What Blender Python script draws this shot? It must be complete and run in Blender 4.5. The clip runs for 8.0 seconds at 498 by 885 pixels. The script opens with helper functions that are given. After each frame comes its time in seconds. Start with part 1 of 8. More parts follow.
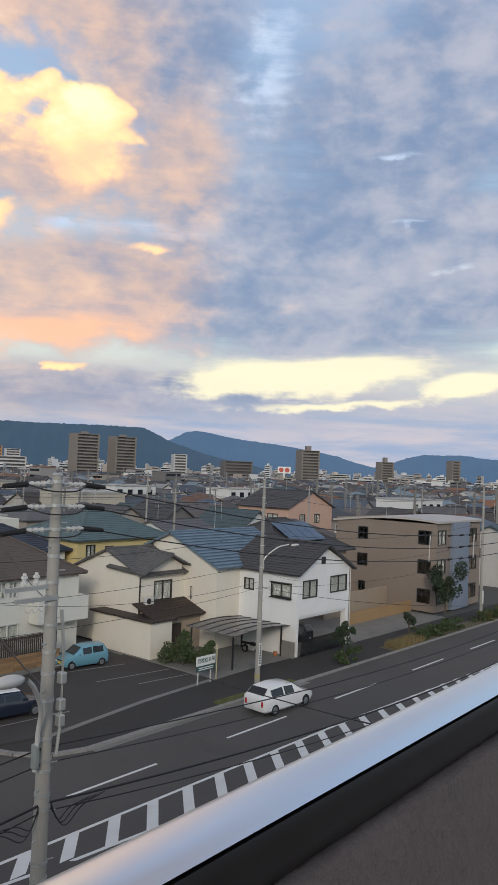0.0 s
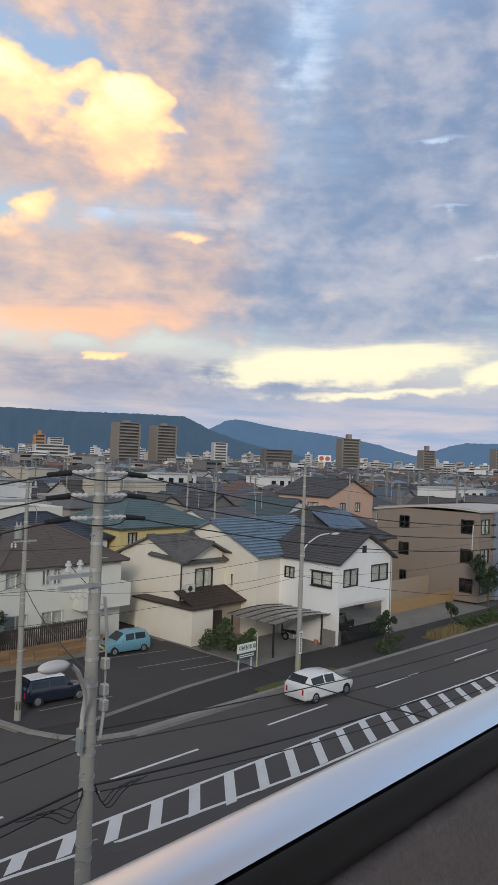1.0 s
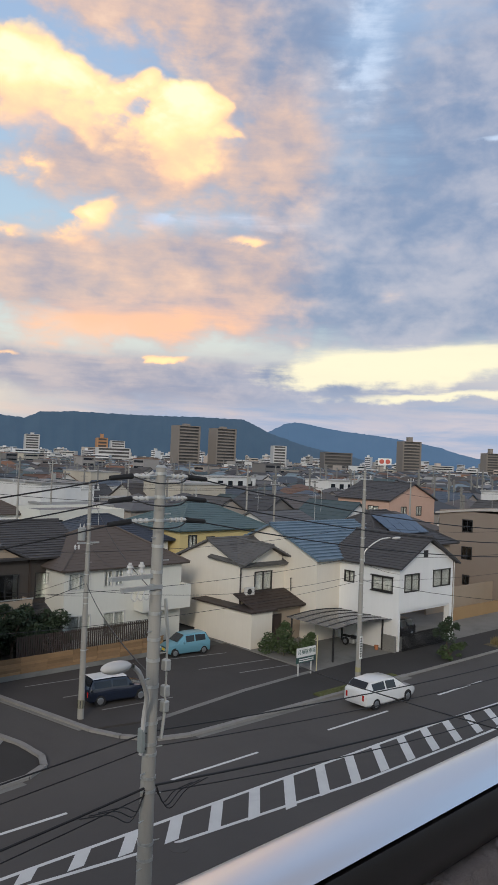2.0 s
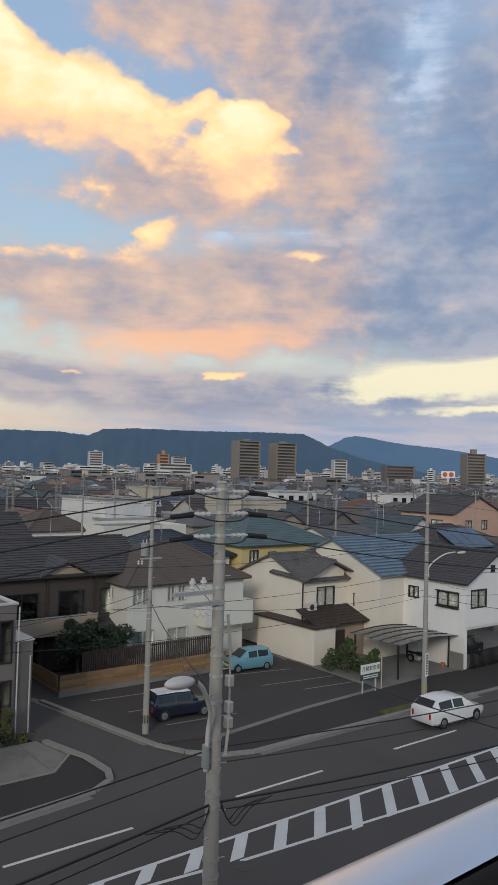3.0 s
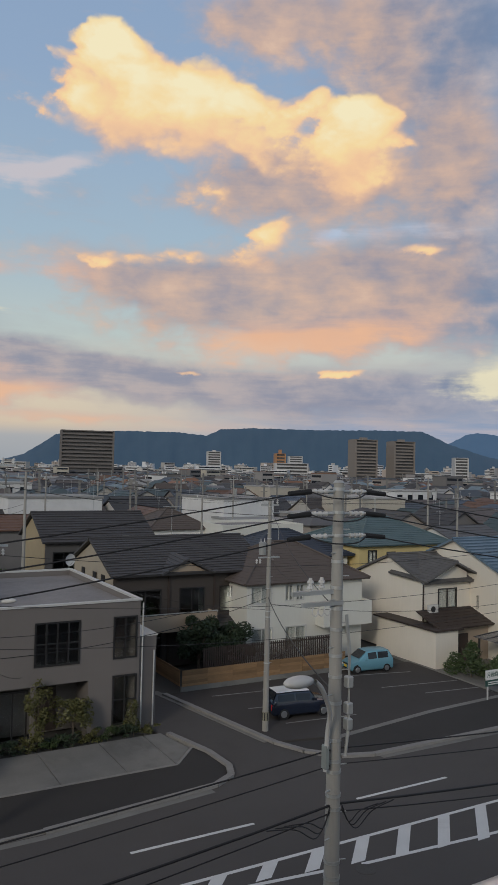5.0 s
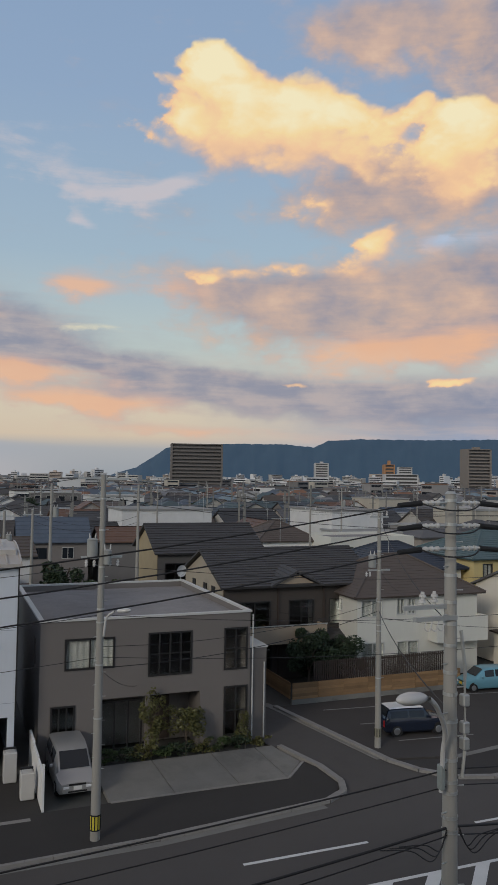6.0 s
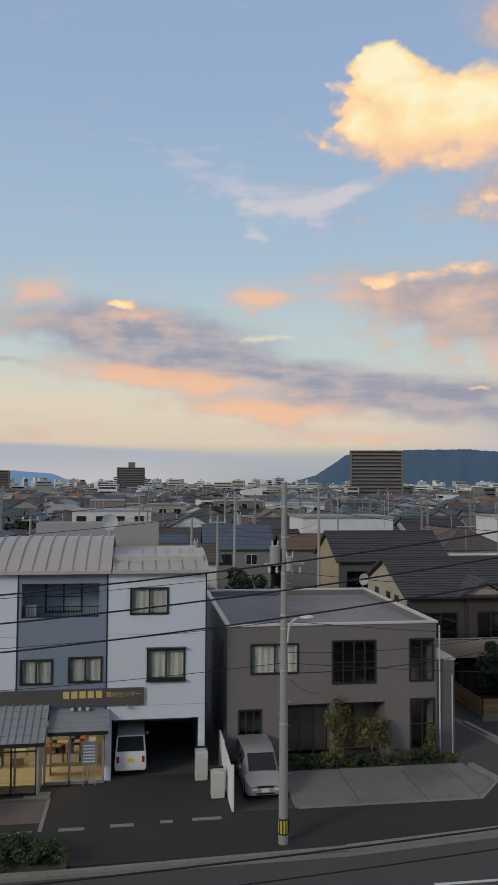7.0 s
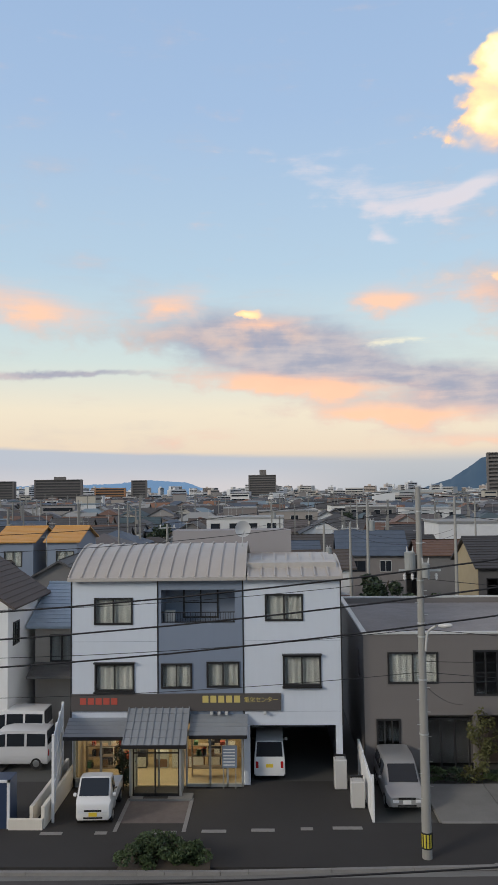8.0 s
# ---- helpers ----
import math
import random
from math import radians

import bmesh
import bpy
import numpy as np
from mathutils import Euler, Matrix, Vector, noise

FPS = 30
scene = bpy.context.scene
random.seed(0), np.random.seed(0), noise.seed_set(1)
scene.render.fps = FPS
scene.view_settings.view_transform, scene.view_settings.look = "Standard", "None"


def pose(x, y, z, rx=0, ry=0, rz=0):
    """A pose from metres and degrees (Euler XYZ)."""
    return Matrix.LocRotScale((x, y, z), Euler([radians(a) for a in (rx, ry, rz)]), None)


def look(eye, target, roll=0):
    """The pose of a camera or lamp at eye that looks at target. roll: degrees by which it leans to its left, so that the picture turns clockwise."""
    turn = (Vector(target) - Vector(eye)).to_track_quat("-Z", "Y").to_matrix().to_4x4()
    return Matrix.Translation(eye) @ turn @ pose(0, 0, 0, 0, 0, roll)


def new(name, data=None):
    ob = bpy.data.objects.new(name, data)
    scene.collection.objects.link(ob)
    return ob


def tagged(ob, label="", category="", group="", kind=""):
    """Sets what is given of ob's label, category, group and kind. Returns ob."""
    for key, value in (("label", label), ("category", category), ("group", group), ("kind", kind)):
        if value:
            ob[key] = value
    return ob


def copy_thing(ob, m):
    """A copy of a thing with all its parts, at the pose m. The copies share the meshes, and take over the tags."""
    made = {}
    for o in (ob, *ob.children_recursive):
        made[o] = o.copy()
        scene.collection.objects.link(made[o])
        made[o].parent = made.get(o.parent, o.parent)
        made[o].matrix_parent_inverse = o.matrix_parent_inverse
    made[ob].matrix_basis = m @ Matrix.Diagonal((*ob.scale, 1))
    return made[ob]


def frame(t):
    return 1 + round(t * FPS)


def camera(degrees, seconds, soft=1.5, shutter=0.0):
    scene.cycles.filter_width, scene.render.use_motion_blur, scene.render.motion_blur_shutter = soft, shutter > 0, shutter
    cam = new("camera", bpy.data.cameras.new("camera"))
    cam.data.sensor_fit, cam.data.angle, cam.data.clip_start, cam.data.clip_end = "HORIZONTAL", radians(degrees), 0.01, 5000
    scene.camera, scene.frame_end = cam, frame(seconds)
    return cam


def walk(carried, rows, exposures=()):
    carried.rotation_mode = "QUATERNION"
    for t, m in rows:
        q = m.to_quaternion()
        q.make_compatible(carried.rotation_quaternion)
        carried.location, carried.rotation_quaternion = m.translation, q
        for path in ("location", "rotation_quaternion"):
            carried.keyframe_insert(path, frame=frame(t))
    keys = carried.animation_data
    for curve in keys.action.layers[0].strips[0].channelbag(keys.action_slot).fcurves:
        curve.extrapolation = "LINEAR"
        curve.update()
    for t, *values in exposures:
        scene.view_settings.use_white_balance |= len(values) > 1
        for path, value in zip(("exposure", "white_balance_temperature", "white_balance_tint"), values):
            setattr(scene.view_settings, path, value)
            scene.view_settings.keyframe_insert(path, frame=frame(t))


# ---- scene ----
# the camera stands in an open corridor on the fifth floor and turns to its left
cam = camera(36.1, 8.0)
ROWS = [
    (0.0, 0.0, -0.026, 13.650, 92.232, -2.251, -50.269),
    (0.5, 0.0, -0.018, 13.654, 91.765, -2.200, -48.641),
    (1.0, 0.0, -0.012, 13.659, 91.250, -2.247, -47.260),
    (1.5, 0.0, -0.006, 13.663, 91.041, -2.410, -45.044),
    (3.0, 0.0, 0.0, 13.672, 92.259, -1.628, -38.304),
    (3.5, 0.0, 0.0, 13.676, 92.296, -1.524, -35.758),
    (4.0, 0.0, 0.0, 13.679, 91.908, -1.465, -33.938),
    (5.5, 0.0, 0.0, 13.680, 92.344, -1.172, -26.058),
    (6.0, 0.0, 0.0, 13.680, 92.710, -0.891, -21.522),
    (6.5, 0.0, 0.0, 13.680, 92.866, -0.570, -16.191),
    (7.0, 0.0, 0.0, 13.680, 93.133, -0.313, -8.123),
    (7.5, 0.0, 0.0, 13.680, 93.482, 0.172, -2.874),
    (8.0, 0.0, 0.0, 13.680, 93.643, 0.709, 1.659),
]
walk(cam, [(t, pose(x, y, z, rx, ry, rz)) for t, x, y, z, rx, ry, rz in ROWS], exposures=[(0.0, 0.2), (1.5, 0.22), (3.0, 0.03), (4.0, -0.1), (5.5, -0.28), (6.5, -0.22), (7.0, -0.1), (7.5, 0.08), (8.0, 0.22)])

# ---------------------------------------------------------------- sky and sun
# clouds as soft ovals of the sky: azimuth, height, half width, half height (degrees), tilt, weight
GOLD = [
    (18.4, 28.1, 2.0, 1.9, 0, 1), (19.3, 25.4, 4.9, 3.42, 0, 1), (23.9, 24.8, 5.1, 3.42, 0, 1.0),
    (28.5, 24.3, 4.0, 2.61, 0, 0.9), (37.1, 22.7, 3.7, 3.13, 0, 1), (33.7, 22.7, 3.7, 2.85, 0, 0.8),
    (33.7, 26.0, 1.6, 0.95, -20, 0.75), (37.5, 25.1, 2.1, 1.14, 0, 0.75), (25.8, 19.7, 2.6, 1.52, 0, 0.55),
    (19.3, 14.9, 4.2, 0.66, 0, 0.6), (24.6, 15.3, 4.2, 0.81, 0, 0.55), (30.6, 16.7, 2.7, 1.52, -22, 0.85),
    (42.0, 15.9, 2.0, 0.38, 0, 0.9), (36.5, 7.4, 1.7, 0.33, 0, 0.85), (24.9, 7.0, 1.3, 0.24, 0, 0.7),
    (-1.3, 13.2, 1.1, 0.43, 0, 0.75),
]
BLUSH = [
    (32.1, 20.6, 9.0, 3.1, 0, 1.0), (27.6, 12.5, 11.9, 2.9, 8, 1), (38.7, 13.0, 7.1, 3.9, 0, 1),
    (20.6, 13.1, 5.7, 1.6, 18, 0.75), (44.3, 21.9, 3.8, 3.5, 0, 0.75), (38.2, 30.1, 7.1, 3.0, 0, 0.5),
    (33.4, 31.4, 4.3, 2.0, 0, 0.6), (40.0, 27.0, 2.8, 6.0, 0, 0.6), (30.7, 30.9, 6.2, 2.25, 0, 0.95),
    (43.8, 23.1, 3.3, 5.5, 0, 0.75), (43.4, 14.2, 4.7, 3.5, 0, 0.6), (32.3, 13.7, 6.6, 3.0, 0, 0.9),
    (-7.5, 11.4, 12.3, 1.3, 0, 0.55),
]
ROSE = [
    (31.9, 9.5, 6.9, 1.27, -3, 0.9), (38.7, 10.4, 6.4, 1.8, 0, 0.75), (27.8, 8.2, 2.6, 0.85, 0, 0.6),
    (17.3, 3.4, 9.0, 0.48, 2, 0.6), (1.9, 7.9, 7.4, 0.85, 5, 0.9), (8.9, 5.5, 6.9, 0.9, 5, 0.8),
    (8.8, 13.8, 2.6, 0.9, 0, 0.85), (-17.8, 13.3, 4.8, 1.27, 6, 0.8), (-7.5, 13.9, 3.4, 1.06, -8, 0.75),
    (9.1, 13.9, 2.8, 1.06, 0, 0.6), (3.5, 7.7, 9.0, 0.9, 4, 0.85), (10.9, 5.6, 6.4, 0.9, 3, 0.8),
    (15.6, 13.9, 3.2, 1.17, 0, 0.7), (-0.3, 12.5, 3.2, 0.64, 0, 0.7), (-5.5, 4.1, 3.7, 0.53, 0, 0.45),
    (34.1, 9.7, 6.9, 1.27, 0, 0.6),
]
SLATE = [
    (57.3, 14.6, 18.2, 5.93, 0, 1), (59.5, 22.9, 10.5, 7.12, 0, 0.95), (42.6, 29.6, 6.1, 5.93, 0, 1),
    (64.2, 27.8, 7.2, 7.71, 0, 0.9), (40.4, 5.4, 18.2, 1.66, 0, 0.8), (47.0, 19.1, 6.6, 2.37, 0, 0.55),
    (50.7, 11.2, 14.3, 2.97, 0, 0.9), (27.8, 6.3, 18.7, 1.07, 0, 0.8), (18.0, 7.3, 6.1, 0.95, 0, 0.6),
    (43.8, 28.9, 6.1, 8.9, 0, 0.75), (0.2, 10.7, 8.3, 2.37, 8, 0.9), (11.4, 7.9, 10.5, 1.07, 10, 0.9),
    (24.5, 6.1, 14.3, 1.42, 0, 0.85), (1.0, 10.4, 9.9, 2.14, 6, 1), (11.8, 8.4, 7.7, 1.19, 8, 0.85),
    (-15.0, 8.6, 6.6, 0.3, 0, 0.9),
]
PALE = [
    (53.8, 7.3, 8.4, 1.35, -6, 1.25), (65.7, 6.9, 3.3, 0.89, -8, 1.1), (56.0, 5.2, 9.3, 0.37, -3, 0.75),
    (60.6, 22.7, 2.3, 0.28, -3, 0.5), (61.7, 18.3, 1.9, 0.37, 8, 0.55), (65.0, 15.3, 2.1, 0.33, -12, 0.55),
    (50.8, 28.6, 2.6, 6.06, 15, 0.55), (35.3, 17.2, 1.4, 0.42, 5, 0.8), (39.9, 17.0, 7.0, 1.21, 0, 0.55),
    (42.0, 16.0, 2.0, 0.33, 0, 0.8), (7.8, 20.9, 7.0, 1.58, 10, 0.5), (14.6, 21.0, 2.8, 0.65, -15, 0.7),
    (8.5, 18.3, 1.6, 0.75, 25, 0.55), (13.0, 20.6, 5.1, 0.93, -14, 0.75), (3.8, 23.5, 6.5, 1.58, 8, 0.35),
    (9.4, 10.6, 2.8, 0.47, 0, 0.5),
]
SUN_AZ, SUN_EL = -128.0, 22.0


class Net:
    """Short forms for building a node tree."""

    def __init__(self, tree):
        self.tree = tree

    def node(self, kind, **values):
        n = self.tree.nodes.new(kind)
        for key, value in values.items():
            setattr(n, key, value)
        return n

    def put(self, socket, value):
        if isinstance(value, bpy.types.NodeSocket):
            self.tree.links.new(value, socket)
        elif value is not None:
            if hasattr(value, "__len__") and socket.type == "RGBA" and len(value) == 3:
                value = (*value, 1)
            socket.default_value = value

    def math(self, op, a, b=None, c=None, clamp=False):
        n = self.node("ShaderNodeMath", operation=op, use_clamp=clamp)
        for s, v in zip(n.inputs, (a, b, c)):
            self.put(s, v)
        return n.outputs[0]

    def mix(self, fac, a, b, blend="MIX"):
        n = self.node("ShaderNodeMix", data_type="RGBA", blend_type=blend)
        self.put(n.inputs[0], fac), self.put(n.inputs[6], a), self.put(n.inputs[7], b)
        return n.outputs[2]

    def noise(self, vector, scale, detail=4.0, rough=0.5, warp=0.0):
        n = self.node("ShaderNodeTexNoise")
        self.put(n.inputs["Vector"], vector), self.put(n.inputs["Scale"], scale), self.put(n.inputs["Detail"], detail)
        self.put(n.inputs["Roughness"], rough), self.put(n.inputs["Distortion"], warp)
        return n.outputs[0]

    def ramp(self, fac, stops):
        n = self.node("ShaderNodeValToRGB")
        e = n.color_ramp.elements
        while len(e) < len(stops):
            e.new(0.5)
        for slot, (p, c) in zip(e, stops):
            slot.position, slot.color = p, (*c, 1)
        self.put(n.inputs[0], fac)
        return n.outputs[0]

    def step(self, value, lo, hi):
        n = self.node("ShaderNodeMapRange", interpolation_type="SMOOTHSTEP")
        self.put(n.inputs[0], value), self.put(n.inputs[1], lo), self.put(n.inputs[2], hi)
        return n.outputs[0]


def srgb(r, g, b):
    return tuple((c / 255 / 12.92) if c <= 10 else ((c / 255 + 0.055) / 1.055) ** 2.4 for c in (r, g, b))


def build_sky():
    world = bpy.data.worlds.new("evening_sky")
    scene.world = world
    world.use_nodes = True
    w = Net(world.node_tree)
    w.tree.nodes.clear()
    coord = w.node("ShaderNodeTexCoord").outputs["Generated"]
    xyz = w.node("ShaderNodeSeparateXYZ")
    w.put(xyz.inputs[0], coord)
    az = w.math("MULTIPLY", w.math("ARCTAN2", xyz.outputs[0], xyz.outputs[1]), 57.2958)
    el = w.math("MULTIPLY", w.math("ARCSINE", xyz.outputs[2]), 57.2958)
    # wind-drawn noise: finer up and down than along
    flat = w.node("ShaderNodeCombineXYZ")
    w.put(flat.inputs[0], w.math("MULTIPLY", az, 0.62)), w.put(flat.inputs[1], el)
    n1 = w.math("SUBTRACT", w.noise(flat.outputs[0], 0.16, 6, 0.5, 0.1), 0.5)
    n2 = w.math("SUBTRACT", w.noise(flat.outputs[0], 0.5, 8, 0.54, 0.15), 0.5)
    streak = w.node("ShaderNodeCombineXYZ")
    w.put(streak.inputs[0], w.math("MULTIPLY_ADD", el, 0.06, w.math("MULTIPLY", az, 0.14))), w.put(streak.inputs[1], el)
    n3 = w.math("SUBTRACT", w.noise(streak.outputs[0], 0.8, 9, 0.62, 0.3), 0.5)

    def puffs(scale):
        """Rounded heads, as on a heaped cloud."""
        cell = w.node("ShaderNodeTexVoronoi", feature="SMOOTH_F1")
        bent = w.node("ShaderNodeVectorMath", operation="ADD")
        push = w.node("ShaderNodeCombineXYZ")
        w.put(push.inputs[0], w.math("MULTIPLY", n2, 2.2)), w.put(push.inputs[1], w.math("MULTIPLY", n1, 2.0))
        w.put(bent.inputs[0], flat.outputs[0]), w.put(bent.inputs[1], push.outputs[0])
        w.put(cell.inputs["Vector"], bent.outputs[0])
        cell.inputs["Scale"].default_value = scale
        cell.inputs["Smoothness"].default_value = 0.35
        return w.math("SUBTRACT", 0.42, cell.outputs["Distance"])

    heads = w.math("MULTIPLY_ADD", puffs(1.15), 0.45, w.math("MULTIPLY_ADD", puffs(2.6), 0.2, puffs(0.5)))
    az_w = w.math("ADD", az, w.math("MULTIPLY", n2, 2.6))
    el_w = w.math("ADD", el, w.math("MULTIPLY", w.math("ADD", n2, n1), 1.5))

    def field(ovals, lift=0.0):
        total = None
        for a, e, ra, re, tilt, weight in ovals:
            c, s = math.cos(radians(tilt)), math.sin(radians(tilt))
            da, de = w.math("SUBTRACT", az_w, a), w.math("SUBTRACT", el_w, e + lift)
            u = w.math("MULTIPLY_ADD", da, c / ra, w.math("MULTIPLY", de, -s / ra)) if tilt else w.math("MULTIPLY", da, 1 / ra)
            v = w.math("MULTIPLY_ADD", de, c / re, w.math("MULTIPLY", da, s / re)) if tilt else w.math("MULTIPLY", de, 1 / re)
            d2 = w.math("MULTIPLY_ADD", u, u, w.math("MULTIPLY", v, v))
            drop = w.math("MULTIPLY", w.math("EXPONENT", w.math("MULTIPLY", d2, -0.9)), weight)
            total = drop if total is None else w.math("MAXIMUM", w.math("MULTIPLY_ADD", drop, 0.35, total), drop)
        return total

    sky = w.node("ShaderNodeTexSky", sky_type="NISHITA", sun_disc=False, sun_elevation=radians(SUN_EL),
                 sun_rotation=radians(SUN_AZ), air_density=1.2, dust_density=1.5)
    clear = w.mix(1.0, sky.outputs[0], (0.085, 0.085, 0.085), "MULTIPLY")
    warm = w.ramp(w.math("DIVIDE", el, 60.0), [
        (0.0, srgb(172, 180, 190)), (0.034, srgb(182, 186, 194)), (0.05, srgb(232, 212, 190)), (0.1, srgb(238, 224, 200)),
        (0.16, srgb(208, 220, 216)), (0.27, srgb(180, 204, 222)), (0.45, srgb(162, 188, 220)), (1.0, srgb(130, 160, 205))])
    base = w.mix(0.85, clear, warm)
    east = w.step(az, 14.0, 40.0)
    base = w.mix(w.math("MULTIPLY", east, w.step(el, 10.0, 3.0)), base, w.mix(w.step(n3, -0.2, 0.2), srgb(150, 168, 196), srgb(196, 190, 198)))
    # a flat bank of haze lies on the western horizon, its upper edge almost ruled
    haze = w.step(w.math("ADD", el, w.math("MULTIPLY_ADD", az, 0.035, w.math("MULTIPLY", n3, 0.5))), 2.75, 2.35)
    base = w.mix(w.math("MULTIPLY", haze, w.step(az, 12.0, -3.0)), base, w.mix(w.step(el, 0.0, 2.4), srgb(198, 194, 196), srgb(178, 184, 194)))
    # away from the glow an unseen, quiet cover: warm grey, softly mottled
    veil = w.mix(w.step(n1, -0.25, 0.3), srgb(138, 132, 134), srgb(162, 150, 144))

    slate_f = w.math("ADD", field(SLATE), w.math("MULTIPLY_ADD", n1, 1.0, w.math("MULTIPLY_ADD", n3, 0.7, w.math("MULTIPLY", n2, 0.5))))
    slate_c = w.mix(w.step(w.math("MULTIPLY_ADD", n2, 0.9, n1), -0.24, 0.26), srgb(122, 142, 174), srgb(178, 180, 194))
    slate_c = w.mix(w.step(az, 50.0, 32.0), slate_c, w.mix(w.step(w.math("ADD", n3, n2), -0.25, 0.25), srgb(150, 154, 174), srgb(192, 182, 184)))
    col = w.mix(w.math("MULTIPLY", w.step(slate_f, 0.02, 0.8), 0.92), base, slate_c)
    pale_f = w.math("ADD", field(PALE), w.math("MULTIPLY_ADD", n2, 0.9, w.math("MULTIPLY", n3, 0.9)))
    pale_c = w.mix(w.step(el, 11.0, 17.0), srgb(252, 243, 208), srgb(196, 214, 238))
    pale_c = w.mix(w.math("MULTIPLY", w.step(az, 30.0, 18.0), w.step(el, 15.0, 19.0)), pale_c, srgb(214, 208, 214))
    col = w.mix(w.math("MULTIPLY", w.step(pale_f, 0.24, 0.72), 0.88), col, pale_c)
    blush_f = w.math("ADD", field(BLUSH), w.math("MULTIPLY_ADD", n1, 0.6, w.math("MULTIPLY_ADD", n2, 0.8, w.math("MULTIPLY", heads, 0.2))))
    blush_c = w.ramp(w.math("MULTIPLY_ADD", w.math("MULTIPLY_ADD", n2, 1.3, w.math("MULTIPLY_ADD", n3, 0.6, n1)), 0.9, 0.5),
                     [(0.15, srgb(158, 156, 172)), (0.45, srgb(196, 176, 172)), (0.7, srgb(222, 190, 172)), (0.9, srgb(240, 206, 180))])
    col = w.mix(w.math("MULTIPLY", w.step(blush_f, 0.14, 0.8), 0.92), col, blush_c)
    rose_f = w.math("ADD", field(ROSE), w.math("MULTIPLY_ADD", n2, 0.9, w.math("MULTIPLY", n3, 0.9)))
    rose_c = w.mix(w.step(rose_f, 0.35, 1.0), srgb(226, 190, 176), srgb(253, 198, 160))
    col = w.mix(w.math("MULTIPLY", w.step(rose_f, 0.1, 0.95), 0.8), col, rose_c)
    gold_f = w.math("MULTIPLY_ADD", heads, 0.38, w.math("MULTIPLY_ADD", n2, 0.6, w.math("MULTIPLY_ADD", field(GOLD), 1.25, -0.08)))
    lit = w.math("SUBTRACT", field(GOLD, 1.4), field(GOLD, -1.4))
    lit = w.math("MULTIPLY_ADD", lit, 0.42, w.math("MULTIPLY_ADD", heads, 0.22, w.math("MULTIPLY", n2, 0.5)))
    lit = w.math("ADD", lit, 0.5)
    gold_c = w.ramp(w.math("MULTIPLY_ADD", w.step(gold_f, 0.2, 1.0), 0.26, w.math("MULTIPLY", lit, 0.74)), [
        (0.1, srgb(196, 168, 160)), (0.3, srgb(232, 190, 162)), (0.48, srgb(252, 208, 164)), (0.62, srgb(255, 226, 168)), (0.8, srgb(255, 242, 200))])
    bright = w.node("ShaderNodeVectorMath", operation="SCALE")
    w.put(bright.inputs[0], gold_c), w.put(bright.inputs["Scale"], 1.09)
    gold_c = bright.outputs[0]
    soft = w.math("MULTIPLY_ADD", w.step(lit, 0.6, 0.36), 0.6, 0.42)
    col = w.mix(w.math("MULTIPLY", w.step(gold_f, 0.2, soft), 0.96), col, gold_c)
    # overhead, out of view, an added dull cover dims and warms the ground light
    col = w.mix(w.math("MULTIPLY", w.step(el, 34.0, 55.0), 0.9), col, veil)
    # below the horizon: dull ground
    col = w.mix(w.step(el, -1.0, -4.0), col, (0.08, 0.08, 0.085))
    bg = w.node("ShaderNodeBackground")
    w.put(bg.inputs[0], col), w.put(bg.inputs[1], 1.0)
    out = w.node("ShaderNodeOutputWorld")
    w.put(out.inputs[0], bg.outputs[0])


build_sky()

sun_data = bpy.data.lights.new("sun", "SUN")
sun_data.energy, sun_data.angle, sun_data.color = 1.2, radians(14), (1.0, 0.90, 0.76)
sun = new("sun", sun_data)
sun_way = Vector((math.sin(radians(SUN_AZ)) * math.cos(radians(SUN_EL)), math.cos(radians(SUN_AZ)) * math.cos(radians(SUN_EL)), math.sin(radians(SUN_EL))))
sun.matrix_basis = look((0, 0, 60), Vector((0, 0, 60)) - sun_way)

# ---------------------------------------------------------------- materials


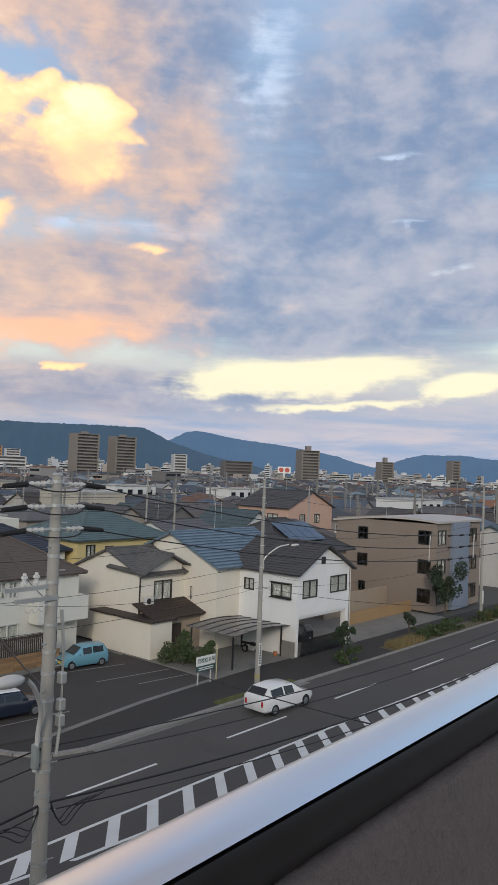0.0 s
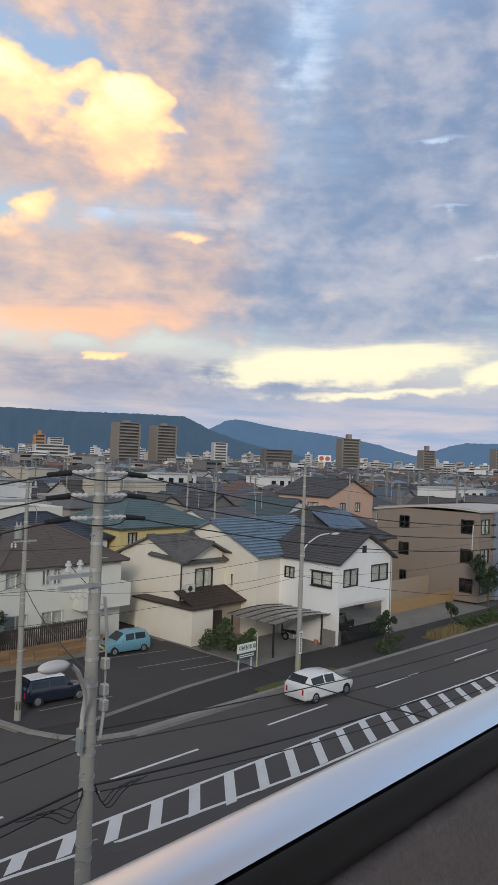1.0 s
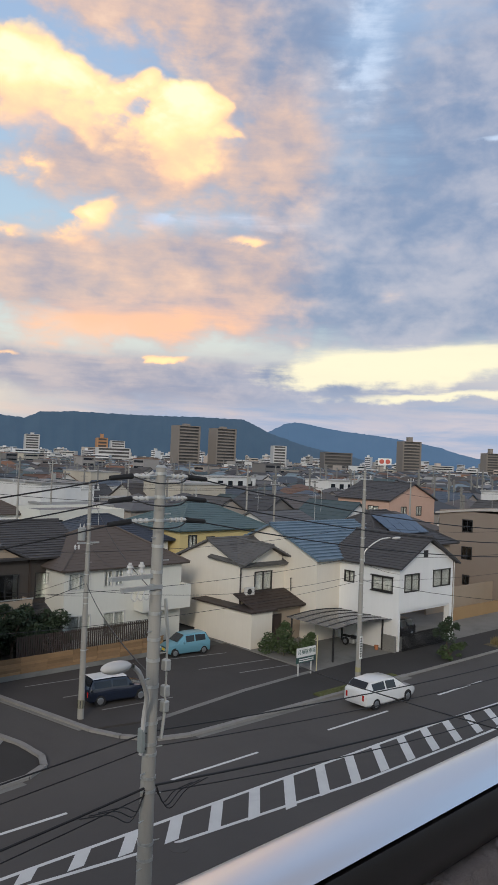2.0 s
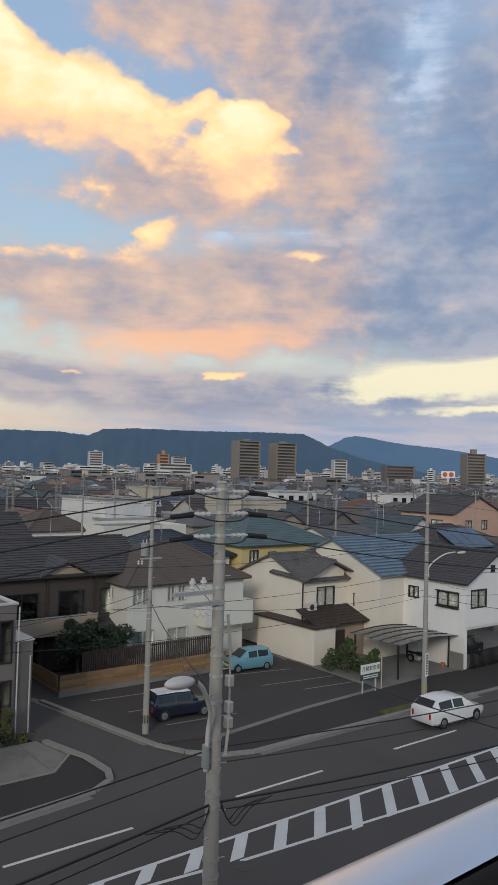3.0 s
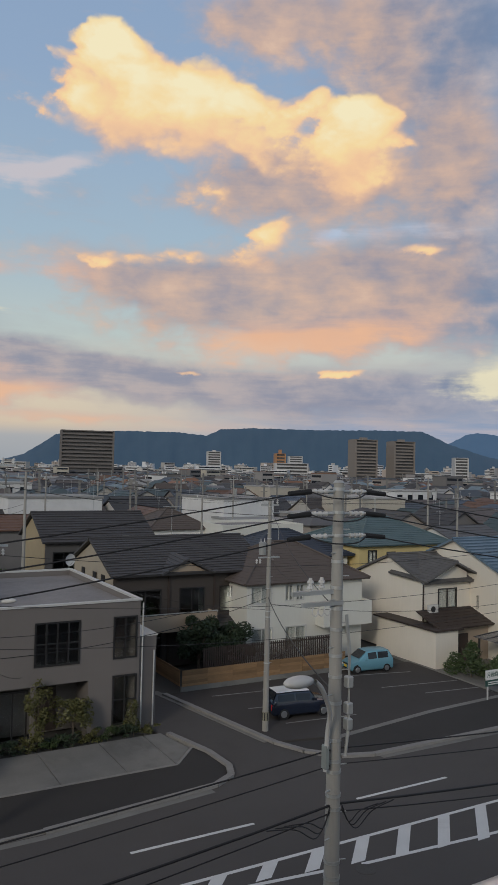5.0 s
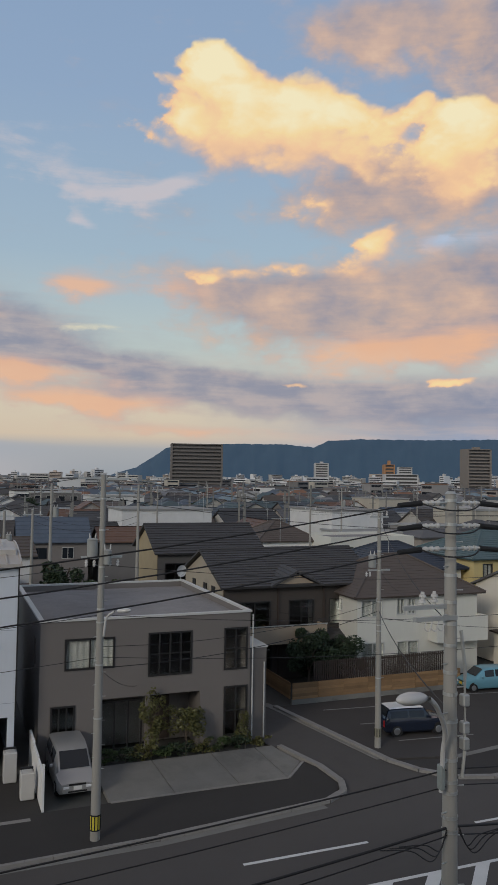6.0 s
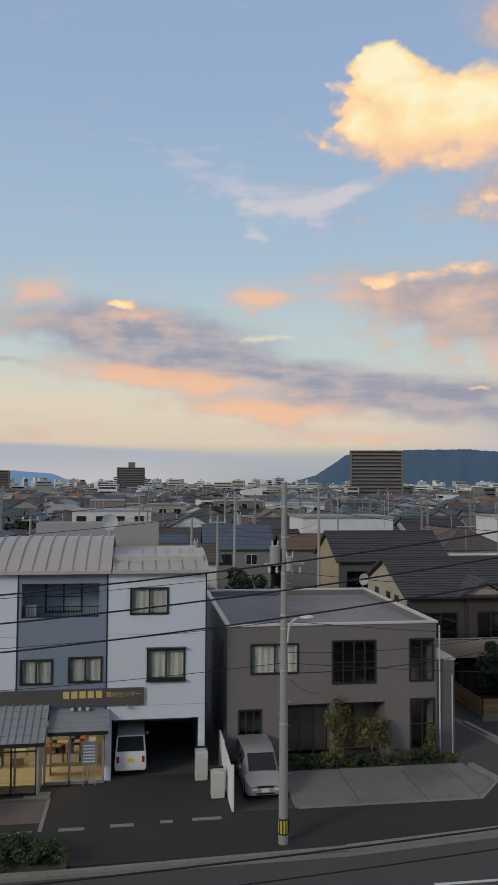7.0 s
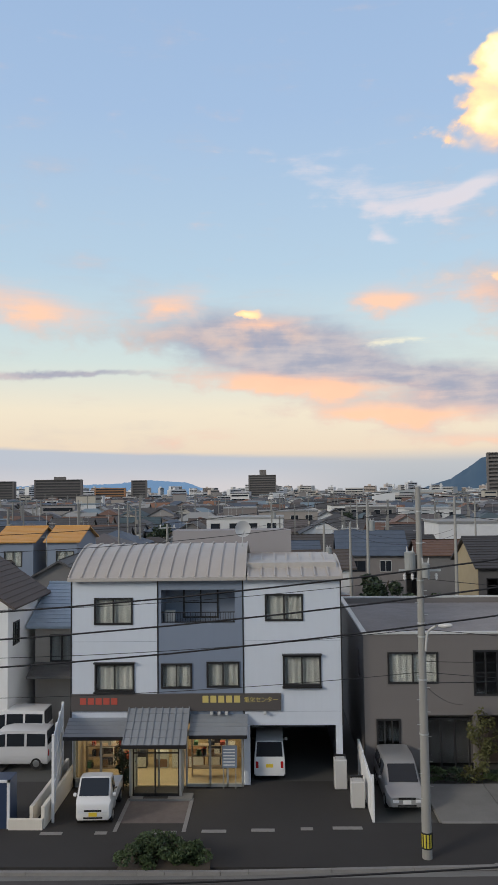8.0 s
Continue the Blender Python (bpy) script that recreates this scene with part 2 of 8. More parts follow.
def surface(name, colour, rough=0.7, vary=0.18, scale=1.2, fine=30.0, bump=0.15, metal=0.0, spread=0.0, second=None, spec=0.5, stain=0.0, streak=False):
    """A procedural surface: two scales of tone, fine relief, and, with spread, a tone of its own for each object."""
    m = bpy.data.materials.new(name)
    m.use_nodes = True
    w = Net(m.node_tree)
    b = m.node_tree.nodes["Principled BSDF"]
    coord = w.node("ShaderNodeTexCoord").outputs["Object"]
    big = w.noise(coord, scale, 5, 0.6)
    vec = coord
    if streak:
        mp = w.node("ShaderNodeMapping")
        w.put(mp.inputs[0], coord)
        mp.inputs["Scale"].default_value = (6, 6, 0.5)
        vec = mp.outputs[0]
    small = w.noise(vec, fine if not streak else 1.0, 6, 0.65)
    tone = w.math("MULTIPLY_ADD", w.math("SUBTRACT", big, 0.5), 2 * vary, w.math("MULTIPLY_ADD", w.math("SUBTRACT", small, 0.5), 1.4 * vary, 1.0))
    if spread:
        rnd = w.node("ShaderNodeObjectInfo").outputs["Random"]
        tone = w.math("MULTIPLY", tone, w.math("MULTIPLY_ADD", rnd, 2 * spread, 1 - spread))
    base = colour
    if second:
        base = w.mix(w.step(big, 0.38, 0.62), colour, second)
    scaled = w.node("ShaderNodeVectorMath", operation="SCALE")
    w.put(scaled.inputs[0], base if second else tuple(colour)), w.put(scaled.inputs["Scale"], tone)
    shade = scaled.outputs[0]
    if stain:
        blot = w.step(w.noise(coord, scale * 0.45, 6, 0.7, 0.6), 0.52, 0.72)
        shade = w.mix(w.math("MULTIPLY", blot, stain), shade, tuple(c * 0.55 for c in colour))
    w.put(b.inputs["Base Color"], shade)
    w.put(b.inputs["Roughness"], w.math("MULTIPLY_ADD", w.math("SUBTRACT", small, 0.5), 0.25, rough, clamp=True))
    b.inputs["Metallic"].default_value = metal
    b.inputs["Specular IOR Level"].default_value = spec
    if bump:
        bp = w.node("ShaderNodeBump")
        bp.inputs["Strength"].default_value = bump
        bp.inputs["Distance"].default_value = 0.02
        w.put(bp.inputs["Height"], small)
        w.put(b.inputs["Normal"], bp.outputs[0])
    return m


def plain(name, colour, rough=0.5, metal=0.0, glow=0.0, clear=0.0, coat=0.0):
    m = bpy.data.materials.new(name)
    m.use_nodes = True
    b = m.node_tree.nodes["Principled BSDF"]
    b.inputs["Base Color"].default_value = (*colour, 1)
    b.inputs["Roughness"].default_value, b.inputs["Metallic"].default_value = rough, metal
    b.inputs["Transmission Weight"].default_value, b.inputs["Coat Weight"].default_value = clear, coat
    if glow:
        b.inputs["Emission Color"].default_value = (*colour, 1)
        b.inputs["Emission Strength"].default_value = glow
    return m


ASPHALT = surface("road_asphalt", (0.090, 0.082, 0.077), 0.88, 0.24, 0.16, 14, 0.3, stain=0.45)
LOT = surface("old_asphalt", (0.058, 0.052, 0.049), 0.9, 0.22, 0.25, 12, 0.35, stain=0.3)
FOOTWAY = surface("footway_asphalt", (0.042, 0.039, 0.037), 0.9, 0.2, 0.3, 14, 0.3, stain=0.3)
KERB = surface("kerb_concrete", (0.27, 0.26, 0.245), 0.9, 0.2, 1.5, 25, 0.25, stain=0.4)
CONCRETE = surface("pale_concrete", (0.215, 0.21, 0.195), 0.88, 0.3, 0.5, 18, 0.2, stain=0.65)
POLE = surface("pole_concrete", (0.315, 0.305, 0.28), 0.85, 0.12, 0.8, 30, 0.15, streak=True, spread=0.08)
WORN = surface("worn_paint", (0.24, 0.235, 0.23), 0.85, 0.3, 2.5, 14, 0.2, stain=0.6)
PAINT = surface("road_paint", (0.72, 0.72, 0.70), 0.75, 0.12, 0.9, 22, 0.2, stain=0.25)
EARTH = surface("town_ground", (0.085, 0.085, 0.08), 0.95, 0.35, 0.03, 0.6, 0.0)
WHITE = surface("white_siding", (0.78, 0.78, 0.77), 0.7, 0.06, 0.5, 12, 0.08, streak=True)
CREAM = surface("cream_stucco", (0.74, 0.69, 0.60), 0.85, 0.08, 0.4, 40, 0.2, streak=True)
IVORY = surface("ivory_siding", (0.66, 0.655, 0.60), 0.8, 0.07, 0.5, 18, 0.1, streak=True)
YELLOW = surface("yellow_stucco", (0.62, 0.50, 0.24), 0.85, 0.1, 0.5, 30, 0.15)
GREYWALL = surface("grey_brown_siding", (0.18, 0.163, 0.153), 0.8, 0.08, 0.4, 14, 0.1, streak=True)
BROWN = surface("brown_tile_wall", (0.255, 0.205, 0.168), 0.7, 0.1, 0.4, 16, 0.12)
PANEL = surface("white_blue_panel", (0.66, 0.70, 0.76), 0.45, 0.05, 0.4, 9, 0.03, streak=True)
PANEL_D = surface("slate_blue_panel", (0.22, 0.26, 0.33), 0.45, 0.06, 0.4, 9, 0.03, streak=True)
TAN = surface("tan_wall", (0.36, 0.29, 0.22), 0.85, 0.1, 0.5, 18, 0.12)
TILE = surface("dark_roof_tile", (0.062, 0.060, 0.063), 0.6, 0.25, 0.8, 9, 0.25)
TILE_BR = surface("brown_roof_slate", (0.105, 0.085, 0.075), 0.75, 0.2, 0.7, 8, 0.2)
TILE_BL = surface("blue_roof_metal", (0.125, 0.185, 0.245), 0.32, 0.25, 0.9, 6, 0.1)
TILE_GR = surface("old_grey_tile", (0.115, 0.112, 0.11), 0.75, 0.35, 1.1, 10, 0.4)
TEAL = surface("teal_roof", (0.09, 0.14, 0.15), 0.6, 0.25, 0.7, 8, 0.2)
METALROOF = surface("pale_metal_roof", (0.50, 0.46, 0.42), 0.45, 0.1, 0.6, 10, 0.05, metal=0.15, streak=True)
CANOPY = surface("grey_metal_canopy", (0.34, 0.36, 0.38), 0.4, 0.1, 0.8, 8, 0.05, metal=0.3)
FLATROOF = surface("flat_roof_membrane", (0.25, 0.235, 0.23), 0.9, 0.4, 0.35, 6, 0.2, stain=0.5)
WOOD = surface("weathered_fence_wood", (0.28, 0.17, 0.085), 0.75, 0.25, 1.5, 20, 0.2, spread=0.25)
DARKWOOD = surface("dark_brown_wood", (0.05, 0.036, 0.03), 0.7, 0.2, 2, 20, 0.15)
ALU = plain("satin_aluminium", (0.86, 0.855, 0.86), 0.3, metal=1.0)
# dark colour put in for the shaded side of the handrail
RAIL_SHADE = plain("rail_shade_strip", (0.022, 0.018, 0.016), 0.42)
STEEL = surface("galvanised_steel", (0.50, 0.51, 0.50), 0.5, 0.15, 3, 25, 0.05, metal=0.6)
BLACK = plain("black_metal", (0.012, 0.012, 0.013), 0.45)
RUBBER = plain("black_rubber", (0.015, 0.015, 0.016), 0.8)
CABLE = plain("cable_sheath", (0.018, 0.018, 0.02), 0.6)
SASH_D = plain("dark_window_sash", (0.025, 0.024, 0.024), 0.4)
SASH_W = plain("pale_window_sash", (0.55, 0.55, 0.53), 0.45)
GLASS = plain("window_glass", (0.9, 0.95, 0.95), 0.03, clear=1.0)
DARKGLASS = plain("dark_glass", (0.02, 0.024, 0.03), 0.06)
CURTAIN = surface("pale_curtain", (0.36, 0.36, 0.35), 0.9, 0.1, 6, 12, 0.0)
PORCELAIN = plain("white_porcelain", (0.56, 0.555, 0.54), 0.25)
SOLAR = plain("solar_panel", (0.018, 0.026, 0.05), 0.15, coat=0.5)
PLATE_Y = plain("yellow_plate", (0.75, 0.55, 0.05), 0.5)
PLATE_W = plain("white_plate", (0.75, 0.75, 0.73), 0.5)
STUCCO = surface("rough_sprayed_stucco", (0.45, 0.39, 0.36), 0.9, 0.22, 9, 60, 1.0)


def leafy(name, colour):
    m = surface(name, colour, 0.6, 0.35, 1.5, 9, 0.0)
    return m


LEAF = leafy("green_leaves", (0.055, 0.085, 0.03))
LEAF_Y = leafy("yellow_green_leaves", (0.10, 0.10, 0.032))
LEAF_D = leafy("dark_green_leaves", (0.03, 0.05, 0.024))
GRASS = surface("grass_blades", (0.11, 0.12, 0.04), 0.8, 0.4, 2, 15, 0.3)
BARK = surface("bark", (0.10, 0.08, 0.06), 0.9, 0.3, 4, 20, 0.5)

# ---------------------------------------------------------------- builders


def thing(name, at=(0, 0, 0), label="", category="", group="", kind=""):
    ob = new(name)
    ob.location = at
    ob.empty_display_size = 0.2
    return tagged(ob, label, category, group, kind)


def mesh_of(bm, name, material, smooth=False):
    me = bpy.data.meshes.new(name)
    bmesh.ops.recalc_face_normals(bm, faces=bm.faces)
    bm.to_mesh(me)
    bm.free()
    for m in material if isinstance(material, (list, tuple)) else [material]:
        me.materials.append(m)
    if smooth:
        for p in me.polygons:
            p.use_smooth = True
    return me


def part(name, bm, material, parent, label="", smooth=False):
    """One mesh under a thing or part; its points are given in the space in which the thing itself was given."""
    ob = new(name, mesh_of(bm, name, material, smooth))
    if parent is not None:
        ob.parent = parent
        top = parent
        while top.parent:
            top = top.parent
        if parent is top:
            ob.matrix_parent_inverse = Matrix.Translation(-Vector(top.location))
    return tagged(ob, label)


def solid(name, bm, material, label="", category="", group="", kind="", smooth=False):
    return tagged(new(name, mesh_of(bm, name, material, smooth)), label, category, group, kind)


def box(bm, x0, y0, z0, x1, y1, z1, top=None):
    """A box; top=(dx, dy) draws its upper face in."""
    dx, dy = top or (0, 0)
    v = [bm.verts.new(p) for p in ((x0, y0, z0), (x1, y0, z0), (x1, y1, z0), (x0, y1, z0),
                                   (x0 + dx, y0 + dy, z1), (x1 - dx, y0 + dy, z1), (x1 - dx, y1 - dy, z1), (x0 + dx, y1 - dy, z1))]
    for f in ((3, 2, 1, 0), (4, 5, 6, 7), (0, 1, 5, 4), (1, 2, 6, 5), (2, 3, 7, 6), (3, 0, 4, 7)):
        bm.faces.new([v[i] for i in f])
    return v


def boxes(*rows):
    bm = bmesh.new()
    for r in rows:
        box(bm, *r)
    return bm


def round_box(x0, y0, z0, x1, y1, z1, r=0.02, seg=1):
    bm = boxes((x0, y0, z0, x1, y1, z1))
    bmesh.ops.bevel(bm, geom=bm.edges[:], offset=r, segments=seg, affect="EDGES", profile=0.6)
    return bm


def extrude(bm, points, way):
    """A prism from a flat outline."""
    a = [bm.verts.new(p) for p in points]
    b = [bm.verts.new(Vector(p) + Vector(way)) for p in points]
    bm.faces.new(a), bm.faces.new(b[::-1])
    for i in range(len(a)):
        j = (i + 1) % len(a)
        bm.faces.new((a[i], b[i], b[j], a[j]))


def cyl(bm, p0, p1, r0, r1=None, n=10):
    p0, p1 = Vector(p0), Vector(p1)
    r1 = r0 if r1 is None else r1
    q = (p1 - p0).to_track_quat("Z", "Y")
    rings = []
    for p, r in ((p0, r0), (p1, r1)):
        rings.append([bm.verts.new(p + q @ Vector((r * math.cos(2 * math.pi * i / n), r * math.sin(2 * math.pi * i / n), 0))) for i in range(n)])
    for i in range(n):
        j = (i + 1) % n
        bm.faces.new((rings[0][i], rings[0][j], rings[1][j], rings[1][i]))
    bm.faces.new(rings[0][::-1]), bm.faces.new(rings[1])


def tube(bm, points, r, n=5):
    pts = [Vector(p) for p in points]
    rings = []
    for i, p in enumerate(pts):
        way = (pts[min(i + 1, len(pts) - 1)] - pts[max(i - 1, 0)]).normalized()
        q = way.to_track_quat("Z", "Y")
        rings.append([bm.verts.new(p + q @ Vector((r * math.cos(2 * math.pi * k / n), r * math.sin(2 * math.pi * k / n), 0))) for k in range(n)])
    for a, b in zip(rings, rings[1:]):
        for k in range(n):
            bm.faces.new((a[k], a[(k + 1) % n], b[(k + 1) % n], b[k]))


def smooth_line(points, n=6):
    """More points on a soft curve through the given ones."""
    p = [Vector(q) for q in points]
    p = [2 * p[0] - p[1]] + p + [2 * p[-1] - p[-2]]
    out = []
    for i in range(1, len(p) - 2):
        for k in range(n):
            t = k / n
            out.append(0.5 * (2 * p[i] + (p[i + 1] - p[i - 1]) * t + (2 * p[i - 1] - 5 * p[i] + 4 * p[i + 1] - p[i + 2]) * t * t + (3 * p[i] - p[i - 1] - 3 * p[i + 1] + p[i + 2]) * t ** 3))
    return out + [p[-2]]


def slope(bm, a, b, c, d, thick=0.1, courses=10, lip=0.03):
    """One roof slope from its eave a-b up to its ridge d-c, stepped in overlapping courses."""
    a, b, c, d = (Vector(p) for p in (a, b, c, d))
    n = (b - a).cross(d - a).normalized()
    if n.z < 0:
        n = -n
    rows = []
    for i in range(courses):
        t0, t1 = i / courses, (i + 1) / courses
        rows.append((a.lerp(d, t0) + n * lip, b.lerp(c, t0) + n * lip))
        rows.append((a.lerp(d, t1), b.lerp(c, t1)))
    rows[-1] = (rows[-1][0] + n * 0.001, rows[-1][1] + n * 0.001)
    rows = [(a - n * thick, b - n * thick)] + rows + [(d - n * thick, c - n * thick)]
    verts = [(bm.verts.new(p), bm.verts.new(q)) for p, q in rows]
    for (p, q), (r, s) in zip(verts, verts[1:]):
        bm.faces.new((p, q, s, r))
    bm.faces.new((verts[0][1], verts[0][0], verts[-1][0], verts[-1][1]))
    bm.faces.new([v[0] for v in verts])
    bm.faces.new([v[1] for v in verts][::-1])


def ridge_cap(p, q, r=0.11):
    bm = bmesh.new()
    cyl(bm, Vector(p), Vector(q), r, r, 6)
    return bm


def one_slope(*args):
    bm = bmesh.new()
    slope(bm, *args)
    return bm


def gable_roof(x0, x1, y0, y1, ze, zr, axis="x", over=0.5, gable=0.35, thick=0.12, courses=12, lip=0.03):
    """A roof with its ridge along the axis, as two slopes and a ridge; ze is the height at the wall's top."""
    if axis == "x":
        m = (y0 + y1) / 2
        drop = (zr - ze) / (m - y0) * over
        a, b = x0 - gable, x1 + gable
        return [one_slope((a, y0 - over, ze - drop), (b, y0 - over, ze - drop), (b, m, zr), (a, m, zr), thick, courses, lip),
                one_slope((b, y1 + over, ze - drop), (a, y1 + over, ze - drop), (a, m, zr), (b, m, zr), thick, courses, lip)], [ridge_cap((a, m, zr + 0.02), (b, m, zr + 0.02))]
    m = (x0 + x1) / 2
    drop = (zr - ze) / (m - x0) * over
    a, b = y0 - gable, y1 + gable
    return [one_slope((x0 - over, b, ze - drop), (x0 - over, a, ze - drop), (m, a, zr), (m, b, zr), thick, courses, lip),
            one_slope((x1 + over, a, ze - drop), (x1 + over, b, ze - drop), (m, b, zr), (m, a, zr), thick, courses, lip)], [ridge_cap((m, a, zr + 0.02), (m, b, zr + 0.02))]


def hip_roof(x0, x1, y0, y1, ze, zr, over=0.5, thick=0.12, courses=12, lip=0.03):
    x0, x1, y0, y1 = x0 - over, x1 + over, y0 - over, y1 + over
    wide = x1 - x0 >= y1 - y0
    h = (y1 - y0) / 2 if wide else (x1 - x0) / 2
    p, q = ((x0 + h, y0 + h, zr), (x1 - h, y0 + h, zr)) if wide else ((x0 + h, y0 + h, zr), (x0 + h, y1 - h, zr))
    A, B, C, D = (x0, y0, ze), (x1, y0, ze), (x1, y1, ze), (x0, y1, ze)
    quads = [(A, B, q, p), (C, D, p, q), (D, A, p, p), (B, C, q, q)] if wide else [(D, A, p, q), (B, C, q, p), (A, B, p, p), (C, D, q, q)]
    ends = ((A, p), (D if wide else B, p), (B if wide else C, q), (C if wide else D, q), (p, q))
    up = Vector((0, 0, 0.03))
    caps = [ridge_cap(Vector(s) + up, Vector(e) + up, 0.09) for s, e in ends if (Vector(s) - Vector(e)).length > 0.05]
    return [one_slope(*k, thick, courses, lip) for k in quads], caps


def add_roof(parent, made, material):
    for bm in made[0]:
        part("roof_slope", bm, material, parent)
    for bm in made[1]:
        part("ridge_tile", bm, material, parent)


def plain_roof(x0, x1, y0, y1, ze, zr, axis, hip, over=0.5, steps=6):
    """A roof of one piece: a stepped gable or a hip."""
    bm = bmesh.new()
    if hip:
        x0, x1, y0, y1 = x0 - over, x1 + over, y0 - over, y1 + over
        h = min(x1 - x0, y1 - y0) / 2
        base = [bm.verts.new(p) for p in ((x0, y0, ze - 0.15), (x1, y0, ze - 0.15), (x1, y1, ze - 0.15), (x0, y1, ze - 0.15))]
        eave = [bm.verts.new((v.co.x, v.co.y, ze)) for v in base]
        e0, e1 = (bm.verts.new((x0 + h, 0, zr)), bm.verts.new((x1 - h, 0, zr))) if x1 - x0 > y1 - y0 else (bm.verts.new((0, y0 + h - 0.01, zr)), bm.verts.new((0, y1 - h + 0.01, zr)))
        bm.faces.new(base[::-1])
        for i in range(4):
            bm.faces.new((base[i], base[(i + 1) % 4], eave[(i + 1) % 4], eave[i]))
        a, b, c, d = eave
        if x1 - x0 > y1 - y0:
            for f in ((a, b, e1, e0), (c, d, e0, e1), (d, a, e0), (b, c, e1)):
                bm.faces.new(f)
        else:
            for f in ((d, a, e0, e1), (b, c, e1, e0), (a, b, e0), (c, d, e1)):
                bm.faces.new(f)
        return bm
    half = (y1 if axis == "x" else x1)
    low = ze - (zr - ze) / half * over
    side = []
    for i in range(steps):
        for t, up in ((i / steps, 0.06), ((i + 1) / steps, 0.0)):
            side.append((-(half + over) * (1 - t), low + (zr - low) * t + up))
    outline = [(side[0][0], low - 0.1)] + side + [(0, zr + 0.09)] + [(-u, z) for u, z in side[::-1]] + [(-side[0][0], low - 0.1), (0, zr - 0.16)]
    if axis == "x":
        extrude(bm, [(x0 - 0.4, u, z) for u, z in outline], (x1 - x0 + 0.8, 0, 0))
    else:
        extrude(bm, [(u, y0 - 0.4, z) for u, z in outline], (0, y1 - y0 + 0.8, 0))
    return bm


# faces of a block: S looks to the street (-y), N away, W to -x, E to +x; u runs along x or y
def face_point(face, plane, u, z, out):
    if face == "S":
        return (u, plane - out, z)
    if face == "N":
        return (u, plane + out, z)
    if face == "W":
        return (plane - out, u, z)
    return (plane + out, u, z)


def holed_wall(bm, face, plane, u0, u1, z0, z1, holes, thick=0.15):
    """A wall with real openings: front, back and reveals."""
    us = sorted({u0, u1, *[h[0] for h in holes], *[h[1] for h in holes]})
    zs = sorted({z0, z1, *[h[2] for h in holes], *[h[3] for h in holes]})

    def is_solid(i, j):
        if not (0 <= i < len(us) - 1 and 0 <= j < len(zs) - 1):
            return False
        u, z = (us[i] + us[i + 1]) / 2, (zs[j] + zs[j + 1]) / 2
        return not any(h[0] < u < h[1] and h[2] < z < h[3] for h in holes)

    def quad(*pts):
        bm.faces.new([bm.verts.new(face_point(face, plane, *p)) for p in pts])

    for i in range(len(us) - 1):
        for j in range(len(zs) - 1):
            if not is_solid(i, j):
                continue
            a, b, c, d = us[i], us[i + 1], zs[j], zs[j + 1]
            quad((a, c, 0), (b, c, 0), (b, d, 0), (a, d, 0))
            quad((a, c, -thick), (a, d, -thick), (b, d, -thick), (b, c, -thick))
            if not is_solid(i - 1, j):
                quad((a, c, 0), (a, d, 0), (a, d, -thick), (a, c, -thick))
            if not is_solid(i + 1, j):
                quad((b, c, 0), (b, c, -thick), (b, d, -thick), (b, d, 0))
            if not is_solid(i, j - 1):
                quad((a, c, 0), (a, c, -thick), (b, c, -thick), (b, c, 0))
            if not is_solid(i, j + 1):
                quad((a, d, 0), (b, d, 0), (b, d, -thick), (a, d, -thick))


def oriented(face, plane, rows):
    """Boxes given by u0, u1, z0, z1, and how far they reach out from and into the face."""
    bm = bmesh.new()
    for u0, u1, z0, z1, out, back in rows:
        p, q = face_point(face, plane, u0, z0, out), face_point(face, plane, u1, z1, -back)
        box(bm, min(p[0], q[0]), min(p[1], q[1]), min(p[2], q[2]), max(p[0], q[0]), max(p[1], q[1]), max(p[2], q[2]))
    return bm


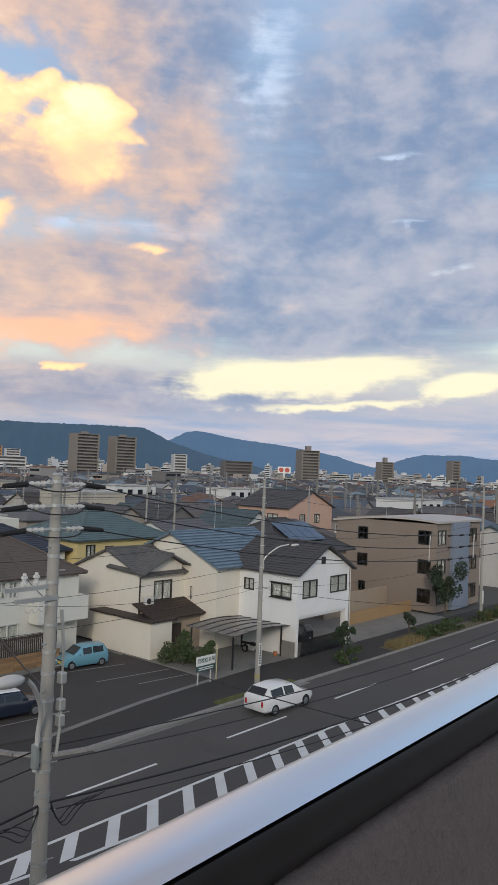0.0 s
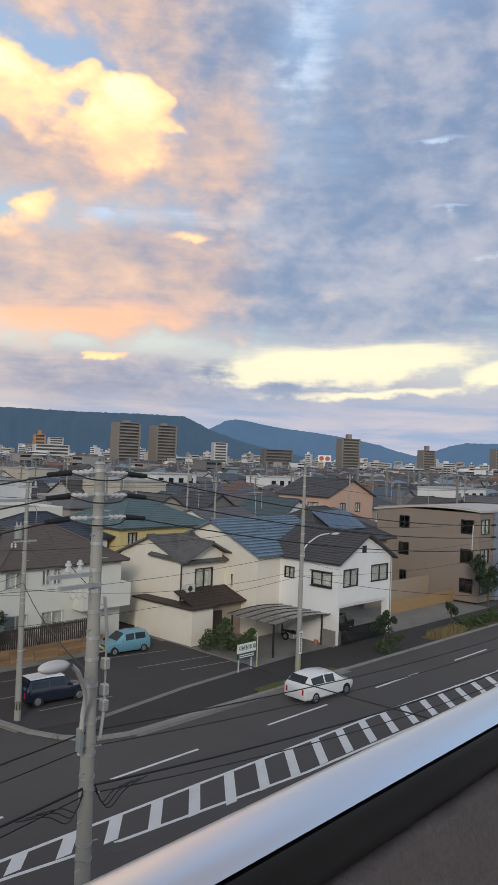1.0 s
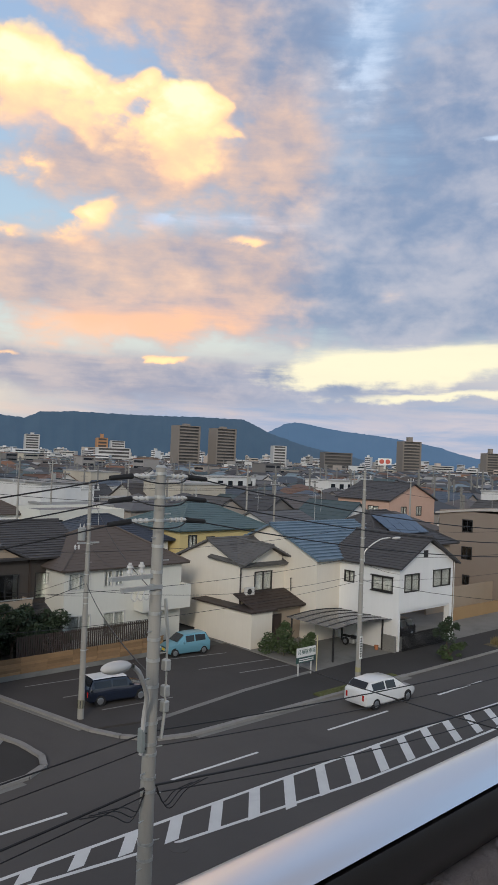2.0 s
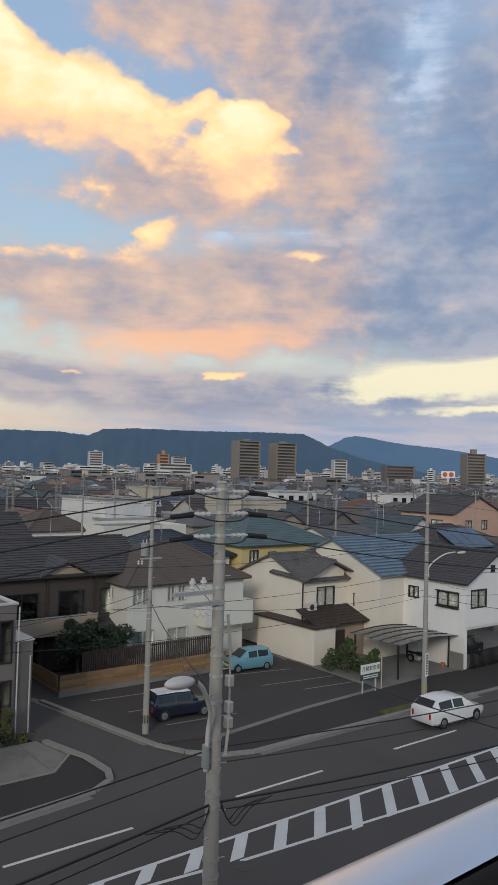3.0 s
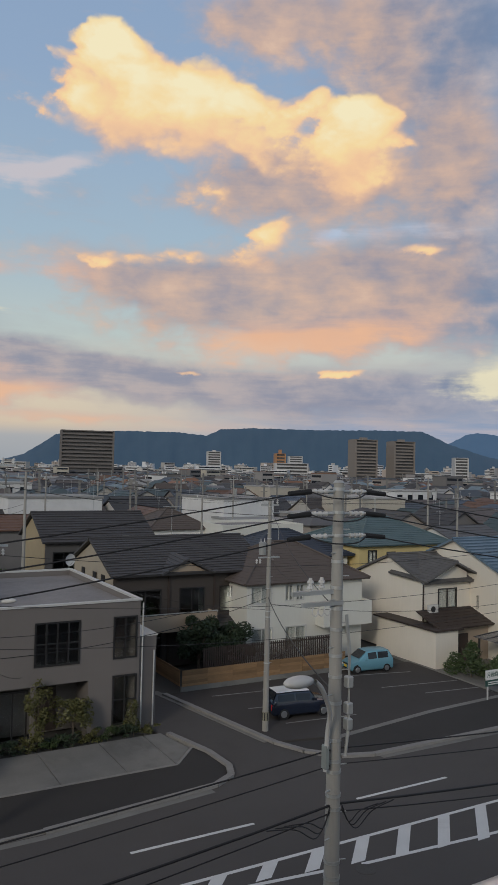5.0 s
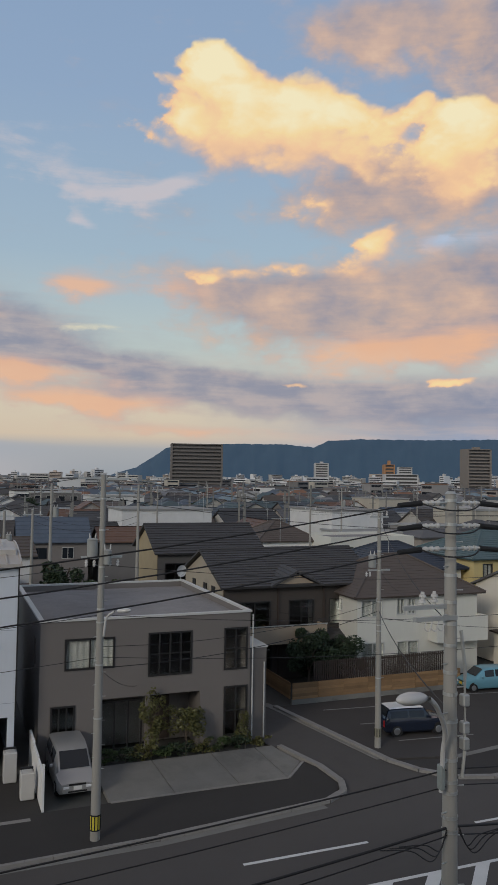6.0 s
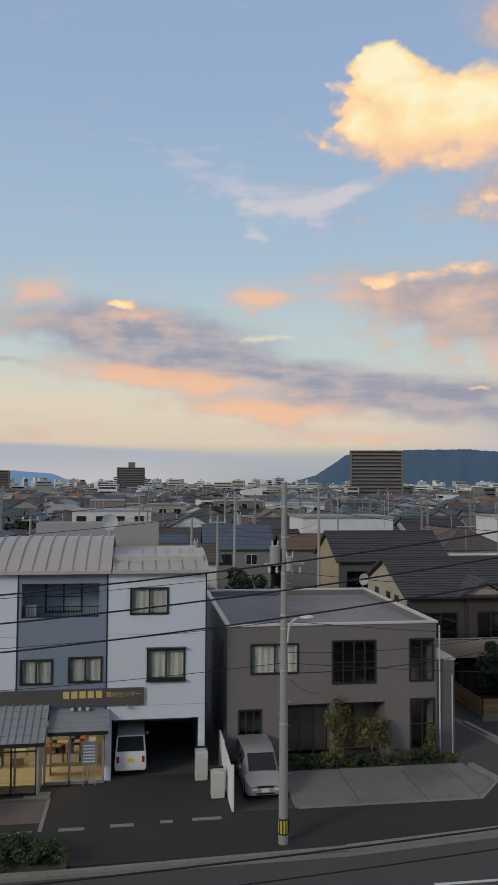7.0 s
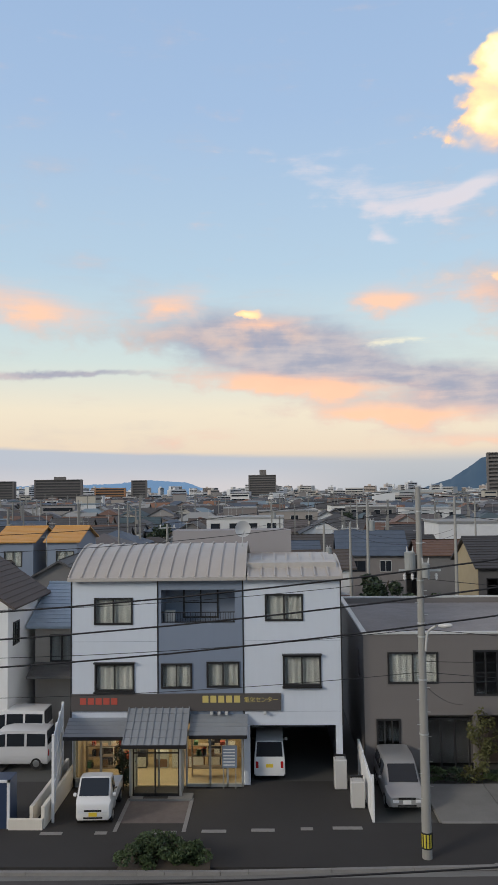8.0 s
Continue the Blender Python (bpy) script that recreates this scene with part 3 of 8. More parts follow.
def sliding_window(parent, face, plane, u0, u1, z0, z1, sash=None, glass=None, drapes=True, leaves=2, rails=0, out=0.04, hood=False):
    """A sliding window of two or more leaves, in a frame, with a pane and a curtain behind."""
    sash, glass = sash or SASH_D, glass or GLASS
    t = 0.055
    rows = [(u0 - 0.03, u1 + 0.03, z0 - 0.03, z0 + t, out, 0.08), (u0 - 0.03, u1 + 0.03, z1 - t, z1 + 0.03, out, 0.08),
            (u0 - 0.03, u0 + t, z0 + t, z1 - t, out, 0.08), (u1 - t, u1 + 0.03, z0 + t, z1 - t, out, 0.08)]
    bars = []
    for i in range(1, leaves):
        u = u0 + (u1 - u0) * i / leaves
        bars.append((u - 0.035, u + 0.035, z0 + t, z1 - t, out - 0.015, 0.06))
    for i in range(1, rails + 1):
        z = z0 + (z1 - z0) * i / (rails + 1)
        bars.append((u0 + t, u1 - t, z - 0.025, z + 0.025, out - 0.02, 0.05))
    ob = part("window", oriented(face, plane, rows), sash, parent)
    for b in bars:
        part("mullion", oriented(face, plane, [b]), sash, ob)
    for i in range(leaves):
        a, b = u0 + (u1 - u0) * i / leaves, u0 + (u1 - u0) * (i + 1) / leaves
        pane = part("pane", oriented(face, plane, [(a + 0.03, b - 0.03, z0 + 0.03, z1 - 0.03, -0.03, 0.036)]), glass, ob)
        pane.visible_shadow = False
    if drapes:
        bm = bmesh.new()
        n = max(6, int((u1 - u0) / 0.09))
        last = None
        for i in range(n + 1):
            u = u0 + (u1 - u0) * i / n
            deep = -0.13 - 0.03 * math.sin(i * 1.9)
            pair = [bm.verts.new(face_point(face, plane, u, z, deep)) for z in (z0, z1)]
            if last:
                bm.faces.new((last[0], pair[0], pair[1], last[1]))
            last = pair
        part("curtain", bm, CURTAIN, ob, smooth=True)
    if hood:
        part("window_hood", oriented(face, plane, [(u0 - 0.06, u1 + 0.06, z1 + 0.035, z1 + 0.1, 0.22, 0.0)]), sash, ob)
        part("window_sill", oriented(face, plane, [(u0 - 0.06, u1 + 0.06, z0 - 0.1, z0 - 0.035, 0.2, 0.0)]), sash, ob)
    return ob


def shell(parent, x0, x1, y0, y1, z0, z1, material, holes=(), name="wall", gable=None, thick=0.15):
    """Four walls with openings; gable=(axis, height) adds the triangles under a ridge. holes: face, u0, u1, z0, z1."""
    bm = bmesh.new()
    for face, plane, a, b in (("S", y0, x0, x1), ("N", y1, x0, x1), ("W", x0, y0 + thick, y1 - thick), ("E", x1, y0 + thick, y1 - thick)):
        holed_wall(bm, face, plane, a, b, z0, z1, [h[1:] for h in holes if h[0] == face], thick)
    if gable:
        axis, zr = gable
        if axis == "x":
            m = (y0 + y1) / 2
            for x in (x0, x1 - thick):
                extrude(bm, [(x, y0, z1), (x, y1, z1), (x, m, zr)], (thick, 0, 0))
        else:
            m = (x0 + x1) / 2
            for y in (y0, y1 - thick):
                extrude(bm, [(x0, y, z1), (x1, y, z1), (m, y, zr)], (0, thick, 0))
    return part(name, bm, material, parent)


def house(name, label, x0, x1, y0, y1, ze, zr, axis, wall, roof, wins=(), hip=False, over=0.5, gable=0.4, courses=12, lip=0.03, sash=None, sill=True, category="house", drapes=True):
    """A two-storey house. wins: face, u0, u1, z0, z1."""
    ob = thing(name, ((x0 + x1) / 2, (y0 + y1) / 2, 0), label, category)
    shell(ob, x0, x1, y0, y1, 0, ze, wall, wins, gable=None if hip else (axis, zr - 0.14))
    add_roof(ob, hip_roof(x0, x1, y0, y1, ze, zr, over, 0.12, courses, lip) if hip else gable_roof(x0, x1, y0, y1, ze, zr, axis, over, gable, 0.12, courses, lip), roof)
    planes = {"S": y0, "N": y1, "W": x0, "E": x1}
    for w in wins:
        sliding_window(ob, w[0], planes[w[0]], *w[1:5], sash=sash, drapes=drapes)
    return ob

# ---------------------------------------------------------------- ground, road, pavement
def sheet(name, outline, z0, z1, material, label, category, kind="structure"):
    bm = bmesh.new()
    extrude(bm, [(x, y, z0) for x, y in outline], (0, 0, z1 - z0))
    return solid(name, bm, material, label, category, kind=kind)


bm = bmesh.new()
bm.faces.new([bm.verts.new(p) for p in ((-4900, -900, -0.14), (4900, -900, -0.14), (4900, 4900, -0.14), (-4900, 4900, -0.14))])
solid("ground", bm, EARTH, "dull grey-brown town ground reaching the horizon", "ground", kind="structure")

sheet("road", [(-160, 11.5), (340, 11.5), (340, 29.2), (24, 29.3), (21.6, 30.4), (20.4, 32.6), (18.5, 43), (14.5, 75), (9.5, 75), (13.5, 43),
               (16.0, 36.4), (17.0, 33.2), (17.1, 30.8), (15.6, 29.5), (8, 28.6), (-160, 28.1)], -0.13, 0.0, ASPHALT,
      "dark worn asphalt two-lane road with side street", "road")
sheet("pavement_1", [(-160, 28.24), (7.9, 28.74), (15.4, 29.62), (16.94, 30.9), (16.84, 33.1), (16.5, 34.2), (15.0, 32.5), (-160, 31.7)], -0.13, 0.02, FOOTWAY,
      "dark asphalt footway along the road", "pavement")
sheet("pavement_2", [(24.1, 29.46), (340, 29.36), (340, 33.0), (54, 33.45), (42, 33.9), (31, 33.1), (24, 32.0), (20.9, 32.7), (21.9, 30.55)], -0.13, 0.02, FOOTWAY,
      "dark asphalt footway beside the car park", "pavement")
sheet("pavement_3", [(-160, 9.5), (340, 9.5), (340, 11.3), (-160, 11.3)], -0.13, 0.1, FOOTWAY, "dark asphalt footway below the balcony", "pavement")
sheet("car_park_surface", [(24.0, 32.35), (31.0, 33.45), (37.6, 33.9), (37.9, 42.7), (18.9, 42.7), (20.75, 33.05)], -0.13, 0.01, LOT,
      "dark old asphalt of an open car park", "ground")
sheet("forecourt", [(-13.5, 31.75), (4.0, 32.0), (4.0, 37.0), (-13.5, 37.0)], -0.13, 0.008, FOOTWAY, "dark asphalt forecourt of the shop", "ground")
sheet("neighbour_yard", [(-40, 31.7), (-13.52, 31.7), (-13.52, 60), (-40, 60)], -0.13, 0.006, LOT, "dark asphalt yard", "ground")
sheet("house_plot", [(37.95, 34.0), (54, 33.5), (72, 33.2), (72, 47), (37.95, 47)], -0.13, 0.012, CONCRETE, "pale concrete ground between the houses", "ground")


def strip(points, width, z0, z1, name, material, parent=None, label="", category="", piece=0.0):
    """A band along a line of points, in pieces of one length if asked for."""
    pts = [Vector((*p, 0)) for p in points]
    legs = []
    for a, b in zip(pts, pts[1:]):
        n = max(1, round((b - a).length / piece)) if piece else 1
        for i in range(n):
            legs.append((a.lerp(b, i / n), a.lerp(b, (i + 1) / n)))
    out = []
    for a, b in legs:
        way = (b - a).normalized()
        gap = 0.006 if piece else 0.0
        side = Vector((-way.y, way.x, 0)) * width / 2
        a, b = a + way * gap, b - way * gap
        out.append([(p.x, p.y, z0) for p in (a - side, b - side, b + side, a + side)])
    if parent is None:
        bm = bmesh.new()
        for o in out:
            extrude(bm, o, (0, 0, z1 - z0))
        return solid(name, bm, material, label, category, kind="structure")
    for o in out:
        bm = bmesh.new()
        extrude(bm, o, (0, 0, z1 - z0))
        part(name, bm, material, parent)


def kerb_run(points, label, width=0.16):
    ob = thing("kerb", (*points[0], 0), label, "kerb", "road kerbs", "structure")
    strip(points, width, -0.1, 0.13, "kerb_stone", KERB, ob, piece=1.0)
    return ob


kerb_run([(-14, 28.12), (-2, 28.2), (7.9, 28.66)], "pale concrete kerb stones along the footway")
kerb_run([(7.9, 28.66), (15.5, 29.55), (16.6, 30.2), (17.02, 31.2), (16.95, 33.2), (16.2, 36.3)], "pale concrete kerb curving into the side street", 0.3)
kerb_run([(42.0, 29.4), (24.0, 29.38), (22.4, 29.9), (21.2, 31.2), (20.5, 32.8), (18.7, 42.6)], "pale concrete kerb round the car park corner", 0.3)
kerb_run([(42.0, 29.4), (78.0, 29.3)], "pale concrete kerb along the verge")
# gutters: broad pale concrete bands beside the kerbs
strip([(24.2, 29.1), (33, 29.1), (42, 29.1)], 0.4, -0.1, 0.006, "gutter", CONCRETE, None, "pale concrete gutter at the road edge", "gutter")
strip([(-14, 27.8), (7.9, 28.32), (15.2, 29.2)], 0.36, -0.1, 0.006, "gutter", CONCRETE, None, "pale concrete gutter at the road edge", "gutter")
strip([(24.0, 32.2), (31.2, 33.28), (37.6, 33.75), (42.5, 34.0)], 0.36, -0.1, 0.026, "gutter", CONCRETE, None, "pale concrete drain cover strip at the car park edge", "gutter")
strip([(20.3, 33.2), (18.4, 43.5)], 0.5, -0.1, 0.026, "gutter", CONCRETE, None, "pale concrete drain beside the side street", "gutter")

# painted lines
marks = thing("road_marking", (20, 24, 0), "worn white painted lines and hatched zone on asphalt", "road marking", kind="structure")
for k in range(-3, 12):
    strip([(0.2 + 10 * k, 25.83), (5.25 + 10 * k, 25.83)], 0.15, 0.0, 0.006, "lane_dash", PAINT, marks)
strip([(6, 23.1), (37, 23.0), (52, 22.4), (90, 22.2)], 0.16, 0.0, 0.006, "edge_line", PAINT, marks)
strip([(8.0, 22.75), (13.0, 22.05), (15.8, 21.7)], 0.16, 0.0, 0.006, "edge_line", PAINT, marks)
strip([(17.1, 21.5), (27, 20.75), (37, 20.6), (48, 20.9), (90, 20.9)], 0.16, 0.0, 0.006, "edge_line", PAINT, marks)


def low_edge(x):
    return 22.05 - 0.13 * (x - 13) if x < 24 else 20.75


for k in range(0, 26):
    x = 9.3 + 2.02 * k
    low, top = low_edge(x - 0.6) + 0.1, 23.02 - (0.03 * (x - 37) if x > 37 else 0)
    s = 0.95
    bm = bmesh.new()
    mid = 22.0
    extrude(bm, [(x + (low - mid) * s - 0.31, low, 0), (x + (low - mid) * s + 0.31, low, 0), (x + (top - mid) * s + 0.31, top, 0), (x + (top - mid) * s - 0.31, top, 0)], (0, 0, 0.005))
    part("hatch_bar", bm, PAINT, marks)
# car park bays and the shop's boundary setts
bays = thing("parking_marking", (34, 39, 0), "worn white bay lines on car park asphalt", "road marking", kind="structure")
for p, q in (((31.4, 41.45), (36.1, 40.5)), ((31.8, 38.3), (37.5, 37.5)), ((33.5, 36.2), (37.6, 35.7)), ((22.6, 35.15), (27.0, 34.7)), ((22.0, 38.2), (26.5, 37.7)), ((21.2, 41.2), (25, 40.8))):
    strip([p, q], 0.1, 0.0, 0.016, "bay_line", WORN, bays)
setts = thing("boundary_setts", (-1, 31.8, 0), "pale concrete setts marking the forecourt edge", "paving", kind="structure")
for a, b, y in ((-3.0, -2.0, 31.66), (-1.0, -0.05, 31.76), (1.0, 1.5, 31.88), (2.3, 3.5, 31.95), (-5.0, -4.0, 31.55), (-7.3, -6.8, 31.5), (-9.5, -8.6, 31.45)):
    part("sett", round_box(a, y - 0.13, -0.1, b, y + 0.13, 0.035, 0.01), KERB, setts)
# concrete driveway of the grey house in three bays
drive = thing("driveway", (10, 34, 0), "pale concrete driveway in front of the grey house", "driveway", kind="structure")
for a, b in ((6.75, 9.6), (9.63, 12.6), (12.63, 14.95)):
    part("slab", round_box(a, 32.55, -0.1, b, 36.6, 0.035, 0.008), CONCRETE, drive)
bm = bmesh.new()
extrude(bm, [(14.98, 32.55, -0.1), (16.35, 34.1, -0.1), (15.9, 36.6, -0.1), (14.98, 36.6, -0.1)], (0, 0, 0.135))
part("slab", bm, CONCRETE, drive)
strip([(6.8, 32.45), (15.0, 32.45), (16.5, 34.1)], 0.14, -0.05, 0.05, "edging", KERB, drive, piece=0.8)
paving = thing("entrance_paving", (-5.2, 33.4, 0), "brown brick paving to the shop door", "paving", kind="structure")
part("bed", boxes((-6.45, 31.6, -0.1, -3.75, 35.0, 0.012)), surface("brick_paving", (0.15, 0.125, 0.115), 0.85, 0.3, 3, 14, 0.3), paving)
for x in (-6.52, -3.72):
    part("border", boxes((x - 0.08, 31.6, -0.1, x + 0.08, 35.0, 0.03)), KERB, paving)
part("step", round_box(-6.5, 34.7, -0.1, -3.7, 35.4, 0.1, 0.01), CONCRETE, paving)

# ---------------------------------------------------------------- the building with the open corridor, where the camera stands
FLOOR5 = 12.15
own = thing("apartment_building", (0, -8, 0), "unseen pale stucco apartment block behind the camera, with open corridors", "apartment building")
# unseen block: drawn long to dim the street, pale to brighten the parapet
PALEWALL = surface("pale_bounce_stucco", (0.62, 0.59, 0.55), 0.9, 0.08, 2, 30, 0.2)
part("wall", boxes((-40, -12, -0.1, 12, -1.5, 15.3)), PALEWALL, own)
for level in range(1, 5):
    part("corridor_slab", boxes((-40, -1.5, FLOOR5 + (level - 4) * 2.8 - 0.2, 12, 0.4, FLOOR5 + (level - 4) * 2.8)), PALEWALL, own)
TURN_RAIL = radians(1.6)
parapet = thing("parapet", (0, 0.5, FLOOR5), "rough grey sprayed stucco parapet wall", "parapet", kind="structure")
bm = boxes((-8, 0.415, FLOOR5 - 0.2, 12, 0.53, 13.227))
bmesh.ops.rotate(bm, verts=bm.verts, cent=(0, 0.47, 0), matrix=Matrix.Rotation(TURN_RAIL, 3, "Z"))
part("wall", bm, STUCCO, parapet)
rail = thing("handrail", (0, 0.47, 13.28), "satin aluminium handrail on top of the parapet", "handrail")
prof = [(0.051 * math.copysign(abs(math.cos(a)) ** 0.75, math.cos(a)), 0.041 * math.copysign(abs(math.sin(a)) ** 0.75, math.sin(a))) for a in [2 * math.pi * i / 56 for i in range(56)]]
for low, piece, metal in ((False, "top_cap", ALU), (True, "dark_side_strip", RAIL_SHADE)):
    # bright cap over a dark piece: shade painted on the inner shoulder and underside
    ring = [(p, q) for p, q in prof if (q < 0.030 + (p + 0.044) * -0.45) == low]
    lead = next((i for i in range(len(ring)) if math.dist(ring[i], ring[i - 1]) > 0.03), 0)
    ring = ring[lead:] + ring[:lead]
    bm = bmesh.new()
    extrude(bm, [(-8, 0.475 + p, 13.262 + q) for p, q in ring], (20, 0, 0))
    bmesh.ops.rotate(bm, verts=bm.verts, cent=(0, 0.47, 0), matrix=Matrix.Rotation(TURN_RAIL, 3, "Z"))
    strip_ob = part(piece, bm, metal, rail, smooth=True)
    strip_ob.data.set_sharp_from_angle(angle=radians(50))

# ---------------------------------------------------------------- mountains and far towers
D_MT = 4300.0
M_WEST = [(-30, 0.5), (-22, 0.5), (-17, 0.55), (-13.8, 0.6), (-11.7, 0.65), (-9.1, 0.9), (-6.3, 0.7), (-4.7, 0.1), (-3, -0.3)]
M_MESA = [(10.5, -0.2), (11.7, 0.3), (13.1, 0.7), (14.5, 1.6), (15.3, 2.2), (17, 2.5), (20.9, 2.6), (24.3, 2.6), (26.3, 2.4), (27.4, 2.9), (29.8, 3.05), (34.4, 3.0),
          (39.3, 3.05), (42.3, 3.0), (43.0, 2.7), (44.2, 2.1), (47, 1.2), (52, 0.2), (56, -0.3)]
M_PEAK = [(41, 1.2), (43.5, 1.9), (44.3, 2.2), (45.3, 2.75), (46.1, 2.95), (46.7, 2.9), (49.3, 2.45), (52.7, 2.1), (55.2, 1.75), (56.9, 1.4), (58.0, 1.05), (60.5, 0.5), (63, -0.3)]
M_EAST = [(58, 0.3), (60.7, 1.0), (61.9, 1.5), (63.1, 1.75), (65.9, 1.8), (67.4, 1.6), (70, 1.5), (74, 1.2), (80, 0.5)]


# the blue haze of distance is put in as a faint emission
def hazed_paint(name, colour, air):
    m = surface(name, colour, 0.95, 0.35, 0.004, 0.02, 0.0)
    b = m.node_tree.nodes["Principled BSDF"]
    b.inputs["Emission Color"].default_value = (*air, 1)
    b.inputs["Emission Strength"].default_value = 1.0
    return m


def mountain(label, ridge, dist, material):
    """A wooded ridge: foot, shoulder and crest rows with uneven spurs."""
    bm = bmesh.new()
    cols = []
    a0, a1 = ridge[0][0], ridge[-1][0]
    n = int((a1 - a0) / 0.12)
    for i in range(n + 1):
        a = a0 + (a1 - a0) * i / n
        e = np.interp(a, [r[0] for r in ridge], [r[1] for r in ridge])
        e += 0.05 * (noise.noise((a * 2.1, 3, 0)) + 0.9 * noise.noise((a * 5, 1, 0)))
        top = 13.7 + dist * math.tan(radians(e))
        col = []
        for k in range(7):
            f = k / 6
            r = dist - 420 * (1 - f) + 45 * noise.noise((a * 1.3, f * 2.2, dist))
            z = -6 + (top + 6) * (f ** 0.8)
            if k == 6:
                r = dist
            rr = r / math.cos(0)
            z = z if k < 6 else top
            col.append(bm.verts.new((rr * math.sin(radians(a)), rr * math.cos(radians(a)), z)))
        cols.append(col)
    for c, d in zip(cols, cols[1:]):
        for k in range(6):
            bm.faces.new((c[k], d[k], d[k + 1], c[k + 1]))
    solid("mountain", bm, material, label, "mountain", "distant mountains", "structure", smooth=True)


# dark wood colour throughout; the painted haze glow strengthens with distance
MT1 = hazed_paint("far_wood_haze", (0.03, 0.045, 0.05), (0.020, 0.045, 0.085))
MT2 = hazed_paint("farther_wood_haze", (0.03, 0.045, 0.05), (0.045, 0.095, 0.18))
MT3 = hazed_paint("farthest_wood_haze", (0.03, 0.045, 0.05), (0.10, 0.19, 0.33))
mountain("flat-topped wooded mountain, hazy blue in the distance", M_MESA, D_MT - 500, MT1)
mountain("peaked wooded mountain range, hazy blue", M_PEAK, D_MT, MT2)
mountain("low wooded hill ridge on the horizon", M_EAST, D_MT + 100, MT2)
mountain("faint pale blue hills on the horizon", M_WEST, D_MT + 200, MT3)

# ---------------------------------------------------------------- the shop building
S_Y = 36.6
shop = thing("shop_building", (-3.2, 41, 0), "three-storey white and slate panel shop with living floors above", "shop")
s_left = [("S", -8.48, -6.69, 7.45, 8.66), ("S", -8.45, -6.62, 4.34, 5.58)]
s_mid = [("S", -5.31, -1.8, 7.47, 9.03), ("S", -5.3, -3.88, 4.46, 5.57), ("S", -3.14, -1.64, 4.5, 5.64)]
s_right = [("S", -0.35, 1.4, 7.57, 8.78), ("S", 0.46, 2.2, 4.55, 5.92)]
for x0, x1, hs, z0, m in ((-9.6, -5.47, s_left, 2.9, PANEL), (-5.47, -1.42, s_mid, 2.9, PANEL_D), (-1.42, 3.2, s_right, 2.72, PANEL)):
    bm = bmesh.new()
    holed_wall(bm, "S", S_Y, x0 + 0.006, x1 - 0.006, z0, 9.62, [h[1:] for h in hs], 0.18)
    part("facade_panel", bm, m, shop)
bm = bmesh.new()
holed_wall(bm, "W", -9.6, S_Y + 0.18, 46, 0, 9.62, [], 0.18)
holed_wall(bm, "E", 3.2, S_Y + 0.18, 46, 2.72, 9.62, [], 0.18)
holed_wall(bm, "N", 46, -9.6, 3.2, 0, 9.62, [], 0.18)
part("wall", bm, PANEL, shop)
part("floor_slab", boxes((-9.4, S_Y + 0.2, 2.74, 3.0, 45.8, 2.95), (-9.4, S_Y + 0.2, 6.1, 3.0, 45.8, 6.25)), CONCRETE, shop)
part("pillar", round_box(2.88, S_Y + 0.02, 0, 3.18, S_Y + 0.35, 2.72, 0.015), PANEL, shop)
part("pillar", round_box(-1.45, S_Y - 0.05, 0, -1.15, S_Y + 0.35, 2.72, 0.015), PANEL, shop)
part("garage_wall", boxes((-1.4, S_Y + 0.4, 0, -1.3, 45.8, 2.72), (3.05, S_Y + 1.2, 0, 3.18, 45.8, 2.72)), PANEL_D, shop)
for q in ((-5.5, S_Y - 0.025, 2.9, -5.44, S_Y, 9.62), (-1.45, S_Y - 0.025, 2.9, -1.39, S_Y, 9.62), (-9.63, S_Y - 0.02, 2.72, -9.57, S_Y + 0.1, 9.62), (3.17, S_Y - 0.02, 2.72, 3.23, S_Y + 0.1, 9.62)):
    part("joint_strip", boxes(q), SASH_D, shop)
part("panel_seam", boxes(*[(-9.55, S_Y - 0.006, z, 3.15, S_Y, z + 0.012) for z in (3.35, 6.62)]), PANEL_D, shop)


def vault(x0, x1, ytop, ztop, ribs):
    """A bowed sheet-metal roof with standing seams, rising from the front eave."""
    arc = []
    for i in range(11):
        f = i / 10
        arc.append((36.3 + (ytop - 36.3) * f, 9.66 + (ztop - 9.66) * math.sin(f * math.pi / 2) ** 0.9))
    arc += [(2 * ytop - y, z) for y, z in arc[-2::-1]]
    bm = bmesh.new()
    extrude(bm, [(x0, y, z) for y, z in arc] + [(x0, y, z - 0.1) for y, z in arc[::-1]], (x1 - x0, 0, 0))
    roof = part("roof", bm, METALROOF, shop)
    for k in range(ribs + 1):
        x = x0 + 0.04 + (x1 - x0 - 0.08) * k / ribs
        bm = bmesh.new()
        extrude(bm, [(x - 0.035, y, z + 0.07) for y, z in arc[:12]] + [(x - 0.035, y, z) for y, z in arc[11::-1]], (0.07, 0, 0))
        part("seam", bm, METALROOF, roof)
    part("eave_gutter", boxes((x0, 36.2, 9.5, x1, 36.36, 9.66)), METALROOF, roof)
    return roof


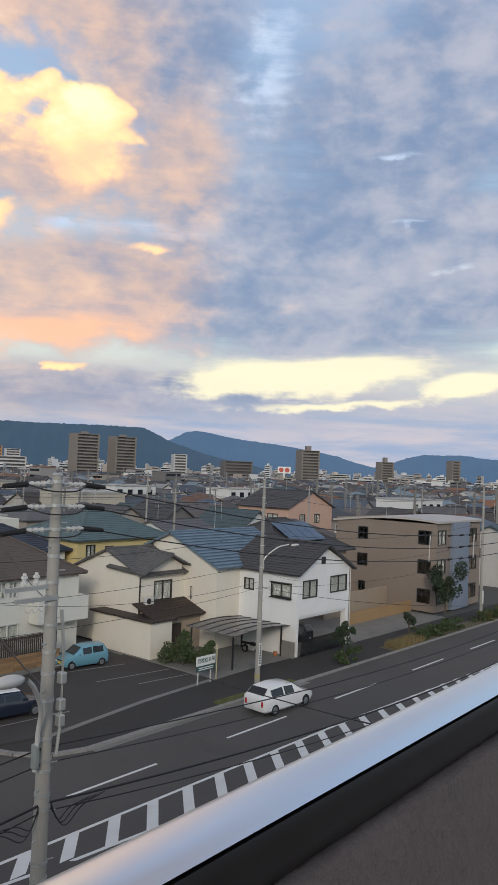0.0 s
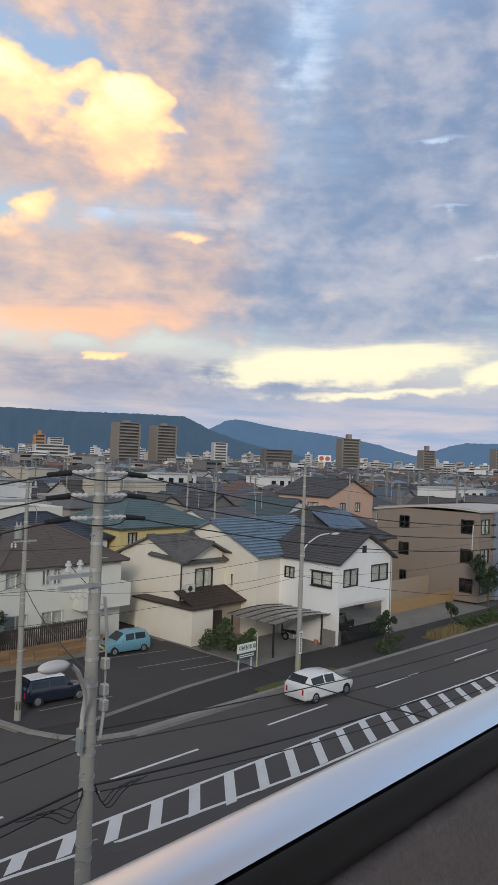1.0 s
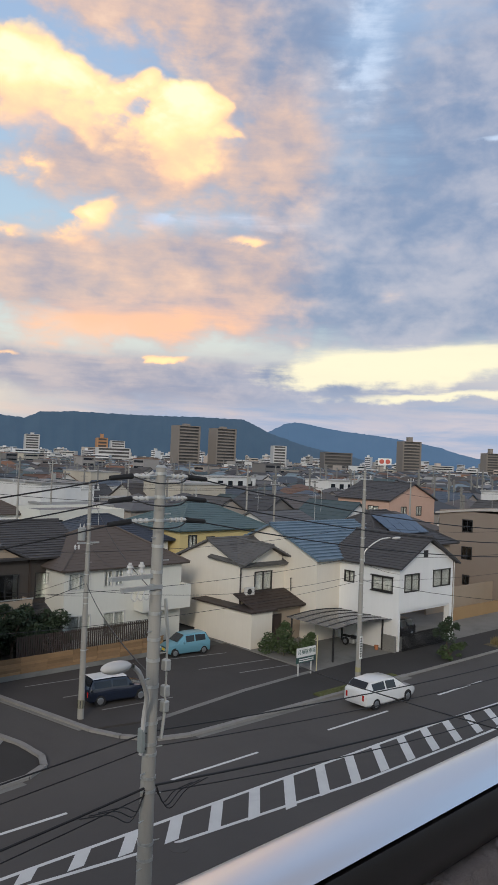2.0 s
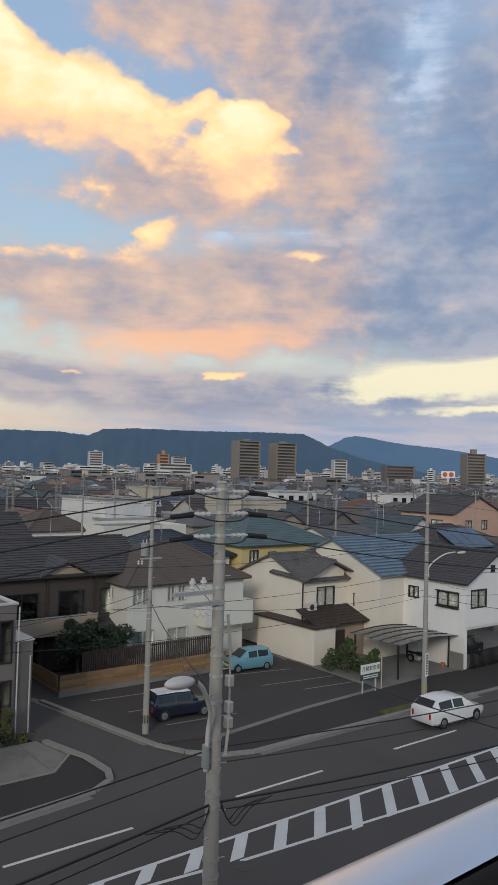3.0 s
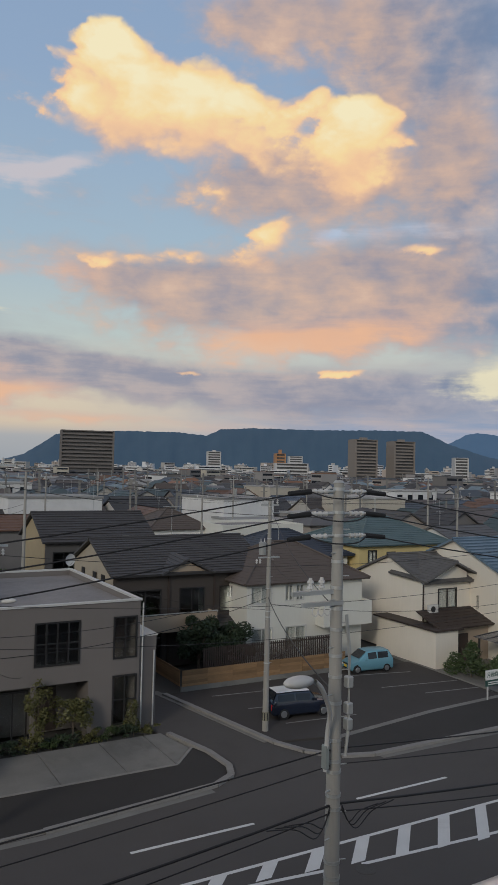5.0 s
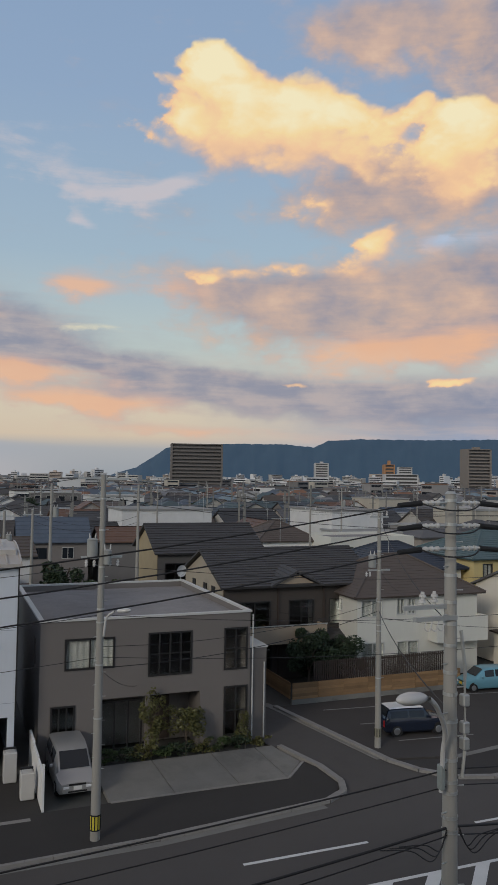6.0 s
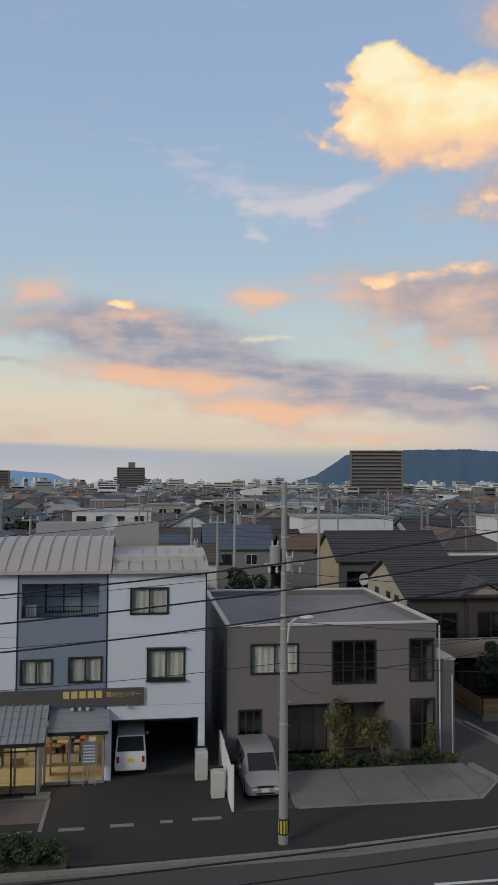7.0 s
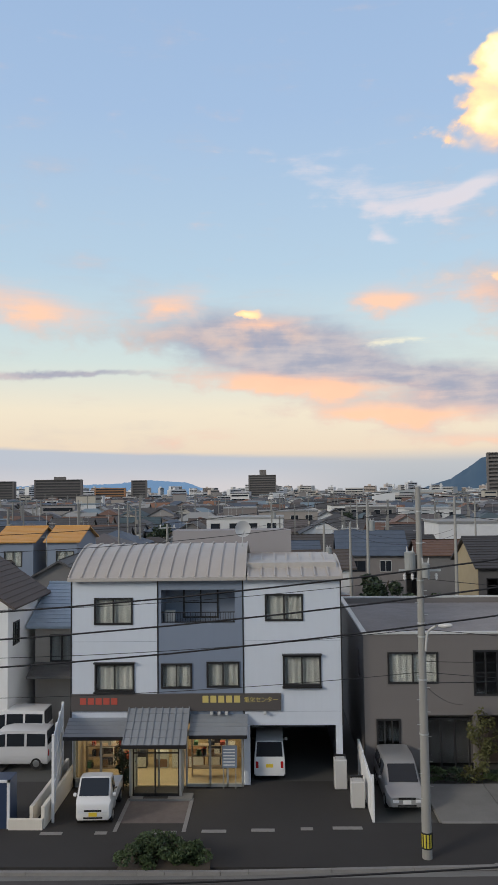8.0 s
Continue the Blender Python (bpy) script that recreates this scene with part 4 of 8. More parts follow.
vault(-9.7, -1.25, 40.6, 10.95, 14)
vault(-1.2, 3.3, 40.4, 10.3, 7)
part("gable_infill", boxes((-9.55, 37.4, 9.6, 3.1, 43.6, 10.2), (-9.55, 38.6, 10.2, -1.4, 42.6, 10.55)), METALROOF, shop)
part("roof_room", boxes((-5.7, 44.0, 9.6, 1.1, 46.0, 11.45)), surface("grey_roof_room", (0.30, 0.28, 0.28), 0.7, 0.06, 0.5, 12, 0.05), shop)
for h in s_left + s_right + s_mid[1:]:
    sliding_window(shop, "S", S_Y, *h[1:], hood=h in (s_left[1], s_right[1]), out=0.05)
loggia = part("loggia", boxes((-5.35, 38.1, 7.3, -1.75, 38.2, 9.2), (-5.4, 36.8, 7.3, -5.3, 38.1, 9.2), (-1.8, 36.8, 7.3, -1.7, 38.1, 9.2), (-5.3, 36.8, 7.3, -1.8, 38.1, 7.4), (-5.3, 36.8, 9.05, -1.8, 38.1, 9.15)), PANEL_D, shop)
sliding_window(shop, "S", 38.1, -4.4, -2.7, 7.5, 8.95, rails=1)
part("loggia_rail", boxes((-5.3, 36.62, 7.95, -1.8, 36.66, 7.99), (-5.3, 36.62, 7.5, -1.8, 36.66, 7.54), *[(-5.25 + 0.12 * i, 36.63, 7.5, -5.23 + 0.12 * i, 36.65, 7.97) for i in range(29)]), SASH_D, shop)
part("sign_band", boxes((-9.58, S_Y - 0.12, 3.42, 0.32, S_Y - 0.002, 4.2)), surface("brown_sign_band", (0.10, 0.088, 0.082), 0.5, 0.08, 1, 9, 0.03), shop)


def canopy(x0, x1, ztop, zlow, yfront, seams):
    bm = bmesh.new()
    slope(bm, (x0, yfront, zlow), (x1, yfront, zlow), (x1, S_Y - 0.01, ztop), (x0, S_Y - 0.01, ztop), 0.06, 5, 0.02)
    ob = part("canopy", bm, CANOPY, shop)
    way = (S_Y - yfront, ztop - zlow)
    for k in range(seams + 1 if seams else 0):
        x = x0 + 0.03 + (x1 - x0 - 0.06) * k / seams
        bm = bmesh.new()
        extrude(bm, [(x - 0.02, yfront, zlow + 0.02), (x - 0.02, S_Y - 0.01, ztop + 0.02), (x - 0.02, S_Y - 0.01, ztop + 0.07), (x - 0.02, yfront, zlow + 0.07)], (0.04, 0, 0))
        part("seam", bm, CANOPY, ob)
    part("fascia", boxes((x0, yfront - 0.03, zlow - 0.14, x1, yfront, zlow + 0.02)), SASH_D, ob)
    return ob


canopy(-9.68, -6.88, 3.1, 2.55, 35.45, 0)
canopy(-3.92, -1.25, 3.25, 2.6, 35.45, 0)
canopy(-6.85, -3.95, 3.62, 2.4, 34.75, 9)
shopglow = plain("lit_shop_wall", (0.62, 0.50, 0.32), 0.8)
part("shop_interior", boxes((-9.3, 40.2, 0, -1.5, 40.3, 2.7), (-9.4, 36.7, 0, -9.3, 40.3, 2.7), (-1.6, 36.7, 0, -1.5, 40.3, 2.7), (-9.3, 36.4, 0.0, -1.5, 40.3, 0.05)), shopglow, shop)
part("shop_front", boxes(*[(x - 0.045, 36.2, 0.05, x + 0.045, 36.32, 2.6) for x in (-9.35, -8.1, -7.1, -6.45, -5.4, -4.3, -4.1, -3.0, -2.2, -1.5)],
                         (-9.4, 36.2, 2.35, -1.5, 36.32, 2.62), (-9.4, 36.2, 0.05, -7.1, 36.32, 0.45), (-4.1, 36.2, 0.05, -1.5, 36.32, 0.2), (-6.45, 36.21, 1.9, -4.3, 36.31, 2.0)), STEEL, shop)
for a, b in ((-9.35, -8.1), (-8.1, -7.1), (-7.1, -6.45), (-6.45, -5.4), (-5.4, -4.3), (-4.1, -3.0), (-3.0, -2.2), (-2.2, -1.5)):
    pane = part("pane", boxes((a + 0.03, 36.25, 0.2, b - 0.03, 36.258, 2.4)), GLASS, shop)
    pane.visible_shadow = False

# ---------------------------------------------------------------- the grey house
G_Y = 37.5
grey = thing("grey_house", (9.6, 44, 0), "two-storey grey-brown house with flat white-edged roof", "house")
g_up = [("S", 5.5, 7.85, 4.4, 5.84), ("S", 9.58, 11.8, 3.82, 5.92), ("S", 13.58, 14.82, 3.84, 5.94)]
g_low = [("S", 4.9, 6.0, 0.3, 2.7), ("S", 7.3, 12.3, 0.1, 2.88), ("S", 13.6, 14.85, 0.5, 2.96)]
shell(grey, 4.33, 15.0, G_Y, 50.0, 0, 6.72, GREYWALL, g_up + g_low + [("W", 39.3, 40.1, 4.2, 5.6)])
part("roof", boxes((4.36, G_Y + 0.1, 6.28, 14.95, 49.9, 6.4)), FLATROOF, grey)
part("roof_coping", boxes((4.26, G_Y - 0.07, 6.72, 15.07, G_Y + 0.16, 6.82), (4.26, G_Y + 0.16, 6.72, 4.5, 50.05, 6.82), (14.84, G_Y + 0.16, 6.72, 15.07, 50.05, 6.82), (4.5, 49.84, 6.72, 14.84, 50.05, 6.82)), SASH_W, grey, "pale metal coping")
for h, k in ((g_up[0], 2), (g_up[1], 4), (g_up[2], 2), (g_low[2], 2)):
    sliding_window(grey, "S", G_Y, *h[1:], leaves=k, rails=1 if k != 2 or h != g_up[0] else 0, drapes=h == g_up[0])
sliding_window(grey, "S", G_Y, *g_low[0][1:], leaves=3, drapes=False)
part("porch", boxes((7.2, 39.4, 0, 12.4, 39.5, 3.0), (7.15, 37.66, 0, 7.25, 39.4, 3.0), (12.3, 37.66, 0, 12.4, 39.4, 3.0), (7.2, 37.66, 2.9, 12.4, 39.5, 3.0), (9.5, 37.55, 0, 9.72, 37.75, 2.9)), GREYWALL, grey)
sliding_window(grey, "S", 38.0, 7.35, 9.4, 0.25, 2.6, leaves=3, drapes=False)
part("front_door", boxes((10.2, 39.3, 0.1, 11.2, 39.38, 2.3)), DARKWOOD, grey)
part("side_wing", boxes((15.02, 37.9, 0, 16.1, 46.5, 4.75)), GREYWALL, grey)
part("roof_coping", boxes((15.02, 37.85, 4.75, 16.15, 46.5, 4.85)), SASH_W, grey)
bm = bmesh.new()
cyl(bm, (15.12, 37.42, 0.1), (15.12, 37.42, 6.6), 0.04)
cyl(bm, (15.95, 37.82, 0.1), (15.95, 37.82, 4.0), 0.04)
part("downpipe", bm, SASH_W, grey)

# ---------------------------------------------------------------- houses near the car park
white_hip = house("ivory_house", "ivory two-storey house with a brown slate hip roof", 26.2, 36.1, 46.0, 53.6, 5.75, 8.2, "x", IVORY, TILE_BR,
                  [("W", 48.07, 48.95, 4.46, 5.33), ("S", 26.5, 28.15, 4.33, 5.5), ("S", 29.3, 29.95, 4.4, 5.5), ("S", 30.2, 30.85, 4.4, 5.5), ("S", 26.55, 28.3, 0.9, 2.6), ("S", 29.35, 31.1, 0.9, 2.58)],
                  hip=True, sash=SASH_W, over=0.45, courses=16, lip=0.015)
part("balcony", boxes((31.9, 44.9, 2.6, 36.2, 45.05, 4.2), (31.9, 45.05, 2.6, 32.05, 46, 4.2), (36.05, 45.05, 2.6, 36.2, 46, 4.2), (31.9, 44.9, 2.5, 36.2, 46, 2.6)), IVORY, white_hip)
cream = house("cream_house", "cream stucco house with old grey tiled gable roof", 39.3, 46.8, 42.8, 50.2, 5.8, 7.3, "x", CREAM, TILE_GR,
              [("S", 40.75, 42.6, 3.6, 5.05)], over=0.45, courses=14, gable=0.35)
part("roof_slope", one_slope((38.95, 46.4, 5.95), (38.95, 42.1, 5.75), (42.0, 42.1, 7.1), (42.0, 46.4, 7.25), 0.12, 10), TILE_GR, cream)
part("roof_slope", one_slope((44.6, 42.1, 5.95), (44.6, 46.4, 6.0), (42.0, 46.4, 7.25), (42.0, 42.1, 7.1), 0.12, 8), TILE_GR, cream)
part("ridge_tile", ridge_cap((42.0, 42.1, 7.12), (42.0, 46.4, 7.27)), TILE_GR, cream)
bm = bmesh.new()
extrude(bm, [(39.35, 42.75, 5.75), (43.6, 42.75, 5.75), (43.6, 42.75, 6.2), (42.0, 42.75, 6.95), (39.35, 42.75, 5.8)], (0, 0.15, 0))
part("wall", bm, CREAM, cream)
bm = bmesh.new()
slope(bm, (38.6, 40.3, 2.7), (47.2, 40.3, 2.7), (47.2, 42.78, 3.6), (38.6, 42.78, 3.6), 0.1, 7)
part("lean_to_roof", bm, DARKWOOD, cream)
part("lean_to_wall", boxes((40.1, 40.9, 0, 46.8, 42.78, 2.75)), TAN, cream)
part("annex", boxes((38.1, 40.15, 0.02, 40.2, 46.6, 2.62)), CREAM, cream)
part("annex_roof", boxes((37.85, 39.9, 2.62, 40.5, 46.8, 2.74)), DARKWOOD, cream)
blue = house("blue_roof_house", "cream house with a blue metal gable roof", 44.0, 54.0, 39.3, 49.3, 6.45, 8.6, "x", CREAM, TILE_BL, [], over=0.5, courses=13, lip=0.08)
B_holes = [("W", 37.85, 38.8, 4.5, 5.35), ("W", 34.2, 36.1, 4.3, 5.32), ("S", 47.35, 49.2, 4.3, 5.6), ("S", 51.05, 53.4, 4.42, 5.7), ("S", 49.7, 50.25, 6.75, 7.3)]
white = thing("white_house", (50.2, 37, 0), "white two-storey house with dark tiled gable roof above an open garage", "house")
shell(white, 46.7, 53.8, 33.6, 40.2, 2.95, 6.4, WHITE, B_holes[:4], gable=("y", 8.0))
add_roof(white, gable_roof(46.7, 53.8, 33.6, 40.2, 6.4, 8.3, "y", 0.45, 0.45, 0.12, 14, 0.03), TILE)
for h in B_holes[:4]:
    sliding_window(white, h[0], 33.6 if h[0] == "S" else 46.7, *h[1:], hood=h == B_holes[1])
part("window", oriented("S", 33.6, [(49.7, 50.25, 6.75, 7.3, 0.03, 0.0)]), SASH_D, white)
part("garage_wall", boxes((46.7, 33.6, 0.0, 46.95, 40.2, 2.95), (46.95, 39.95, 0, 53.8, 40.2, 2.95), (53.45, 33.6, 0.0, 53.8, 34.1, 2.95), (46.95, 33.75, 2.75, 53.7, 39.95, 2.94)), WHITE, white)
B2 = house("dark_hip_house", "house with dark hip roof carrying solar panels", 55.0, 66.5, 42.0, 51.0, 6.3, 9.2, "x", TAN, TILE, [], hip=True, over=0.7, courses=16)
for i in range(4):
    for k in range(2):
        sol = part("solar_panel", boxes((-0.68, -0.78, 0.1, 0.68, 0.78, 0.14)), SOLAR, B2)
        sol.matrix_parent_inverse = Matrix.Identity(4)
        sol.matrix_basis = pose(-1.9 + 1.42 * i, -3.1 + 1.36 * k, 7.62 + 0.78 * k, 29.5, 0, 0)
brown = thing("brown_apartment", (78, 41, 0), "three-storey brown tiled apartment house with bowed roof", "apartment building")
br_w = [("W", 43.4, 44.6, z, z + 1.3) for z in (1.1, 4.0, 6.9)][1:] + [("W", 43.6, 44.4, 1.3, 2.3)] + [("W", 35.9, 37.3, z, z + 1.4) for z in (0.9, 3.9, 6.9)]
br_s = [("S", 73.4, 75.2, z, z + 1.5) for z in (0.8, 3.9, 6.9)] + [("S", 80.9, 83.0, z, z + 1.5) for z in (0.8, 3.9, 6.9)]
shell(brown, 73.0, 84.0, 35.3, 47.5, 0, 9.05, BROWN, br_w + br_s)
for h in br_w + br_s:
    sliding_window(brown, h[0], 35.3 if h[0] == "S" else 73.0, *h[1:], drapes=h[0] == "S" and h[1] < 75)
part("stair_tower", boxes((76.2, 34.9, 0, 80.2, 35.28, 9.2)), PANEL_D, brown)
bm = bmesh.new()
arc = [(35.0 + 12.9 * i / 10, 9.1 + 0.75 * math.sin(math.pi * (0.25 + 0.75 * i / 10)) - 0.5) for i in range(11)]
extrude(bm, [(72.8, y, z) for y, z in arc] + [(72.8, y, z + 0.22) for y, z in arc[::-1]], (11.5, 0, 0))
part("roof", bm, METALROOF, brown)
C = house("dark_gable_house", "tan house with a broad dark tiled gable roof", 17.5, 29.0, 48.6, 57.4, 6.65, 8.5, "x", surface("dark_brown_siding", (0.062, 0.052, 0.046), 0.8, 0.12, 0.6, 14, 0.1), TILE,
          [("S", 18.6, 20.9, 3.5, 5.3), ("S", 22.3, 24.2, 3.5, 5.3), ("S", 25.4, 27.9, 3.5, 5.3), ("S", 18.4, 21.0, 0.5, 2.5), ("S", 22.6, 25.2, 0.5, 2.5)], over=0.6, courses=16, lip=0.05, drapes=False)
part("dormer_slope", one_slope((20.6, 52.5, 6.9), (20.6, 47.9, 6.4), (22.6, 47.9, 7.4), (22.6, 52.5, 7.7), 0.12, 7), TILE, C)
part("dormer_slope", one_slope((24.7, 47.9, 6.4), (24.7, 52.5, 6.9), (22.6, 52.5, 7.7), (22.6, 47.9, 7.4), 0.12, 7), TILE, C)
bm = bmesh.new()
extrude(bm, [(20.9, 48.2, 6.3), (24.4, 48.2, 6.3), (22.6, 48.2, 7.2)], (0, 0.2, 0))
part("dormer_gable", bm, TAN, C)
part("balcony", boxes((18.0, 47.3, 2.75, 24.6, 47.42, 3.75), (18.0, 47.42, 2.75, 18.12, 48.58, 3.75), (24.48, 47.42, 2.75, 24.6, 48.58, 3.75), (18.0, 47.3, 2.62, 24.6, 48.58, 2.75)), C.children[0].data.materials[0], C)
part("balcony_rail", boxes((17.95, 47.28, 3.82, 24.65, 47.36, 3.88), *[(18.05 + 1.3 * i, 47.3, 3.75, 18.1 + 1.3 * i, 47.34, 3.82) for i in range(6)]), STEEL, C)
part("pent_roof", one_slope((24.7, 47.2, 2.6), (29.3, 47.2, 2.6), (29.3, 48.58, 3.2), (24.7, 48.58, 3.2), 0.1, 5), TILE, C)
for x in (21.4, 24.9, 28.3):
    part("corner_post", boxes((x, 48.5, 0.05, x + 0.14, 48.59, 6.4)), DARKWOOD, C)
bm = bmesh.new()
extrude(bm, [(17.44, 48.7, 3.2), (17.44, 57.3, 3.2), (17.44, 57.3, 6.5), (17.44, 53.0, 8.25), (17.44, 48.7, 6.5)], (0.05, 0, 0))
part("gable_cladding", bm, surface("beige_gable_cladding", (0.40, 0.35, 0.275), 0.85, 0.1, 0.6, 18, 0.1), C)
for y in (50.2, 52.0, 54.6):
    part("window", oriented("W", 17.42, [(y, y + 0.7, 4.7, 6.2, 0.05, 0.0)]), SASH_D, C)
D = house("black_roof_house", "tan-gabled house with a black metal roof", 18.3, 28.6, 69.0, 77.5, 6.9, 9.1, "x", surface("dark_grey_siding", (0.10, 0.093, 0.09), 0.8, 0.1), TILE, [("S", 19, 21, 4.1, 5.7), ("S", 23, 25, 4.1, 5.7), ("S", 26, 27.6, 4.1, 5.7)], over=0.5, drapes=False, lip=0.06)
bm = bmesh.new()
extrude(bm, [(18.24, 69.1, 3.0), (18.24, 77.4, 3.0), (18.24, 77.4, 6.8), (18.24, 73.25, 8.85), (18.24, 69.1, 6.8)], (0.05, 0, 0))
part("gable_cladding", bm, surface("ochre_gable_cladding", (0.37, 0.30, 0.19), 0.85, 0.1), D)
E2 = house("white_walled_house", "white-walled house with brown hip roof", 35.0, 42.6, 85, 93, 6.2, 8.6, "x", WHITE, TILE_BR, [("S", 36.2, 38.6, 4.2, 5.5), ("S", 40, 41, 4.4, 5.4)], hip=True)
navy = house("navy_roof_house", "house with a dark navy tiled hip roof", 33.0, 43.0, 57.0, 65.0, 6.0, 8.1, "x", IVORY, surface("navy_roof_tile", (0.035, 0.045, 0.065), 0.55, 0.25, 0.8, 9, 0.2), [("S", 35, 36.6, 4.2, 5.4), ("S", 39, 40.6, 4.2, 5.4)], hip=True, courses=14)
yel = house("yellow_house", "yellow stucco house under a teal hip roof", 43.6, 54.5, 56, 65, 6.9, 9.3, "x", YELLOW, TEAL, [("S", 44.6, 45.6, 5.2, 6.4), ("S", 46.8, 47.8, 5.2, 6.2)], hip=True, courses=16)
flat = thing("white_flat_building", (47.5, 84, 0), "long white flat-roofed low building", "building")
shell(flat, 42, 53.4, 80, 88, 0, 7.0, IVORY, [("S", 43, 45, 4.2, 5.8), ("S", 47, 49, 4.2, 5.8)])
part("roof", boxes((42.1, 80.1, 6.5, 53.3, 87.9, 6.65)), FLATROOF, flat)
pink = house("pink_house", "pink-beige house with a tall gable", 94, 106, 70, 80, 8.6, 11.0, "y", surface("pink_stucco", (0.55, 0.36, 0.28), 0.85, 0.08), TILE, [("W", 72, 74, 6, 7.4), ("S", 97, 98.4, 6, 7.4), ("S", 101, 102.4, 6, 7.4)])
left = house("blue_tile_house", "old house with pale blue-grey tiled roof", -13.8, -9.9, 44.6, 53, 6.3, 8.0, "x", surface("beige_mortar", (0.34, 0.31, 0.275), 0.85, 0.2, 0.8, 20, 0.1), surface("blue_grey_tile", (0.30, 0.37, 0.45), 0.5, 0.25, 1.2, 9, 0.2), [("S", -12.9, -11.6, 4.0, 5.5)], over=0.6)
part("pent_roof", one_slope((-13.9, 43.2, 3.4), (-9.9, 43.2, 3.4), (-9.9, 44.58, 3.95), (-13.9, 44.58, 3.95), 0.1, 5), TILE_GR, left)
left2 = house("white_gable_house", "white house with a steep gable", -21.0, -14.3, 41.4, 47.5, 7.9, 10.2, "y", WHITE, TILE_BR, [("E", 42.2, 43.2, 5.4, 6.6)], over=0.5)
for i, (x0, x1) in enumerate(((-31.2, -26.9), (-25.3, -21.9))):
    house("orange_roof_house", "dark blue house with an orange roof terrace", x0, x1, 86, 95, 8.4, 9.8, "x", PANEL_D, surface("orange_sheet_roof", (0.62, 0.33, 0.10), 0.6, 0.12, 0.8, 6, 0.1), [("S", x0 + 1, x0 + 3, 5.5, 7.2)], over=0.4)

# ---------------------------------------------------------------- the town behind
def ramp_surface(name, stops, rough, vary=0.12):
    """A surface whose colour is drawn for each object from a row of real colours."""
    m = bpy.data.materials.new(name)
    m.use_nodes = True
    w = Net(m.node_tree)
    b = m.node_tree.nodes["Principled BSDF"]
    n = w.node("ShaderNodeValToRGB")
    n.color_ramp.interpolation = "CONSTANT"
    e = n.color_ramp.elements
    while len(e) < len(stops):
        e.new(0.5)
    for i, (slot, c) in enumerate(zip(e, stops)):
        slot.position, slot.color = i / len(stops), (*c, 1)
    w.put(n.inputs[0], w.node("ShaderNodeObjectInfo").outputs["Random"])
    coord = w.node("ShaderNodeTexCoord").outputs["Object"]
    tone = w.math("MULTIPLY_ADD", w.math("SUBTRACT", w.noise(coord, 0.9, 6, 0.65), 0.5), 2.4 * vary, 1.0)
    sc = w.node("ShaderNodeVectorMath", operation="SCALE")
    w.put(sc.inputs[0], n.outputs[0]), w.put(sc.inputs["Scale"], tone)
    w.put(b.inputs["Base Color"], sc.outputs[0])
    b.inputs["Roughness"].default_value = rough
    return m


WALL_COLOURS = [(0.60, 0.595, 0.58), (0.43, 0.41, 0.375), (0.30, 0.285, 0.275), (0.66, 0.655, 0.645), (0.33, 0.295, 0.265), (0.17, 0.162, 0.158), (0.52, 0.50, 0.475), (0.47, 0.43, 0.36), (0.21, 0.19, 0.18), (0.64, 0.64, 0.635)]
ROOF_COLOURS = [(0.055, 0.055, 0.06), (0.075, 0.072, 0.072), (0.07, 0.085, 0.105), (0.09, 0.072, 0.062), (0.045, 0.046, 0.05), (0.11, 0.11, 0.115), (0.06, 0.09, 0.10), (0.12, 0.105, 0.10), (0.065, 0.065, 0.07), (0.15, 0.085, 0.06), (0.085, 0.11, 0.15), (0.07, 0.062, 0.058)]
TOWN_WALL = ramp_surface("town_wall", WALL_COLOURS, 0.85)
TOWN_ROOF = ramp_surface("town_roof", ROOF_COLOURS, 0.6, 0.25)
PALE_ROOF = surface("pale_sheet_roof", (0.33, 0.33, 0.32), 0.6, 0.15, 0.4, 6, 0.0, spread=0.25)


